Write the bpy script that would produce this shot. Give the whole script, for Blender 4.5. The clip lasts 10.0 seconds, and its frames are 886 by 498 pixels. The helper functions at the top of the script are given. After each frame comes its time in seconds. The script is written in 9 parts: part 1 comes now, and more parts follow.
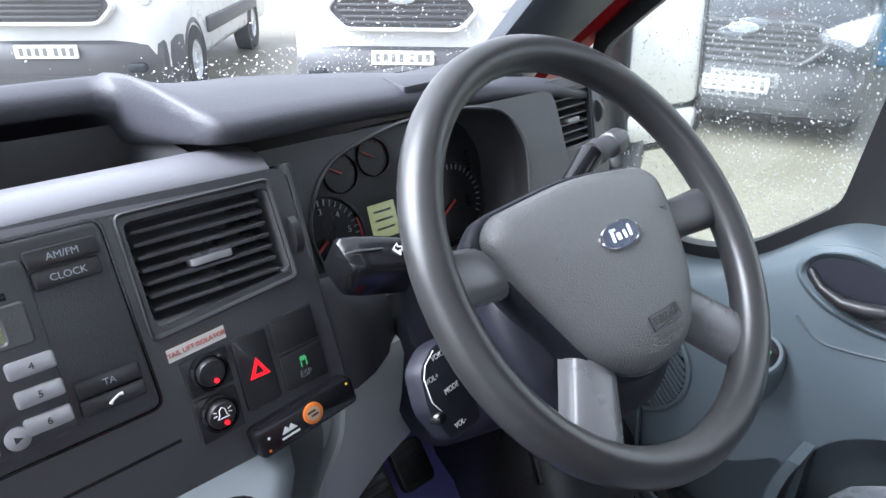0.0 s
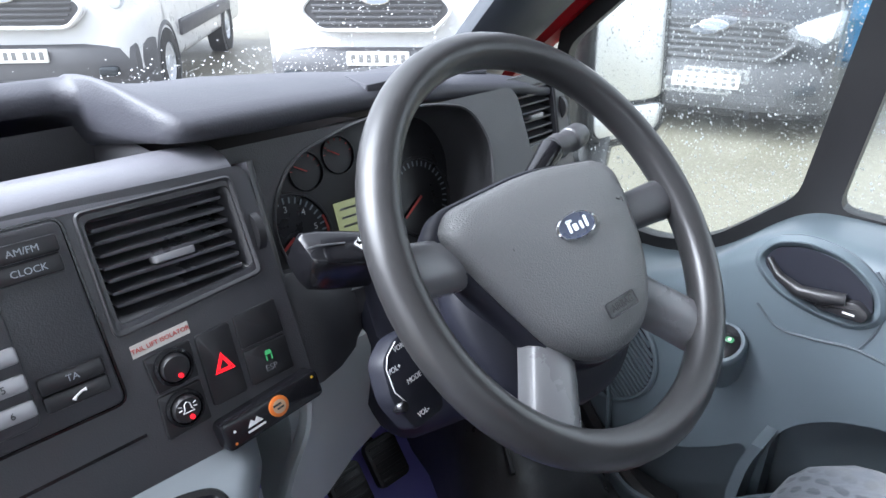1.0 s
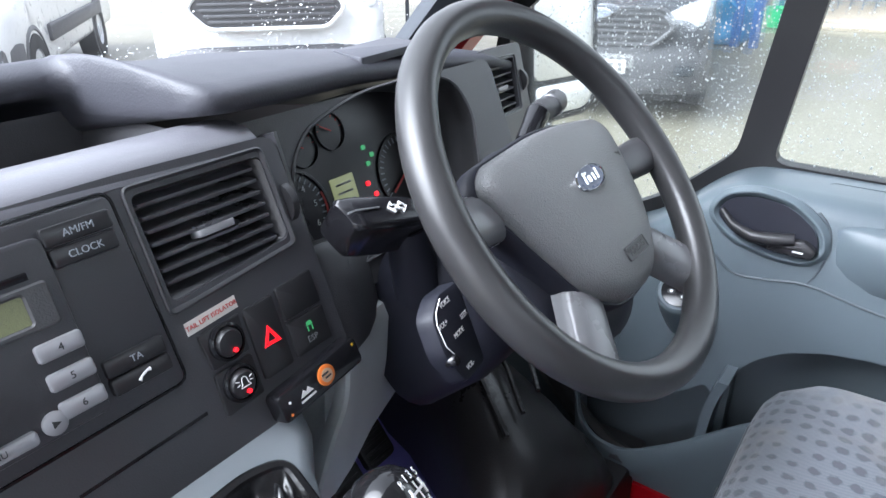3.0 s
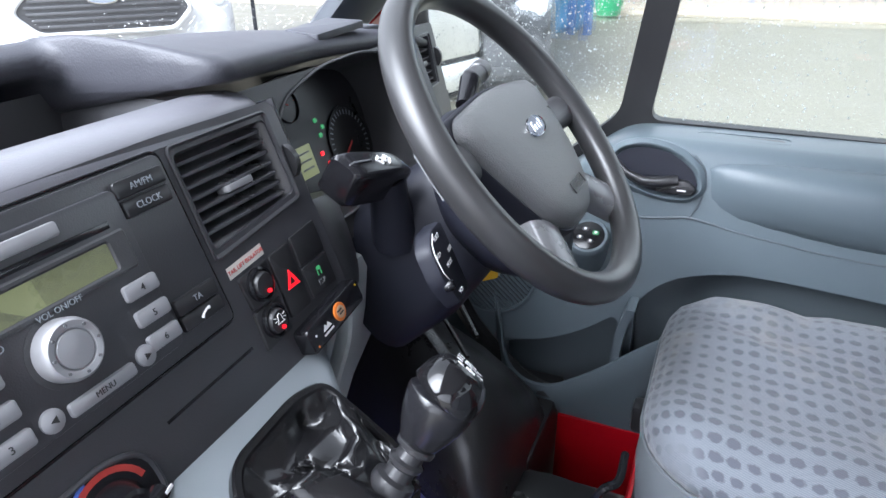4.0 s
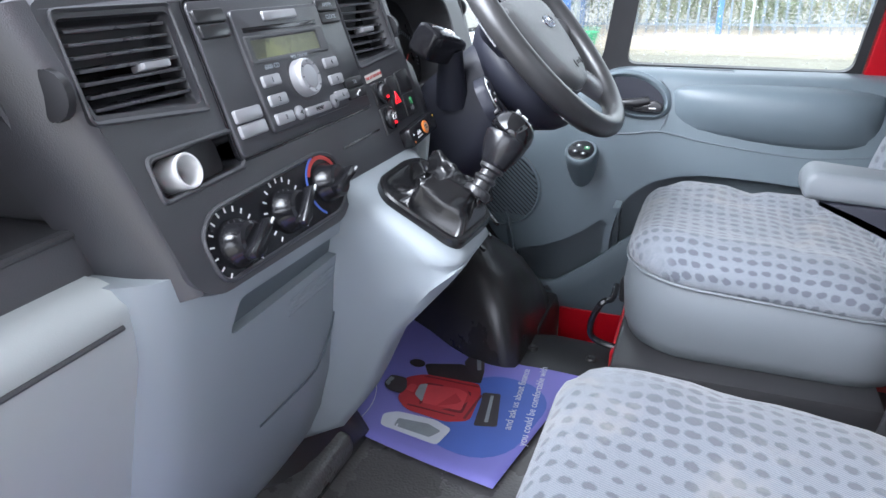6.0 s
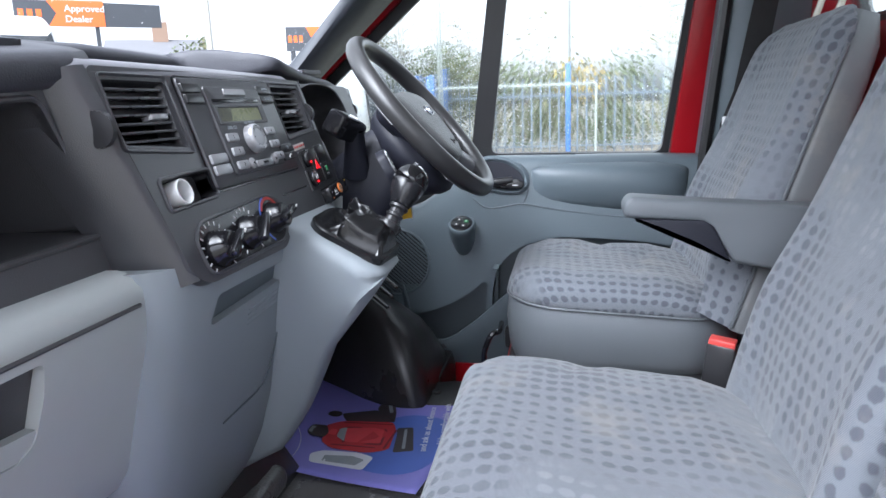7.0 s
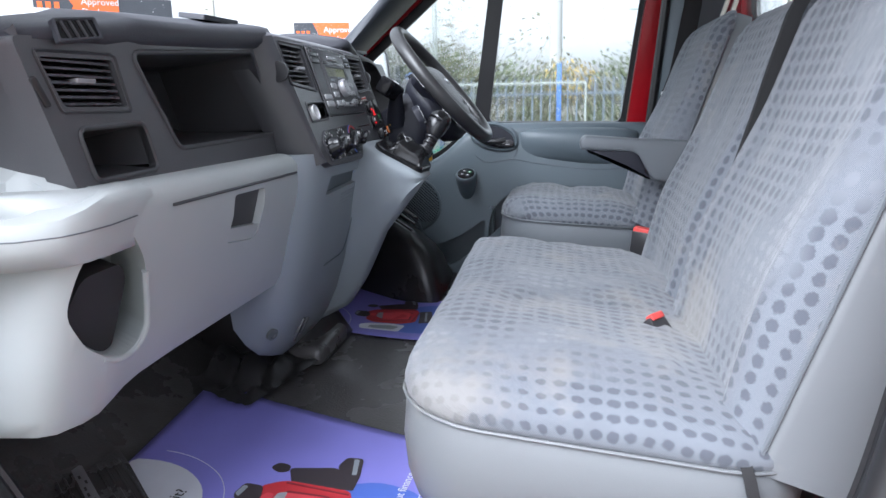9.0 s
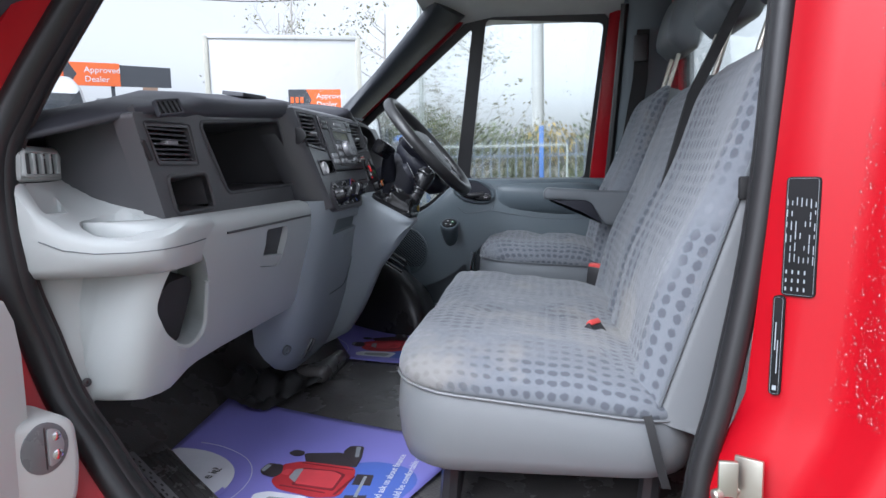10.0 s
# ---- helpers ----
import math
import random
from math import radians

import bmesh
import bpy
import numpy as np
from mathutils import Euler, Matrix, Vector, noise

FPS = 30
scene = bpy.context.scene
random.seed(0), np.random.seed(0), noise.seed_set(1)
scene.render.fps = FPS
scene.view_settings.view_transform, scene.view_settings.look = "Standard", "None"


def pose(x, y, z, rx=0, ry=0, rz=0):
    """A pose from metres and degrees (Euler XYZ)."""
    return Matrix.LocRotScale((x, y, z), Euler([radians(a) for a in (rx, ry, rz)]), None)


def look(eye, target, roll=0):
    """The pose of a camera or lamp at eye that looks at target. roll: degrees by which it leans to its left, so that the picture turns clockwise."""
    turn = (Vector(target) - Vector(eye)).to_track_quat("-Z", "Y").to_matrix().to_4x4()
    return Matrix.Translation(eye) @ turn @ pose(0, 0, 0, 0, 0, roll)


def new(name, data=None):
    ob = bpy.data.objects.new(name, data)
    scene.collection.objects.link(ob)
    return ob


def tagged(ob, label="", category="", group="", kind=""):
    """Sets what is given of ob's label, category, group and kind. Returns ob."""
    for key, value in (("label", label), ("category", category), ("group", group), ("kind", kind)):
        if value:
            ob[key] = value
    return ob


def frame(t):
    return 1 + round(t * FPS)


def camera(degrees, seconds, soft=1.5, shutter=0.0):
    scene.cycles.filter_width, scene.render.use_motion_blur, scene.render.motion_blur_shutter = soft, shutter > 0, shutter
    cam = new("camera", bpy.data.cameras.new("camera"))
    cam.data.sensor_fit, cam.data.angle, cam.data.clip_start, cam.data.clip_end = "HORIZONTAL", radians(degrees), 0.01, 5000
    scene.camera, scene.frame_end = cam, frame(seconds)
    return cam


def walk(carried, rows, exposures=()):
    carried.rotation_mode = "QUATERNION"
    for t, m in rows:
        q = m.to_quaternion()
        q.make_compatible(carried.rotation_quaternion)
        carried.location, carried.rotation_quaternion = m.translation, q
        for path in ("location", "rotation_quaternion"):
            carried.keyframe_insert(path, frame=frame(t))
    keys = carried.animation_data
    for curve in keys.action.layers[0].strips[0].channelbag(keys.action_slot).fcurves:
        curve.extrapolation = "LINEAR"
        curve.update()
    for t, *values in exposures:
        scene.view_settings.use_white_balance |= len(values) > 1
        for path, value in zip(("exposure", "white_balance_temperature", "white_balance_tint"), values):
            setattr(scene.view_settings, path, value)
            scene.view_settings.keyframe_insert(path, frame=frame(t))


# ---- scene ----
cam = camera(66.4, 10.0)
PATH = [
    (0, (0.02, -0.001, 1.515), (1.258, 1.324, 0.672), 0.5),
    (0.5, (0.022, -0.018, 1.516), (1.275, 1.298, 0.679), 0.1),
    (1, (0.022, -0.021, 1.515), (1.302, 1.265, 0.673), 0.2),
    (1.5, (0.008, -0.011, 1.512), (1.315, 1.246, 0.668), 0.1),
    (2, (-0.002, 0.0, 1.512), (1.317, 1.245, 0.669), 0.0),
    (2.5, (-0.023, 0.013, 1.497), (1.333, 1.215, 0.65), 0.0),
    (2.7, (-0.034, 0.021, 1.497), (1.356, 1.182, 0.648), -0.2),
    (3.8, (-0.177, 0.084, 1.479), (1.473, 0.824, 0.625), -0.8),
    (4, (-0.196, 0.083, 1.485), (1.463, 0.795, 0.626), -0.8),
    (4.5, (-0.217, 0.086, 1.477), (1.438, 0.805, 0.615), -0.7),
    (5, (-0.247, 0.08, 1.447), (1.423, 0.779, 0.596), -0.5),
    (5.5, (-0.378, 0.059, 1.402), (1.304, 0.743, 0.564), -0.0),
    (5.7, (-0.463, 0.038, 1.385), (1.223, 0.723, 0.555), -0.3),
    (6.8, (-0.746, 0.021, 1.331), (1.153, 0.501, 0.926), -1.9),
    (7, (-0.8, 0.005, 1.311), (1.123, 0.367, 0.898), -2.1),
    (7.5, (-0.879, -0.008, 1.292), (1.062, 0.235, 0.872), -1.5),
    (8, (-0.975, -0.028, 1.241), (0.962, 0.237, 0.821), -1.4),
    (8.5, (-1.128, -0.024, 1.236), (0.804, 0.283, 0.82), -0.7),
    (9, (-1.327, -0.032, 1.242), (0.601, 0.303, 0.827), -1.2),
    (9.5, (-1.479, -0.049, 1.24), (0.485, 0.247, 1.002), -1.3),
    (10, (-1.6, -0.082, 1.231), (0.362, 0.217, 0.99), -1.3),
]
EXPOSURES = [(0, 2.42, 5780, 12), (2.7, 2.38, 5780, 12), (4, 2.3, 5780, 12), (5.2, 2.52, 5780, 12), (5.7, 2.64, 5780, 12), (7, 2.03, 5780, 12), (8, 1.76, 5780, 12), (9, 1.60, 5780, 12), (10, 1.12, 5780, 12)]
walk(cam, [(t, look(eye, target, roll)) for t, eye, target, roll in PATH], EXPOSURES)

# ---------------------------------------------------------------- world and light
world = bpy.data.worlds.new("overcast_sky")
scene.world = world
world.use_nodes = True
wn = world.node_tree
wn.nodes.clear()
sky = wn.nodes.new("ShaderNodeTexSky")
sky.sky_type, sky.sun_disc = "NISHITA", False
SUN_EL, SUN_ROT = radians(46), radians(-58)
sky.sun_elevation, sky.sun_rotation = SUN_EL, SUN_ROT
sky.dust_density = 4.0
grey = wn.nodes.new("ShaderNodeHueSaturation")
grey.inputs["Saturation"].default_value = 0.06
bgd = wn.nodes.new("ShaderNodeBackground")
bgd.inputs["Strength"].default_value = 0.15
wout = wn.nodes.new("ShaderNodeOutputWorld")
wn.links.new(sky.outputs[0], grey.inputs["Color"])
wn.links.new(grey.outputs[0], bgd.inputs["Color"])
wn.links.new(bgd.outputs[0], wout.inputs["Surface"])
sun_data = bpy.data.lights.new("sun", "SUN")
sun_data.energy, sun_data.angle, sun_data.color = 1.5, radians(60), (1.0, 0.98, 0.95)
sun = new("sun", sun_data)
sun.matrix_basis = look((0, 0, 30), Vector((0, 0, 30)) - Vector((math.sin(-SUN_ROT) * -1 * math.cos(SUN_EL), math.cos(SUN_ROT) * math.cos(SUN_EL), math.sin(SUN_EL))))


# ---------------------------------------------------------------- materials
def nd(nt, kind, **vals):
    n = nt.nodes.new(kind)
    for k, v in vals.items():
        n.inputs[k].default_value = v
    return n


def math_node(nt, op, a, b=None, c=None):
    n = nt.nodes.new("ShaderNodeMath")
    n.operation = op
    for i, v in enumerate((a, b, c)):
        if v is None:
            continue
        if isinstance(v, (int, float)):
            n.inputs[i].default_value = v
        else:
            nt.links.new(v, n.inputs[i])
    return n.outputs[0]


def mixed(nt, fac, a, b):
    n = nt.nodes.new("ShaderNodeMix")
    n.data_type = "RGBA"
    for sock, v in ((n.inputs[0], fac), (n.inputs[6], a), (n.inputs[7], b)):
        if isinstance(v, (int, float)):
            sock.default_value = v
        elif isinstance(v, tuple):
            sock.default_value = (*v[:3], 1)
        else:
            nt.links.new(v, sock)
    return n.outputs[2]


def mat(name, base, rough=0.5, metal=0.0, var=0.15, scale=9.0, bump=0.12, grain=700.0, coat=0.0, spec=0.5, stain=None, rvar=0.12):
    """A surface with slow stains, fine grain and uneven gloss."""
    m = bpy.data.materials.new(name)
    m.use_nodes = True
    nt = m.node_tree
    p = nt.nodes["Principled BSDF"]
    tc = nt.nodes.new("ShaderNodeTexCoord").outputs["Object"]
    slow = nd(nt, "ShaderNodeTexNoise", Scale=scale, Detail=6.0, Roughness=0.6)
    fine = nd(nt, "ShaderNodeTexNoise", Scale=grain, Detail=2.0)
    for n in (slow, fine):
        nt.links.new(tc, n.inputs["Vector"])
    dark = tuple(c * (1 - var) for c in base)
    light = tuple(min(1, c * (1 + var)) for c in base)
    col = mixed(nt, slow.outputs["Fac"], dark, light)
    if stain:
        edge = math_node(nt, "SMOOTH_MIN", math_node(nt, "MULTIPLY", math_node(nt, "MAXIMUM", math_node(nt, "SUBTRACT", slow.outputs["Fac"], 0.56), 0.0), 5.0), 1.0, 0.1)
        col = mixed(nt, edge, col, stain)
    nt.links.new(col, p.inputs["Base Color"])
    r = math_node(nt, "MULTIPLY_ADD", slow.outputs["Fac"], rvar * 2, rough - rvar)
    nt.links.new(r, p.inputs["Roughness"])
    p.inputs["Metallic"].default_value = metal
    p.inputs["Specular IOR Level"].default_value = spec
    p.inputs["Coat Weight"].default_value = coat
    p.inputs["Coat Roughness"].default_value = 0.08 if coat > 0.5 else 0.30
    if bump:
        b = nd(nt, "ShaderNodeBump", Strength=bump, Distance=0.001)
        nt.links.new(fine.outputs["Fac"], b.inputs["Height"])
        nt.links.new(b.outputs[0], p.inputs["Normal"])
    return m


def glow(name, col, power, base=(0.02, 0.02, 0.02)):
    m = mat(name, base, 0.3, bump=0)
    p = m.node_tree.nodes["Principled BSDF"]
    p.inputs["Emission Color"].default_value = (*col, 1)
    p.inputs["Emission Strength"].default_value = power
    return m


def glass_mat(name, tint=(0.93, 0.96, 0.95), haze=0.0, blur=0.0):
    m = bpy.data.materials.new(name)
    m.use_nodes = True
    nt = m.node_tree
    nt.nodes.clear()
    out = nt.nodes.new("ShaderNodeOutputMaterial")
    clear = nd(nt, "ShaderNodeBsdfTransparent", Color=(*tint, 1))
    gloss = nd(nt, "ShaderNodeBsdfGlossy", Roughness=0.02)
    lw = nd(nt, "ShaderNodeLayerWeight", Blend=0.5)
    fr = math_node(nt, "MULTIPLY_ADD", math_node(nt, "POWER", lw.outputs["Facing"], 5.0), 0.80, 0.03)
    mx = nt.nodes.new("ShaderNodeMixShader")
    nt.links.new(fr, mx.inputs[0])
    last = clear.outputs[0]
    if blur:
        rf = nd(nt, "ShaderNodeBsdfRefraction", Color=(*tint, 1), Roughness=0.14, IOR=1.03)
        mb = nt.nodes.new("ShaderNodeMixShader")
        mb.inputs[0].default_value = blur
        nt.links.new(last, mb.inputs[1])
        nt.links.new(rf.outputs[0], mb.inputs[2])
        last = mb.outputs[0]
    if haze:
        tc = nt.nodes.new("ShaderNodeTexCoord").outputs["Object"]
        dirt = nd(nt, "ShaderNodeTexNoise", Scale=14.0, Detail=8.0, Roughness=0.7)
        nt.links.new(tc, dirt.inputs["Vector"])
        dif = nd(nt, "ShaderNodeBsdfTranslucent", Color=(0.75, 0.78, 0.78, 1))
        mh = nt.nodes.new("ShaderNodeMixShader")
        nt.links.new(math_node(nt, "MULTIPLY", dirt.outputs["Fac"], haze), mh.inputs[0])
        nt.links.new(last, mh.inputs[1])
        nt.links.new(dif.outputs[0], mh.inputs[2])
        last = mh.outputs[0]
    nt.links.new(last, mx.inputs[1])
    nt.links.new(gloss.outputs[0], mx.inputs[2])
    nt.links.new(mx.outputs[0], out.inputs["Surface"])
    return m


def fabric(name):
    """Grey seat cloth with rows of woven dots, their size and tone drifting slowly."""
    m = bpy.data.materials.new(name)
    m.use_nodes = True
    nt = m.node_tree
    p = nt.nodes["Principled BSDF"]
    tc = nt.nodes.new("ShaderNodeTexCoord").outputs["Object"]
    sep = nt.nodes.new("ShaderNodeSeparateXYZ")
    nt.links.new(nt.nodes.new("ShaderNodeTexCoord").outputs["UV"], sep.inputs[0])
    warp = nd(nt, "ShaderNodeTexNoise", Scale=6.0, Detail=1.0)
    nt.links.new(tc, warp.inputs["Vector"])
    u = math_node(nt, "MULTIPLY_ADD", warp.outputs["Fac"], 0.012, sep.outputs[0])
    v = math_node(nt, "MULTIPLY_ADD", warp.outputs["Fac"], 0.010, sep.outputs[1])
    u = math_node(nt, "DIVIDE", u, 0.0225)
    v = math_node(nt, "DIVIDE", v, 0.0195)
    row = math_node(nt, "FLOOR", v)
    odd = math_node(nt, "MULTIPLY", math_node(nt, "FLOORED_MODULO", row, 2.0), 0.06)
    us = math_node(nt, "ADD", u, odd)
    fu = math_node(nt, "SUBTRACT", math_node(nt, "FRACT", us), 0.5)
    fv = math_node(nt, "SUBTRACT", math_node(nt, "FRACT", v), 0.5)
    d = math_node(nt, "SQRT", math_node(nt, "ADD", math_node(nt, "MULTIPLY", fu, fu), math_node(nt, "MULTIPLY", math_node(nt, "MULTIPLY", fv, fv), 0.55)))
    band = nd(nt, "ShaderNodeTexNoise", Scale=9.0, Detail=2.0)
    nt.links.new(tc, band.inputs["Vector"])
    rad = math_node(nt, "MULTIPLY_ADD", band.outputs["Fac"], 0.36, 0.13)
    fray = nd(nt, "ShaderNodeTexNoise", Scale=230.0, Detail=2.0)
    nt.links.new(tc, fray.inputs["Vector"])
    d = math_node(nt, "MULTIPLY_ADD", math_node(nt, "SUBTRACT", fray.outputs["Fac"], 0.5), 0.22, d)
    inside = math_node(nt, "MINIMUM", math_node(nt, "MAXIMUM", math_node(nt, "MULTIPLY", math_node(nt, "SUBTRACT", rad, d), 10.0), 0.0), 1.0)
    tone = nd(nt, "ShaderNodeTexNoise", Scale=5.0, Detail=2.0)
    shift = nt.nodes.new("ShaderNodeVectorMath")
    shift.operation = "ADD"
    shift.inputs[1].default_value = (3.1, 7.7, 1.3)
    nt.links.new(tc, shift.inputs[0])
    nt.links.new(shift.outputs[0], tone.inputs["Vector"])
    tstep = math_node(nt, "MINIMUM", math_node(nt, "MAXIMUM", math_node(nt, "MULTIPLY", math_node(nt, "SUBTRACT", tone.outputs["Fac"], 0.53), 7.0), 0.0), 1.0)
    dot = mixed(nt, tstep, (0.078, 0.086, 0.104), (0.215, 0.229, 0.250))
    weave = nt.nodes.new("ShaderNodeTexWave")
    weave.wave_type, weave.bands_direction = "BANDS", "DIAGONAL"
    weave.inputs["Scale"].default_value = 260.0
    nt.links.new(tc, weave.inputs["Vector"])
    ground_col = mixed(nt, weave.outputs["Fac"], (0.120, 0.131, 0.150), (0.205, 0.221, 0.246))
    col = mixed(nt, math_node(nt, "MULTIPLY", inside, 0.85), ground_col, dot)
    dirt = nd(nt, "ShaderNodeTexNoise", Scale=4.0, Detail=8.0, Roughness=0.65)
    nt.links.new(tc, dirt.inputs["Vector"])
    dmask = math_node(nt, "MINIMUM", math_node(nt, "MAXIMUM", math_node(nt, "MULTIPLY", math_node(nt, "SUBTRACT", dirt.outputs["Fac"], 0.53), 5.0), 0.0), 0.55)
    col = mixed(nt, dmask, col, (0.27, 0.255, 0.23))
    nt.links.new(col, p.inputs["Base Color"])
    p.inputs["Roughness"].default_value = 0.85
    p.inputs["Sheen Weight"].default_value = 0.22
    p.inputs["Specular IOR Level"].default_value = 0.25
    b = nd(nt, "ShaderNodeBump", Strength=0.35, Distance=0.0006)
    nt.links.new(weave.outputs["Fac"], b.inputs["Height"])
    b2 = nd(nt, "ShaderNodeBump", Strength=0.55, Distance=0.014)
    crease = nd(nt, "ShaderNodeTexNoise", Scale=11.0, Detail=4.0, Distortion=0.8)
    nt.links.new(tc, crease.inputs["Vector"])
    nt.links.new(crease.outputs["Fac"], b2.inputs["Height"])
    nt.links.new(b.outputs[0], b2.inputs["Normal"])
    nt.links.new(b2.outputs[0], p.inputs["Normal"])
    return m


def leather_grain(m, scale, strength):
    """Adds a pebbled grain to a material."""
    nt = m.node_tree
    tc = nt.nodes.new("ShaderNodeTexCoord").outputs["Object"]
    v = nd(nt, "ShaderNodeTexVoronoi", Scale=scale)
    v.feature = "SMOOTH_F1"
    nt.links.new(tc, v.inputs["Vector"])
    b = nd(nt, "ShaderNodeBump", Strength=strength, Distance=0.0008)
    b.invert = True
    nt.links.new(v.outputs["Distance"], b.inputs["Height"])
    nt.links.new(b.outputs[0], nt.nodes["Principled BSDF"].inputs["Normal"])
    return m


BLACK = leather_grain(mat("black_dash_plastic", (0.050, 0.050, 0.054), 0.42, spec=0.7, rvar=0.08), 900, 0.25)
STACK = leather_grain(mat("charcoal_facia_plastic", (0.046, 0.046, 0.052), 0.36, spec=0.7, coat=0.15, rvar=0.08), 1100, 0.2)
# the facia plastic again, coloured paler for the sky sheen on its top shelf
STACKLIT = leather_grain(mat("facia_plastic_with_sheen", (0.122, 0.122, 0.137), 0.32, spec=0.8, rvar=0.08), 1100, 0.2)
PASSM = leather_grain(mat("grained_passenger_facia", (0.080, 0.080, 0.086), 0.38, spec=0.7, rvar=0.08), 900, 0.25)
VENTM = leather_grain(mat("vent_frame_plastic", (0.030, 0.030, 0.034), 0.32, spec=0.8, rvar=0.08), 1100, 0.2)
TOPPAD = leather_grain(mat("soft_dash_top", (0.050, 0.051, 0.061), 0.52, spec=0.4), 640, 0.3)
GLOSSBLK = mat("gloss_black_plastic", (0.010, 0.010, 0.012), 0.18, bump=0.02)
SWITCH = mat("switch_black", (0.024, 0.024, 0.026), 0.32, bump=0.04)
SLATM = mat("vent_slat_plastic", (0.085, 0.085, 0.094), 0.28, bump=0.03, spec=0.9)
LGREY = mat("light_grey_trim", (0.430, 0.458, 0.454), 0.46, var=0.09, stain=(0.40, 0.42, 0.41), scale=5, bump=0.1, grain=900)
CONSOLE = mat("grey_console_trim", (0.245, 0.272, 0.290), 0.58, var=0.07, scale=5, bump=0.1, grain=900)
PALETRIM = mat("pale_door_trim", (0.58, 0.60, 0.585), 0.42, var=0.06, scale=5, bump=0.1, grain=900)
DOORGREY = mat("blue_grey_door_card", (0.105, 0.132, 0.150), 0.40, var=0.07, scale=5, bump=0.12, grain=900)
DOORDARK = mat("dark_door_inlay", (0.085, 0.103, 0.116), 0.45, var=0.08, scale=5)
SHROUDM = mat("matt_black_shroud", (0.014, 0.015, 0.023), 0.52, spec=0.35)
PILLARM = mat("charcoal_pillar_trim", (0.036, 0.041, 0.050), 0.42)
RIMM = mat("worn_wheel_rubber", (0.032, 0.032, 0.033), 0.33, var=0.25, scale=16, bump=0.04)
PADM = leather_grain(mat("airbag_cover", (0.126, 0.129, 0.131), 0.38), 950, 0.8)
SPOKEM = mat("grey_spoke", (0.150, 0.152, 0.160), 0.28, bump=0.04)
CHROME = mat("chrome", (0.75, 0.75, 0.77), 0.12, 1.0, bump=0.0)
SILVERB = mat("silver_button", (0.36, 0.36, 0.375), 0.35, 0.3, bump=0.02)
WHITEINK = mat("white_ink", (0.75, 0.75, 0.75), 0.5, bump=0)
REDINK = mat("red_ink", (0.5, 0.05, 0.04), 0.5, bump=0)
BLACKINK = mat("black_ink", (0.03, 0.03, 0.03), 0.5, bump=0)
STICKERM = mat("white_sticker", (0.62, 0.60, 0.56), 0.5, bump=0)
REDGLOW = glow("red_lamp", (1.0, 0.010, 0.018), 0.42, (0.30, 0.004, 0.006))
GREENGLOW = glow("green_lamp", (0.1, 0.6, 0.2), 0.12)
# small emission added to brighten the olive displays, the radio's being unlit
LCD = glow("lcd_olive", (0.42, 0.45, 0.22), 0.10, (0.19, 0.205, 0.12))
GAUGE = mat("gauge_face", (0.012, 0.012, 0.014), 0.3, bump=0)
RED = mat("red_van_paint", (0.35, 0.002, 0.008), 0.36, var=0.06, scale=3, bump=0.0, coat=0.25, rvar=0.05, spec=0.25)
RUBBER = mat("black_rubber_seal", (0.016, 0.016, 0.017), 0.40, bump=0.15, grain=300, spec=0.5)
MATBLK = leather_grain(mat("black_floor_mat", (0.095, 0.091, 0.090), 0.27, var=0.35, scale=7, stain=(0.055, 0.052, 0.048)), 260, 0.7)
ARCHM = mat("black_arch_rubber", (0.026, 0.025, 0.026), 0.30, var=0.3, scale=7, bump=0.25, grain=350)
LEATHER = leather_grain(mat("black_gaiter_leather", (0.008, 0.008, 0.009), 0.24, var=0.2), 420, 0.12)
VINYL = mat("grey_seat_vinyl", (0.158, 0.167, 0.175), 0.47, var=0.10, scale=5, bump=0.1, stain=(0.25, 0.24, 0.22))
VINYLD = mat("dark_grey_vinyl", (0.125, 0.138, 0.150), 0.5, var=0.06, bump=0.1)
CLOTH = fabric("dotted_seat_cloth")
LABELM = mat("black_foil_label", (0.012, 0.012, 0.013), 0.7, bump=0, spec=0.1)
BELT = mat("black_webbing", (0.012, 0.012, 0.013), 0.7, bump=0.4, grain=900)
REDPL = mat("red_buckle_plastic", (0.62, 0.07, 0.06), 0.35, bump=0)
YELLOW = mat("yellow_tag", (0.75, 0.45, 0.02), 0.4, bump=0)
ROOFM = mat("roof_lining", (0.62, 0.62, 0.60), 0.9, bump=0.2)
BEAD = bpy.data.materials.new("water_bead")
BEAD.use_nodes = True
_bn = BEAD.node_tree
_bg = nd(_bn, "ShaderNodeBsdfGlossy", Roughness=0.06)
_bt = nd(_bn, "ShaderNodeBsdfTransparent", Color=(0.93, 0.90, 0.90, 1))
_bx = _bn.nodes.new("ShaderNodeMixShader")
_bx.inputs[0].default_value = 0.22
_bn.links.new(_bt.outputs[0], _bx.inputs[1])
_bn.links.new(_bg.outputs[0], _bx.inputs[2])
_bn.links.new(_bx.outputs[0], _bn.nodes["Material Output"].inputs["Surface"])
STEEL = mat("zinc_steel", (0.5, 0.48, 0.42), 0.35, 0.9, stain=(0.3, 0.24, 0.16))
DARKROOM = mat("dark_lining_and_shade", (0.03, 0.03, 0.032), 0.8)
SIDEGLASS = glass_mat("side_glass", haze=0.05, blur=0.30)
SCREEN = glass_mat("windscreen_glass", (0.93, 0.95, 0.95), haze=0.010)
DROP = bpy.data.materials.new("water_drop")
DROP.use_nodes = True
_n = DROP.node_tree
_p = _n.nodes["Principled BSDF"]
_p.inputs["Transmission Weight"].default_value = 1.0
_p.inputs["Roughness"].default_value = 0.03
_p.inputs["IOR"].default_value = 1.33
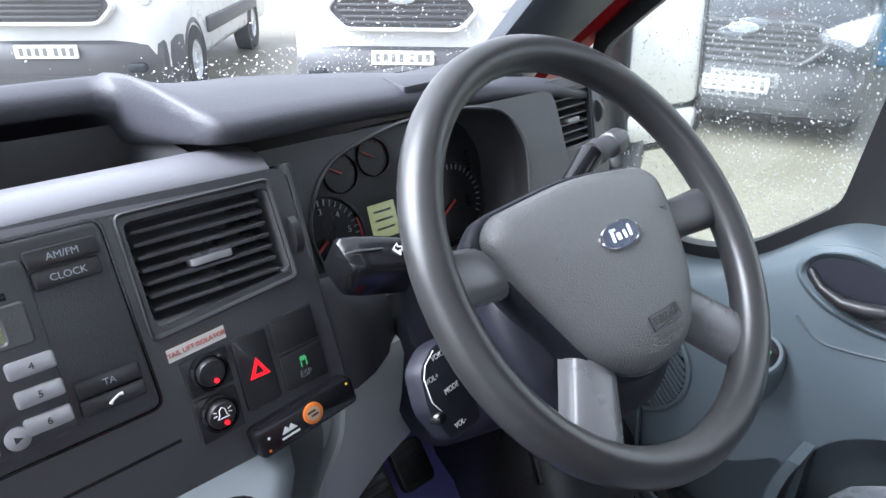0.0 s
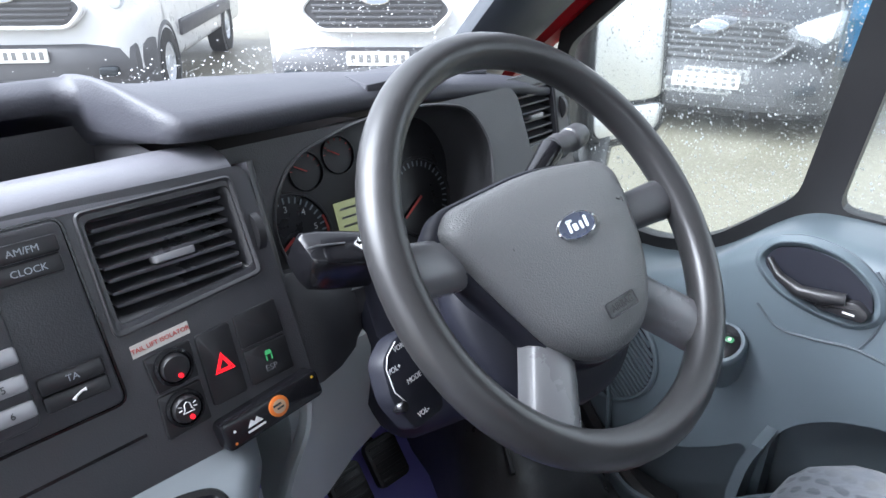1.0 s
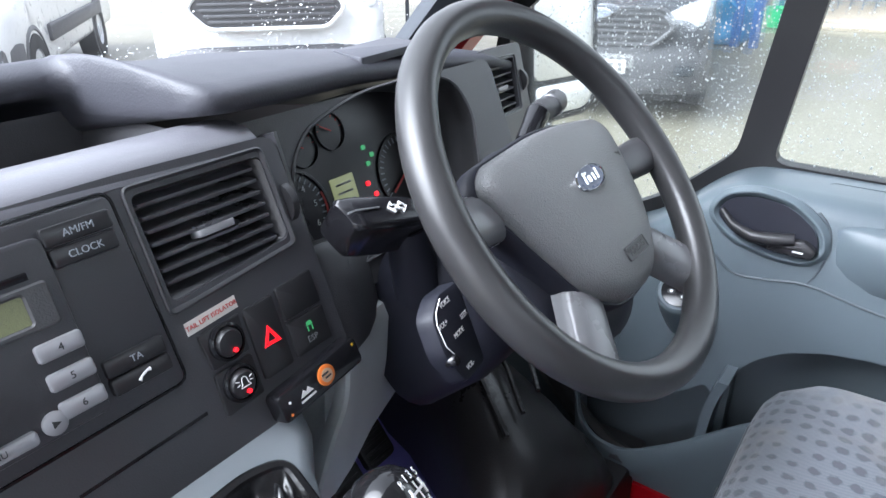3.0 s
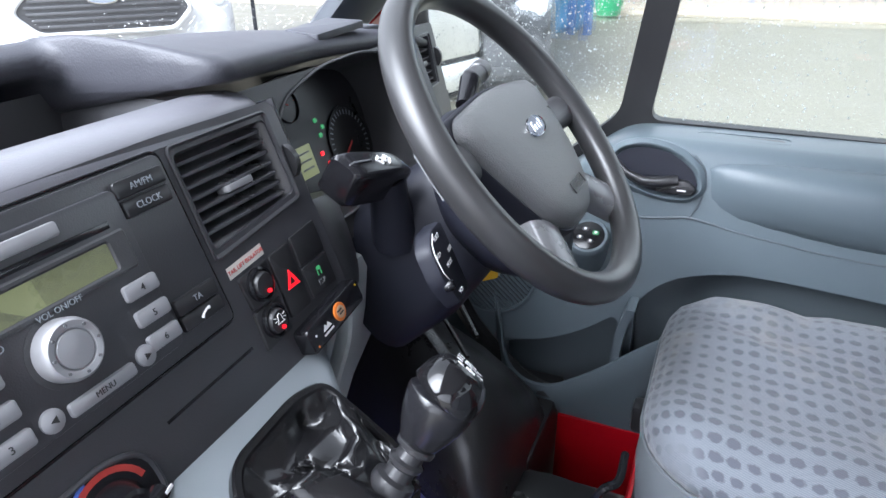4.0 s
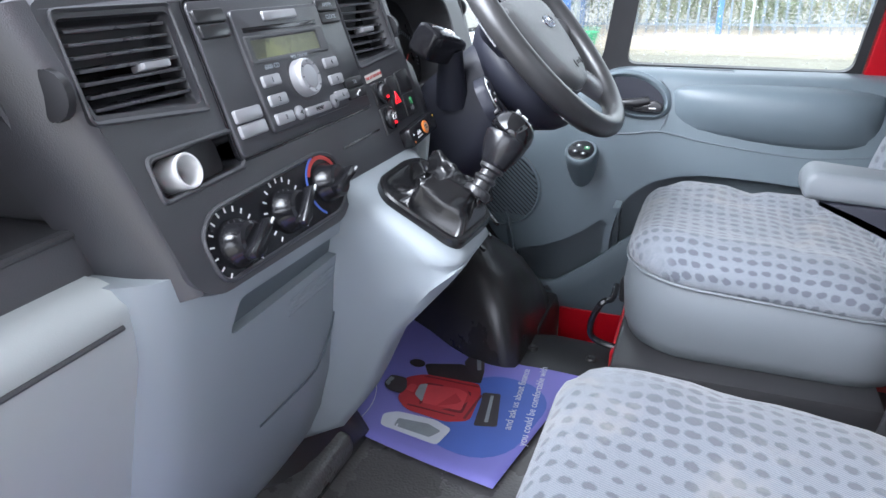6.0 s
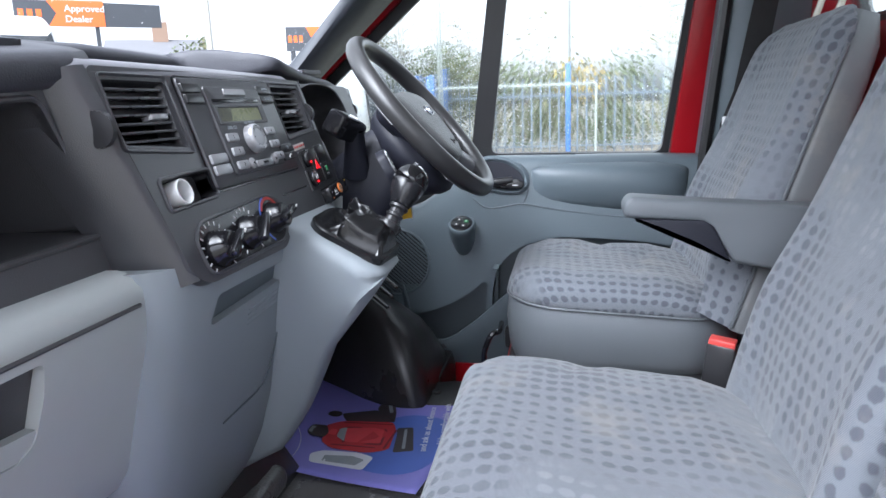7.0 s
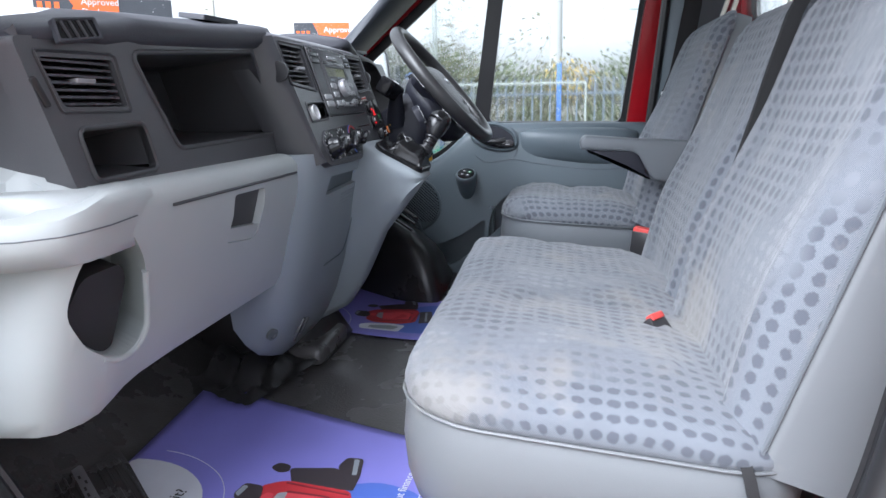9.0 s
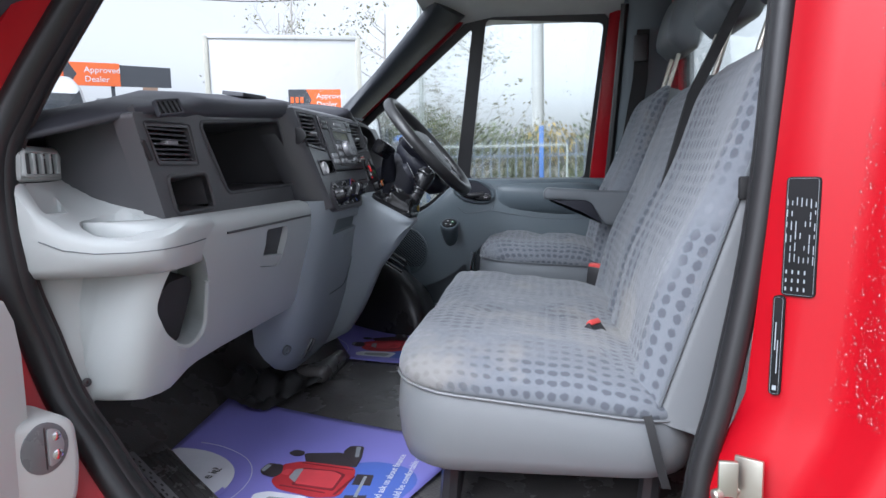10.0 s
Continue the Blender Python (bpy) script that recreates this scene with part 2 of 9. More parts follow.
_w = nd(_n, "ShaderNodeBsdfTranslucent", Color=(0.95, 0.97, 0.98, 1))
_m = _n.nodes.new("ShaderNodeMixShader")
_m.inputs[0].default_value = 0.5
_n.links.new(_p.outputs[0], _m.inputs[1])
_n.links.new(_w.outputs[0], _m.inputs[2])
_n.links.new(_m.outputs[0], _n.nodes["Material Output"].inputs["Surface"])
PAPER = mat("blue_printed_paper", (0.25, 0.235, 0.66), 0.45, var=0.12, scale=5, bump=0.05)
PAPERB = mat("bright_blue_print", (0.09, 0.16, 0.55), 0.45, var=0.2, scale=9, bump=0.05)
PRED = mat("red_print", (0.50, 0.035, 0.045), 0.45, var=0.25, scale=30, bump=0)
PDARK = mat("dark_print", (0.05, 0.04, 0.045), 0.45, var=0.3, scale=30, bump=0)
PGREY = mat("grey_print", (0.30, 0.33, 0.36), 0.45, var=0.3, scale=30, bump=0)
PLIGHT = mat("light_red_print", (0.66, 0.065, 0.08), 0.45, var=0.25, scale=25, bump=0)
PSEAM = mat("dark_red_print", (0.20, 0.02, 0.03), 0.45, var=0.25, scale=30, bump=0)
PWHITE = mat("white_print", (0.72, 0.74, 0.80), 0.5, bump=0)


# ---------------------------------------------------------------- mesh tools
def thing(name, loc, label, category, group="", kind=""):
    e = new(name)
    e.location = loc
    e.empty_display_size = 0.05
    return tagged(e, label, category, group, kind)


def part(name, bm, material, parent=None, label="", smooth=38):
    """One mesh object in world coordinates under a thing or a part."""
    bmesh.ops.recalc_face_normals(bm, faces=bm.faces)
    me = bpy.data.meshes.new(name)
    bm.to_mesh(me)
    bm.free()
    me.materials.append(material)
    if smooth:
        me.shade_smooth()
        me.set_sharp_from_angle(angle=radians(smooth))
    ob = new(name, me)
    if parent is not None:
        ob.parent = parent
        if parent.type == "EMPTY":
            ob.matrix_parent_inverse = parent.matrix_basis.inverted() if parent.parent is None else Matrix()
    if label:
        tagged(ob, label)
    return ob


def basis(origin, xdir, ydir):
    x = Vector(xdir).normalized()
    z = x.cross(Vector(ydir)).normalized()
    y = z.cross(x)
    m = Matrix((x, y, z)).transposed().to_4x4()
    m.translation = Vector(origin)
    return m


def box(bm, c, s, m=None, bevel=0.0, seg=2):
    t = (m or Matrix()) @ Matrix.Translation(c) @ Matrix.Diagonal((*s, 1))
    g = bmesh.ops.create_cube(bm, size=1, matrix=t)
    if bevel:
        es = list({e for v in g["verts"] for e in v.link_edges})
        bmesh.ops.bevel(bm, geom=es, offset=bevel, segments=seg, affect="EDGES", profile=0.5)
    return bm


def rrect(w, h, r, n=4, cx=0.0, cy=0.0):
    out = []
    for k, (sx, sy) in enumerate(((1, 1), (-1, 1), (-1, -1), (1, -1))):
        for i in range(n + 1):
            a = radians(90 * k + 90 * i / n)
            out.append((cx + sx * (w / 2 - r) + r * math.cos(a), cy + sy * (h / 2 - r) + r * math.sin(a)))
    return out


def ellipse(a, b, n=24, cx=0.0, cy=0.0):
    return [(cx + a * math.cos(2 * math.pi * i / n), cy + b * math.sin(2 * math.pi * i / n)) for i in range(n)]


def rounded(pts, r, n=4):
    """A polygon (counter-clockwise) with its corners rounded."""
    out = []
    k = len(pts)
    for i in range(k):
        p, a, b = Vector(pts[i]), Vector(pts[i - 1]), Vector(pts[(i + 1) % k])
        da, db = (a - p), (b - p)
        rr_ = min(r, da.length * 0.45, db.length * 0.45)
        s, e = p + da.normalized() * rr_, p + db.normalized() * rr_
        for j in range(n + 1):
            t = j / n
            out.append(tuple((1 - t) ** 2 * s + 2 * t * (1 - t) * p + t * t * e))
    return out


def inset(pts, d):
    k = len(pts)
    area = sum(pts[i - 1][0] * pts[i][1] - pts[i][0] * pts[i - 1][1] for i in range(k))
    sgn = 1 if area > 0 else -1
    out = []
    for i in range(k):
        a, p, b = Vector(pts[i - 1]), Vector(pts[i]), Vector(pts[(i + 1) % k])
        n1 = Vector((-(p - a).y, (p - a).x))
        n2 = Vector((-(b - p).y, (b - p).x))
        n = (n1.normalized() if n1.length > 1e-9 else Vector((0, 0))) + (n2.normalized() if n2.length > 1e-9 else Vector((0, 0)))
        n = n.normalized() if n.length > 1e-9 else Vector((0, 0))
        out.append(tuple(p + n * d * sgn))
    return out


def loft(bm, secs, cap=True, closed=True):
    rows = [[bm.verts.new(p) for p in s] for s in secs]
    n = len(rows[0])
    for a, b in zip(rows, rows[1:]):
        for i in range(n if closed else n - 1):
            j = (i + 1) % n
            try:
                bm.faces.new((a[i], a[j], b[j], b[i]))
            except ValueError:
                pass
    if cap and closed:
        for r in (rows[0], rows[-1]):
            try:
                bm.faces.new(r)
            except ValueError:
                pass
    return bm


def cloth_loft(bm, secs, across):
    """A loft whose texture coordinates are lengths along the cloth; across: sections run along x."""
    rows = [[bm.verts.new(p) for p in s] for s in secs]
    uvl = bm.loops.layers.uv.new("cloth")
    where = {}
    n = len(rows[0])
    for i, r in enumerate(rows):
        run = 0.0
        for k, v in enumerate(r):
            if k:
                run += (v.co - r[k - 1].co).length
            where[v] = (v.co.x, -run) if not across else (run, 0.0)
    if across:
        run = 0.0
        mid0 = rows[0][10].co.x
        for i, r in enumerate(rows):
            mid = r[n // 2].co
            if i:
                run += (mid - rows[i - 1][n // 2].co).length
            k0 = 10
            arc = [0.0] * n
            for k in range(k0 + 1, n):
                arc[k] = arc[k - 1] + (r[k].co - r[k - 1].co).length
            for k in range(k0 - 1, -1, -1):
                arc[k] = arc[k + 1] - (r[k].co - r[k + 1].co).length
            for k, v in enumerate(r):
                where[v] = (mid0 - arc[k], run)
    for a, b in zip(rows, rows[1:]):
        for i in range(n):
            j = (i + 1) % n
            bm.faces.new((a[i], a[j], b[j], b[i]))
    for r in (rows[0], rows[-1]):
        bm.faces.new(r)
    for f in bm.faces:
        for l in f.loops:
            l[uvl].uv = where[l.vert]
    return bm


def slab(bm, pts, m, z0, z1, ch=0.0):
    """A plate with a flat outline, chamfered towards its face."""
    secs = [[m @ Vector((x, y, z0)) for x, y in pts]]
    if ch:
        for f, g in ((1.0, 0.0), (0.3, 0.3), (0.0, 1.0)):
            q = inset(pts, ch * g)
            secs.append([m @ Vector((x, y, z1 - ch * f)) for x, y in q])
    else:
        secs.append([m @ Vector((x, y, z1)) for x, y in pts])
    return loft(bm, secs)


def bezel(bm, outer, inner, m, z0, z1, zi, ch=0.0015):
    """A frame: outer and inner outlines with as many points."""
    secs = [[m @ Vector((x, y, z0)) for x, y in outer], [m @ Vector((x, y, z1 - ch)) for x, y in outer],
            [m @ Vector((x, y, z1)) for x, y in inset(outer, ch)], [m @ Vector((x, y, z1)) for x, y in inset(inner, -ch)],
            [m @ Vector((x, y, z1 - ch)) for x, y in inner], [m @ Vector((x, y, zi)) for x, y in inner]]
    return loft(bm, secs, cap=False)


def lathe(bm, prof, m, n=24, cap=True):
    secs = []
    for r, z in prof:
        r = max(r, 1e-4)
        secs.append([m @ Vector((r * math.cos(2 * math.pi * i / n), r * math.sin(2 * math.pi * i / n), z)) for i in range(n)])
    return loft(bm, secs, cap=cap)


def tube(bm, pts, r, n=10, closed=False, flat=1.0):
    """A round (or flattened) bar along points."""
    pts = [Vector(p) for p in pts]
    k = len(pts)
    secs = []
    up = Vector((0, 0, 1))
    prev = None
    for i, p in enumerate(pts):
        a = pts[i - 1] if (i or closed) else p
        b = pts[(i + 1) % k] if (i < k - 1 or closed) else p
        d = (b - a).normalized()
        if prev is None:
            s = d.cross(up if abs(d.z) < 0.9 else Vector((1, 0, 0))).normalized()
        else:
            s = (prev - d * prev.dot(d)).normalized()
        prev = s
        t = d.cross(s)
        rad = r[i] if isinstance(r, (list, tuple)) else r
        secs.append([p + rad * (s * math.cos(2 * math.pi * j / n) + t * flat * math.sin(2 * math.pi * j / n)) for j in range(n)])
    if closed:
        secs.append(secs[0])
        loft(bm, secs, cap=False)
        bmesh.ops.remove_doubles(bm, verts=bm.verts, dist=1e-6)
        return bm
    return loft(bm, secs)


def spline(pts, n=8):
    """Catmull-Rom points through a few given ones."""
    P = [Vector(p) for p in pts]
    P = [P[0] * 2 - P[1]] + P + [P[-1] * 2 - P[-2]]
    out = []
    for i in range(1, len(P) - 2):
        a, b, c, d = P[i - 1:i + 3]
        for j in range(n):
            t = j / n
            out.append(0.5 * ((2 * b) + (c - a) * t + (2 * a - 5 * b + 4 * c - d) * t * t + (3 * b - a - 3 * c + d) * t ** 3))
    out.append(P[-2])
    return out


def text(name, s, size, m, material, parent, align="CENTER", label="", bold=0.0):
    cu = bpy.data.curves.new(name, "FONT")
    cu.body, cu.size, cu.align_x, cu.align_y, cu.extrude, cu.offset = s, size, align, "CENTER", 0.0002, bold
    cu.resolution_u = 3
    tmp = bpy.data.objects.new(name, cu)
    me = bpy.data.meshes.new_from_object(tmp)
    bpy.data.objects.remove(tmp)
    me.transform(m)
    me.name = name
    me.materials.clear()
    me.materials.append(material)
    ob = new(name, me)
    ob.parent = parent
    if parent.type == "EMPTY":
        ob.matrix_parent_inverse = parent.matrix_basis.inverted() if parent.parent is None else Matrix()
    if label:
        tagged(ob, label)
    return ob


def B():
    return bmesh.new()


def carve(ob, pts, m, z0, z1):
    """Cuts a hole with a flat outline out of a mesh."""
    bm = B()
    slab(bm, pts, m, z0, z1)
    bmesh.ops.recalc_face_normals(bm, faces=bm.faces)
    me = bpy.data.meshes.new("cutter")
    bm.to_mesh(me)
    bm.free()
    tool = bpy.data.objects.new("cutter", me)
    bpy.context.scene.collection.objects.link(tool)
    mod = ob.modifiers.new("hole", "BOOLEAN")
    mod.operation, mod.object, mod.solver = "DIFFERENCE", tool, "EXACT"
    dg = bpy.context.evaluated_depsgraph_get()
    cut = bpy.data.meshes.new_from_object(ob.evaluated_get(dg))
    ob.modifiers.clear()
    ob.data = cut
    bpy.data.objects.remove(tool)


def wall_with_holes(outer, holes, m, z0, z1):
    """A plate with openings, filled between its outlines."""
    bm = B()
    loops = []
    for pts in [outer] + holes:
        vs = [bm.verts.new(m @ Vector((x, y, z1))) for x, y in pts]
        es = [bm.edges.new((vs[i - 1], vs[i])) for i in range(len(vs))]
        loops += es
    bmesh.ops.triangle_fill(bm, edges=loops, use_beauty=True)
    g = bmesh.ops.extrude_face_region(bm, geom=list(bm.faces))
    nrm = (m.to_3x3() @ Vector((0, 0, 1))) * (z0 - z1)
    bmesh.ops.translate(bm, verts=[v for v in g["geom"] if isinstance(v, bmesh.types.BMVert)], vec=nrm)
    return bm


# ---------------------------------------------------------------- the cab shell
FLOOR = 0.69


def cab_shell():
    # floor pan with a rubber mat, rising to the bulkhead
    bm = B()
    prof = [(-0.56, FLOOR), (0.50, FLOOR), (0.66, FLOOR + 0.015), (0.82, FLOOR + 0.12), (0.95, FLOOR + 0.30), (0.95, FLOOR - 0.06), (-0.56, FLOOR - 0.06)]
    loft(bm, [[Vector((x, y, z)) for y, z in prof] for x in (-0.79, 0.0, 0.626)])
    tagged(part("floor", bm, MATBLK), "black rubber mat on the cab floor, scuffed and damp", "floor", kind="structure")
    # bulkhead in front of the footwell
    bm = B()
    box(bm, (0, 0.98, 0.98), (1.70, 0.04, 0.62))
    tagged(part("wall_front", bm, DARKROOM), "dark bulkhead behind the dashboard", "wall", kind="structure")
    # roof
    bm = B()
    prof = [(-0.56, 1.80), (0.10, 1.815), (0.26, 1.79), (0.32, 1.765), (0.33, 1.80), (0.10, 1.86), (-0.56, 1.85)]
    loft(bm, [[Vector((x, y, z - dz)) for y, z in prof] for x, dz in ((-0.80, 0.035), (-0.6, 0.008), (0, 0), (0.6, 0.008), (0.80, 0.025), (0.90, 0.045), (0.95, 0.075))])
    tagged(part("ceiling", bm, ROOFM), "pale grey roof lining of the cab", "ceiling", kind="structure")
    # rear wall with its window
    mr = basis((0, -0.52, 0), (1, 0, 0), (0, 0, 1))
    bm = wall_with_holes([(-0.86, 0.5), (0.86, 0.5), (0.86, 1.86), (-0.86, 1.86)], [rrect(1.24, 0.36, 0.05, cx=0.0, cy=1.60)], mr, -0.03, 0.0)
    tagged(part("wall_rear", bm, RED, smooth=30), "red painted rear cab wall with a window", "wall", kind="structure")
    w = thing("window_1", (0, -0.53, 1.42), "rear cab window in a black rubber seal", "window", kind="structure")
    bm = B()
    bezel(bm, rrect(1.27, 0.39, 0.06, cy=1.60), rrect(1.20, 0.32, 0.045, cy=1.60), mr, -0.012, 0.012, -0.01)
    part("window_frame", bm, RUBBER, w)
    bm = B()
    slab(bm, rrect(1.22, 0.34, 0.05, cy=1.60), mr, -0.022, -0.018)
    p = part("pane", bm, SIDEGLASS, w)
    p.visible_shadow = False
    # passenger side B pillar: red shut face with ridges
    bm = B()
    prof = [(-0.775, -0.325), (-0.815, -0.306), (-0.845, -0.322), (-0.862, -0.345), (-0.868, -0.372), (-0.885, -0.388), (-0.925, -0.395), (-0.945, -0.41), (-0.95, -0.44), (-0.955, -0.90), (-0.90, -0.92), (-0.775, -0.60)]

    def lean(z):
        if z > 0.97:
            return -0.035 * (z - 0.97) / 0.4
        return 0.045 * min(1, ((0.97 - z) / 0.10)) ** 1.2
    zs = [0.42, 0.60, 0.78, 0.86, 0.90, 0.94, 0.97, 1.05, 1.2, 1.4, 1.6, 1.86]
    loft(bm, [[Vector((x, y + (lean(z) if y > -0.5 else 0), z)) for x, y in prof] for z in zs])
    tagged(part("wall_left", bm, RED, smooth=50), "wet red painted door pillar of the van", "pillar", kind="structure")
    # cant rail above the passenger door, sill below it
    bm = B()
    loft(bm, [[Vector((x, y, z)) for x, z in ((-0.76, 1.78), (-0.83, 1.76), (-0.88, 1.80), (-0.84, 1.87), (-0.76, 1.87))] for y in (-0.6, 0.30)])
    tagged(part("trim", bm, RED), "red roof edge above the passenger door", "roof edge", kind="structure")
    bm = B()
    loft(bm, [[Vector((x, y, z)) for x, z in ((-0.70, FLOOR + 0.004), (-0.80, FLOOR + 0.004), (-0.83, FLOOR - 0.02), (-0.85, FLOOR - 0.20), (-0.97, FLOOR - 0.24), (-0.97, FLOOR - 0.38), (-0.70, FLOOR - 0.38))] for y in (-0.36, 0.66)])
    tagged(part("trim", bm, RED), "red door sill with a step below", "sill", kind="structure")
    bm = B()
    loft(bm, [[Vector((x, y, z)) for x, z in ((xi, FLOOR + 0.006), (-0.795, FLOOR + 0.006), (-0.815, FLOOR - 0.02), (-0.82, FLOOR - 0.10), (-0.835, FLOOR - 0.10), (-0.83, FLOOR - 0.01), (-0.80, FLOOR + 0.020), (-0.78, FLOOR + 0.024), (xi - 0.012, FLOOR + 0.027), (xi, FLOOR + 0.022))] for y, xi in ((-0.30, -0.77), (0.0, -0.762), (0.2, -0.752), (0.3, -0.728), (0.37, -0.690), (0.446, -0.634), (0.529, -0.553), (0.613, -0.472), (0.66, -0.43))])
    sm = tagged(part("entry_mat", bm, MATBLK), "black rubber entry mat over the door sill, scuffed", "mat")
    bm = B()
    ms = basis((-0.612, 0.556, FLOOR + 0.0268), (0.66, 0.75, 0), (-0.75, 0.66, 0))
    slab(bm, rrect(0.34, 0.016, 0.005), ms, 0, 0.002, 0.0008)
    part("scuff_plate", bm, SILVERB, sm, "worn metal scuff strip with unreadable lettering")
    for i in range(14):
        bm = B()
        box(bm, (-0.13 + i * 0.02, (0.003 if i % 3 else -0.002), 0.0022), (0.010, 0.0032, 0.0006), ms)
        part("print_bar", bm, BLACKINK, sm)
    # raised ribs of the mat along the sill
    for k in range(7):
        d = -0.024 - 0.011 * k if k < 4 else 0.010 + 0.011 * (k - 4)
        bm = B()
        tube(bm, [ms @ Vector((u, d + 0.05 * (0.17 - u) ** 2 * (1 if k < 4 else 0), 0.0004)) for u in [-0.30 + 0.05 * j for j in range(10)]], 0.0026, 6)
        part("rib", bm, MATBLK, sm)
    # front pillar lower part on the passenger side
    bm = B()
    loft(bm, [[Vector((x, y, z)) for x, y in ((-0.80, 0.60), (-0.845, 0.585), (-0.875, 0.592), (-0.90, 0.62), (-0.92, 0.66), (-0.95, 0.95), (-0.80, 0.95))] for z in (0.40, 0.8, 1.22)])
    tagged(part("wall_left_front", bm, RED), "red front door pillar beside the footwell", "pillar", kind="structure")


def door_seal():
    path = spline([(-0.790, 0.355, 1.66), (-0.804, 0.460, 1.50), (-0.838, 0.560, 1.33), (-0.860, 0.585, 1.24), (-0.862, 0.577, 1.11), (-0.843, 0.564, 1.02), (-0.838, 0.539, 0.94), (-0.840, 0.499, 0.88), (-0.844, 0.450, 0.81), (-0.842, 0.39, 0.745), (-0.832, 0.30, 0.705), (-0.83, 0.1, 0.695), (-0.83, -0.16, 0.705), (-0.825, -0.235, 0.76), (-0.815, -0.262, 0.88), (-0.81, -0.285, 0.97), (-0.80, -0.318, 1.15), (-0.797, -0.335, 1.35), (-0.79, -0.35, 1.6), (-0.785, -0.34, 1.70), (-0.785, -0.25, 1.745), (-0.785, 0.1, 1.755), (-0.79, 0.26, 1.73)], 6)
    # painted flange outside the seal, from the front pillar down to the sill
    bm = B()
    loft(bm, [[p + Vector(o) for o in ((-0.004, 0.002, -0.004), (-0.030, 0.026, -0.012), (-0.056, 0.046, -0.030), (-0.056, 0.10, -0.030), (-0.004, 0.06, -0.004))] for p in path[2:58]])
    tagged(part("trim", bm, RED, smooth=60), "red painted flange beside the door seal", "flange", kind="structure")
    t = thing("door_seal", (-0.83, 0.1, 0.69), "black rubber seal round the open door aperture", "door seal")
    bm = B()
    rad = [0.0180 if p.y > 0.0 else 0.0180 - 0.004 * min(1.0, -p.y / 0.2) for p in path]
    tube(bm, path, rad, 12, closed=True)
    part("bulb", bm, RUBBER, t)
    bm = B()
    tube(bm, [p + Vector((0.030 - 0.010 * (r < 0.018), 0.0, 0.0)) for p, r in zip(path, rad)], [r * 0.62 for r in rad], 8, closed=True, flat=1.4)
    part("lip", bm, RUBBER, t)
    bm = B()
    tube(bm, [p + Vector((0.012, -0.004, 0.0)) for p in path], [r * 1.03 for r in rad], 10, closed=True)
    part("ridge", bm, RUBBER, t)


def a_pillar(side):
    """Windscreen pillar: a broad trim from the screen's edge to the door frame, and the red flange behind it."""
    #  screen-side edge, door-side edge, from the roof down to the dash
    wide = (((0.68, 0.27, 1.765), (0.88, 0.195, 1.765)), ((0.69, 0.35, 1.675), (0.89, 0.315, 1.665)), ((0.70, 0.47, 1.548), (0.905, 0.46, 1.545)), ((0.705, 0.59, 1.425), (0.915, 0.60, 1.43)), ((0.71, 0.70, 1.310), (0.925, 0.72, 1.33)), ((0.71, 0.80, 1.20), (0.93, 0.82, 1.22)))
    slim = (((0.716, 0.275, 1.76), (0.83, 0.225, 1.735)), ((0.690, 0.40, 1.65), (0.85, 0.35, 1.625)), ((0.680, 0.53, 1.51), (0.88, 0.49, 1.48)), ((0.652, 0.66, 1.395), (0.89, 0.60, 1.36)), ((0.63, 0.80, 1.275), (0.89, 0.74, 1.23)))
    out = Vector((0, 0.66, 0.75))
    bm = B()
    secs = []
    for a, b in wide if side > 0 else slim:
        a, b = Vector(a), Vector(b)
        ring = []
        for f, h in ((0.0, 0.0), (0.06, -0.010), (0.25, -0.022), (0.5, -0.026), (0.78, -0.018), (0.95, -0.006), (1.0, 0.004), (1.0, 0.035), (0.5, 0.05), (0.02, 0.02)):
            q = a.lerp(b, f) + out * h
            ring.append(Vector((side * q.x, q.y, q.z)))
        secs.append(ring)
    loft(bm, secs)
    tagged(part("pillar_trim", bm, PILLARM, smooth=60), "dark grey windscreen pillar trim", "pillar", kind="structure")
    bm = B()
    loft(bm, [[Vector((side * (b[0] + dx), b[1] - 0.66 * k, b[2] - 0.75 * k)) for dx, k in ((0.012, -0.02), (0.030, 0.007), (0.075, 0.007), (0.09, -0.05))] for a, b in (wide if side > 0 else slim)])
    tagged(part("pillar_outer", bm, RED), "red painted outer windscreen pillar", "pillar", kind="structure")


def windscreen():
    t = thing("windscreen", (0, 0.95, 1.3), "rain-spotted windscreen of the van", "windscreen", kind="structure")
    bm = B()
    rows = []
    for i in range(7):
        f = i / 6
        row = []
        for j in range(13):
            u = j / 12 * 2 - 1
            x = u * (0.86 - 0.08 * f)
            bow = 0.14 * u * u
            row.append(Vector((x, 0.97 - 0.62 * f - bow * (1 - 0.5 * f), 1.285 + 0.505 * f - 0.02 * u * u)))
        rows.append(row)
    loft(bm, rows, closed=False)
    p = part("pane", bm, SCREEN, t)
    p.visible_shadow = False
    return rows


cab_shell()
door_seal()
a_pillar(1)
a_pillar(-1)
SCREEN_ROWS = windscreen()


# ---------------------------------------------------------------- the dashboard
DASH = thing("dashboard", (0, 0.5, 1.0), "dark upper and light grey lower van dashboard", "dashboard")


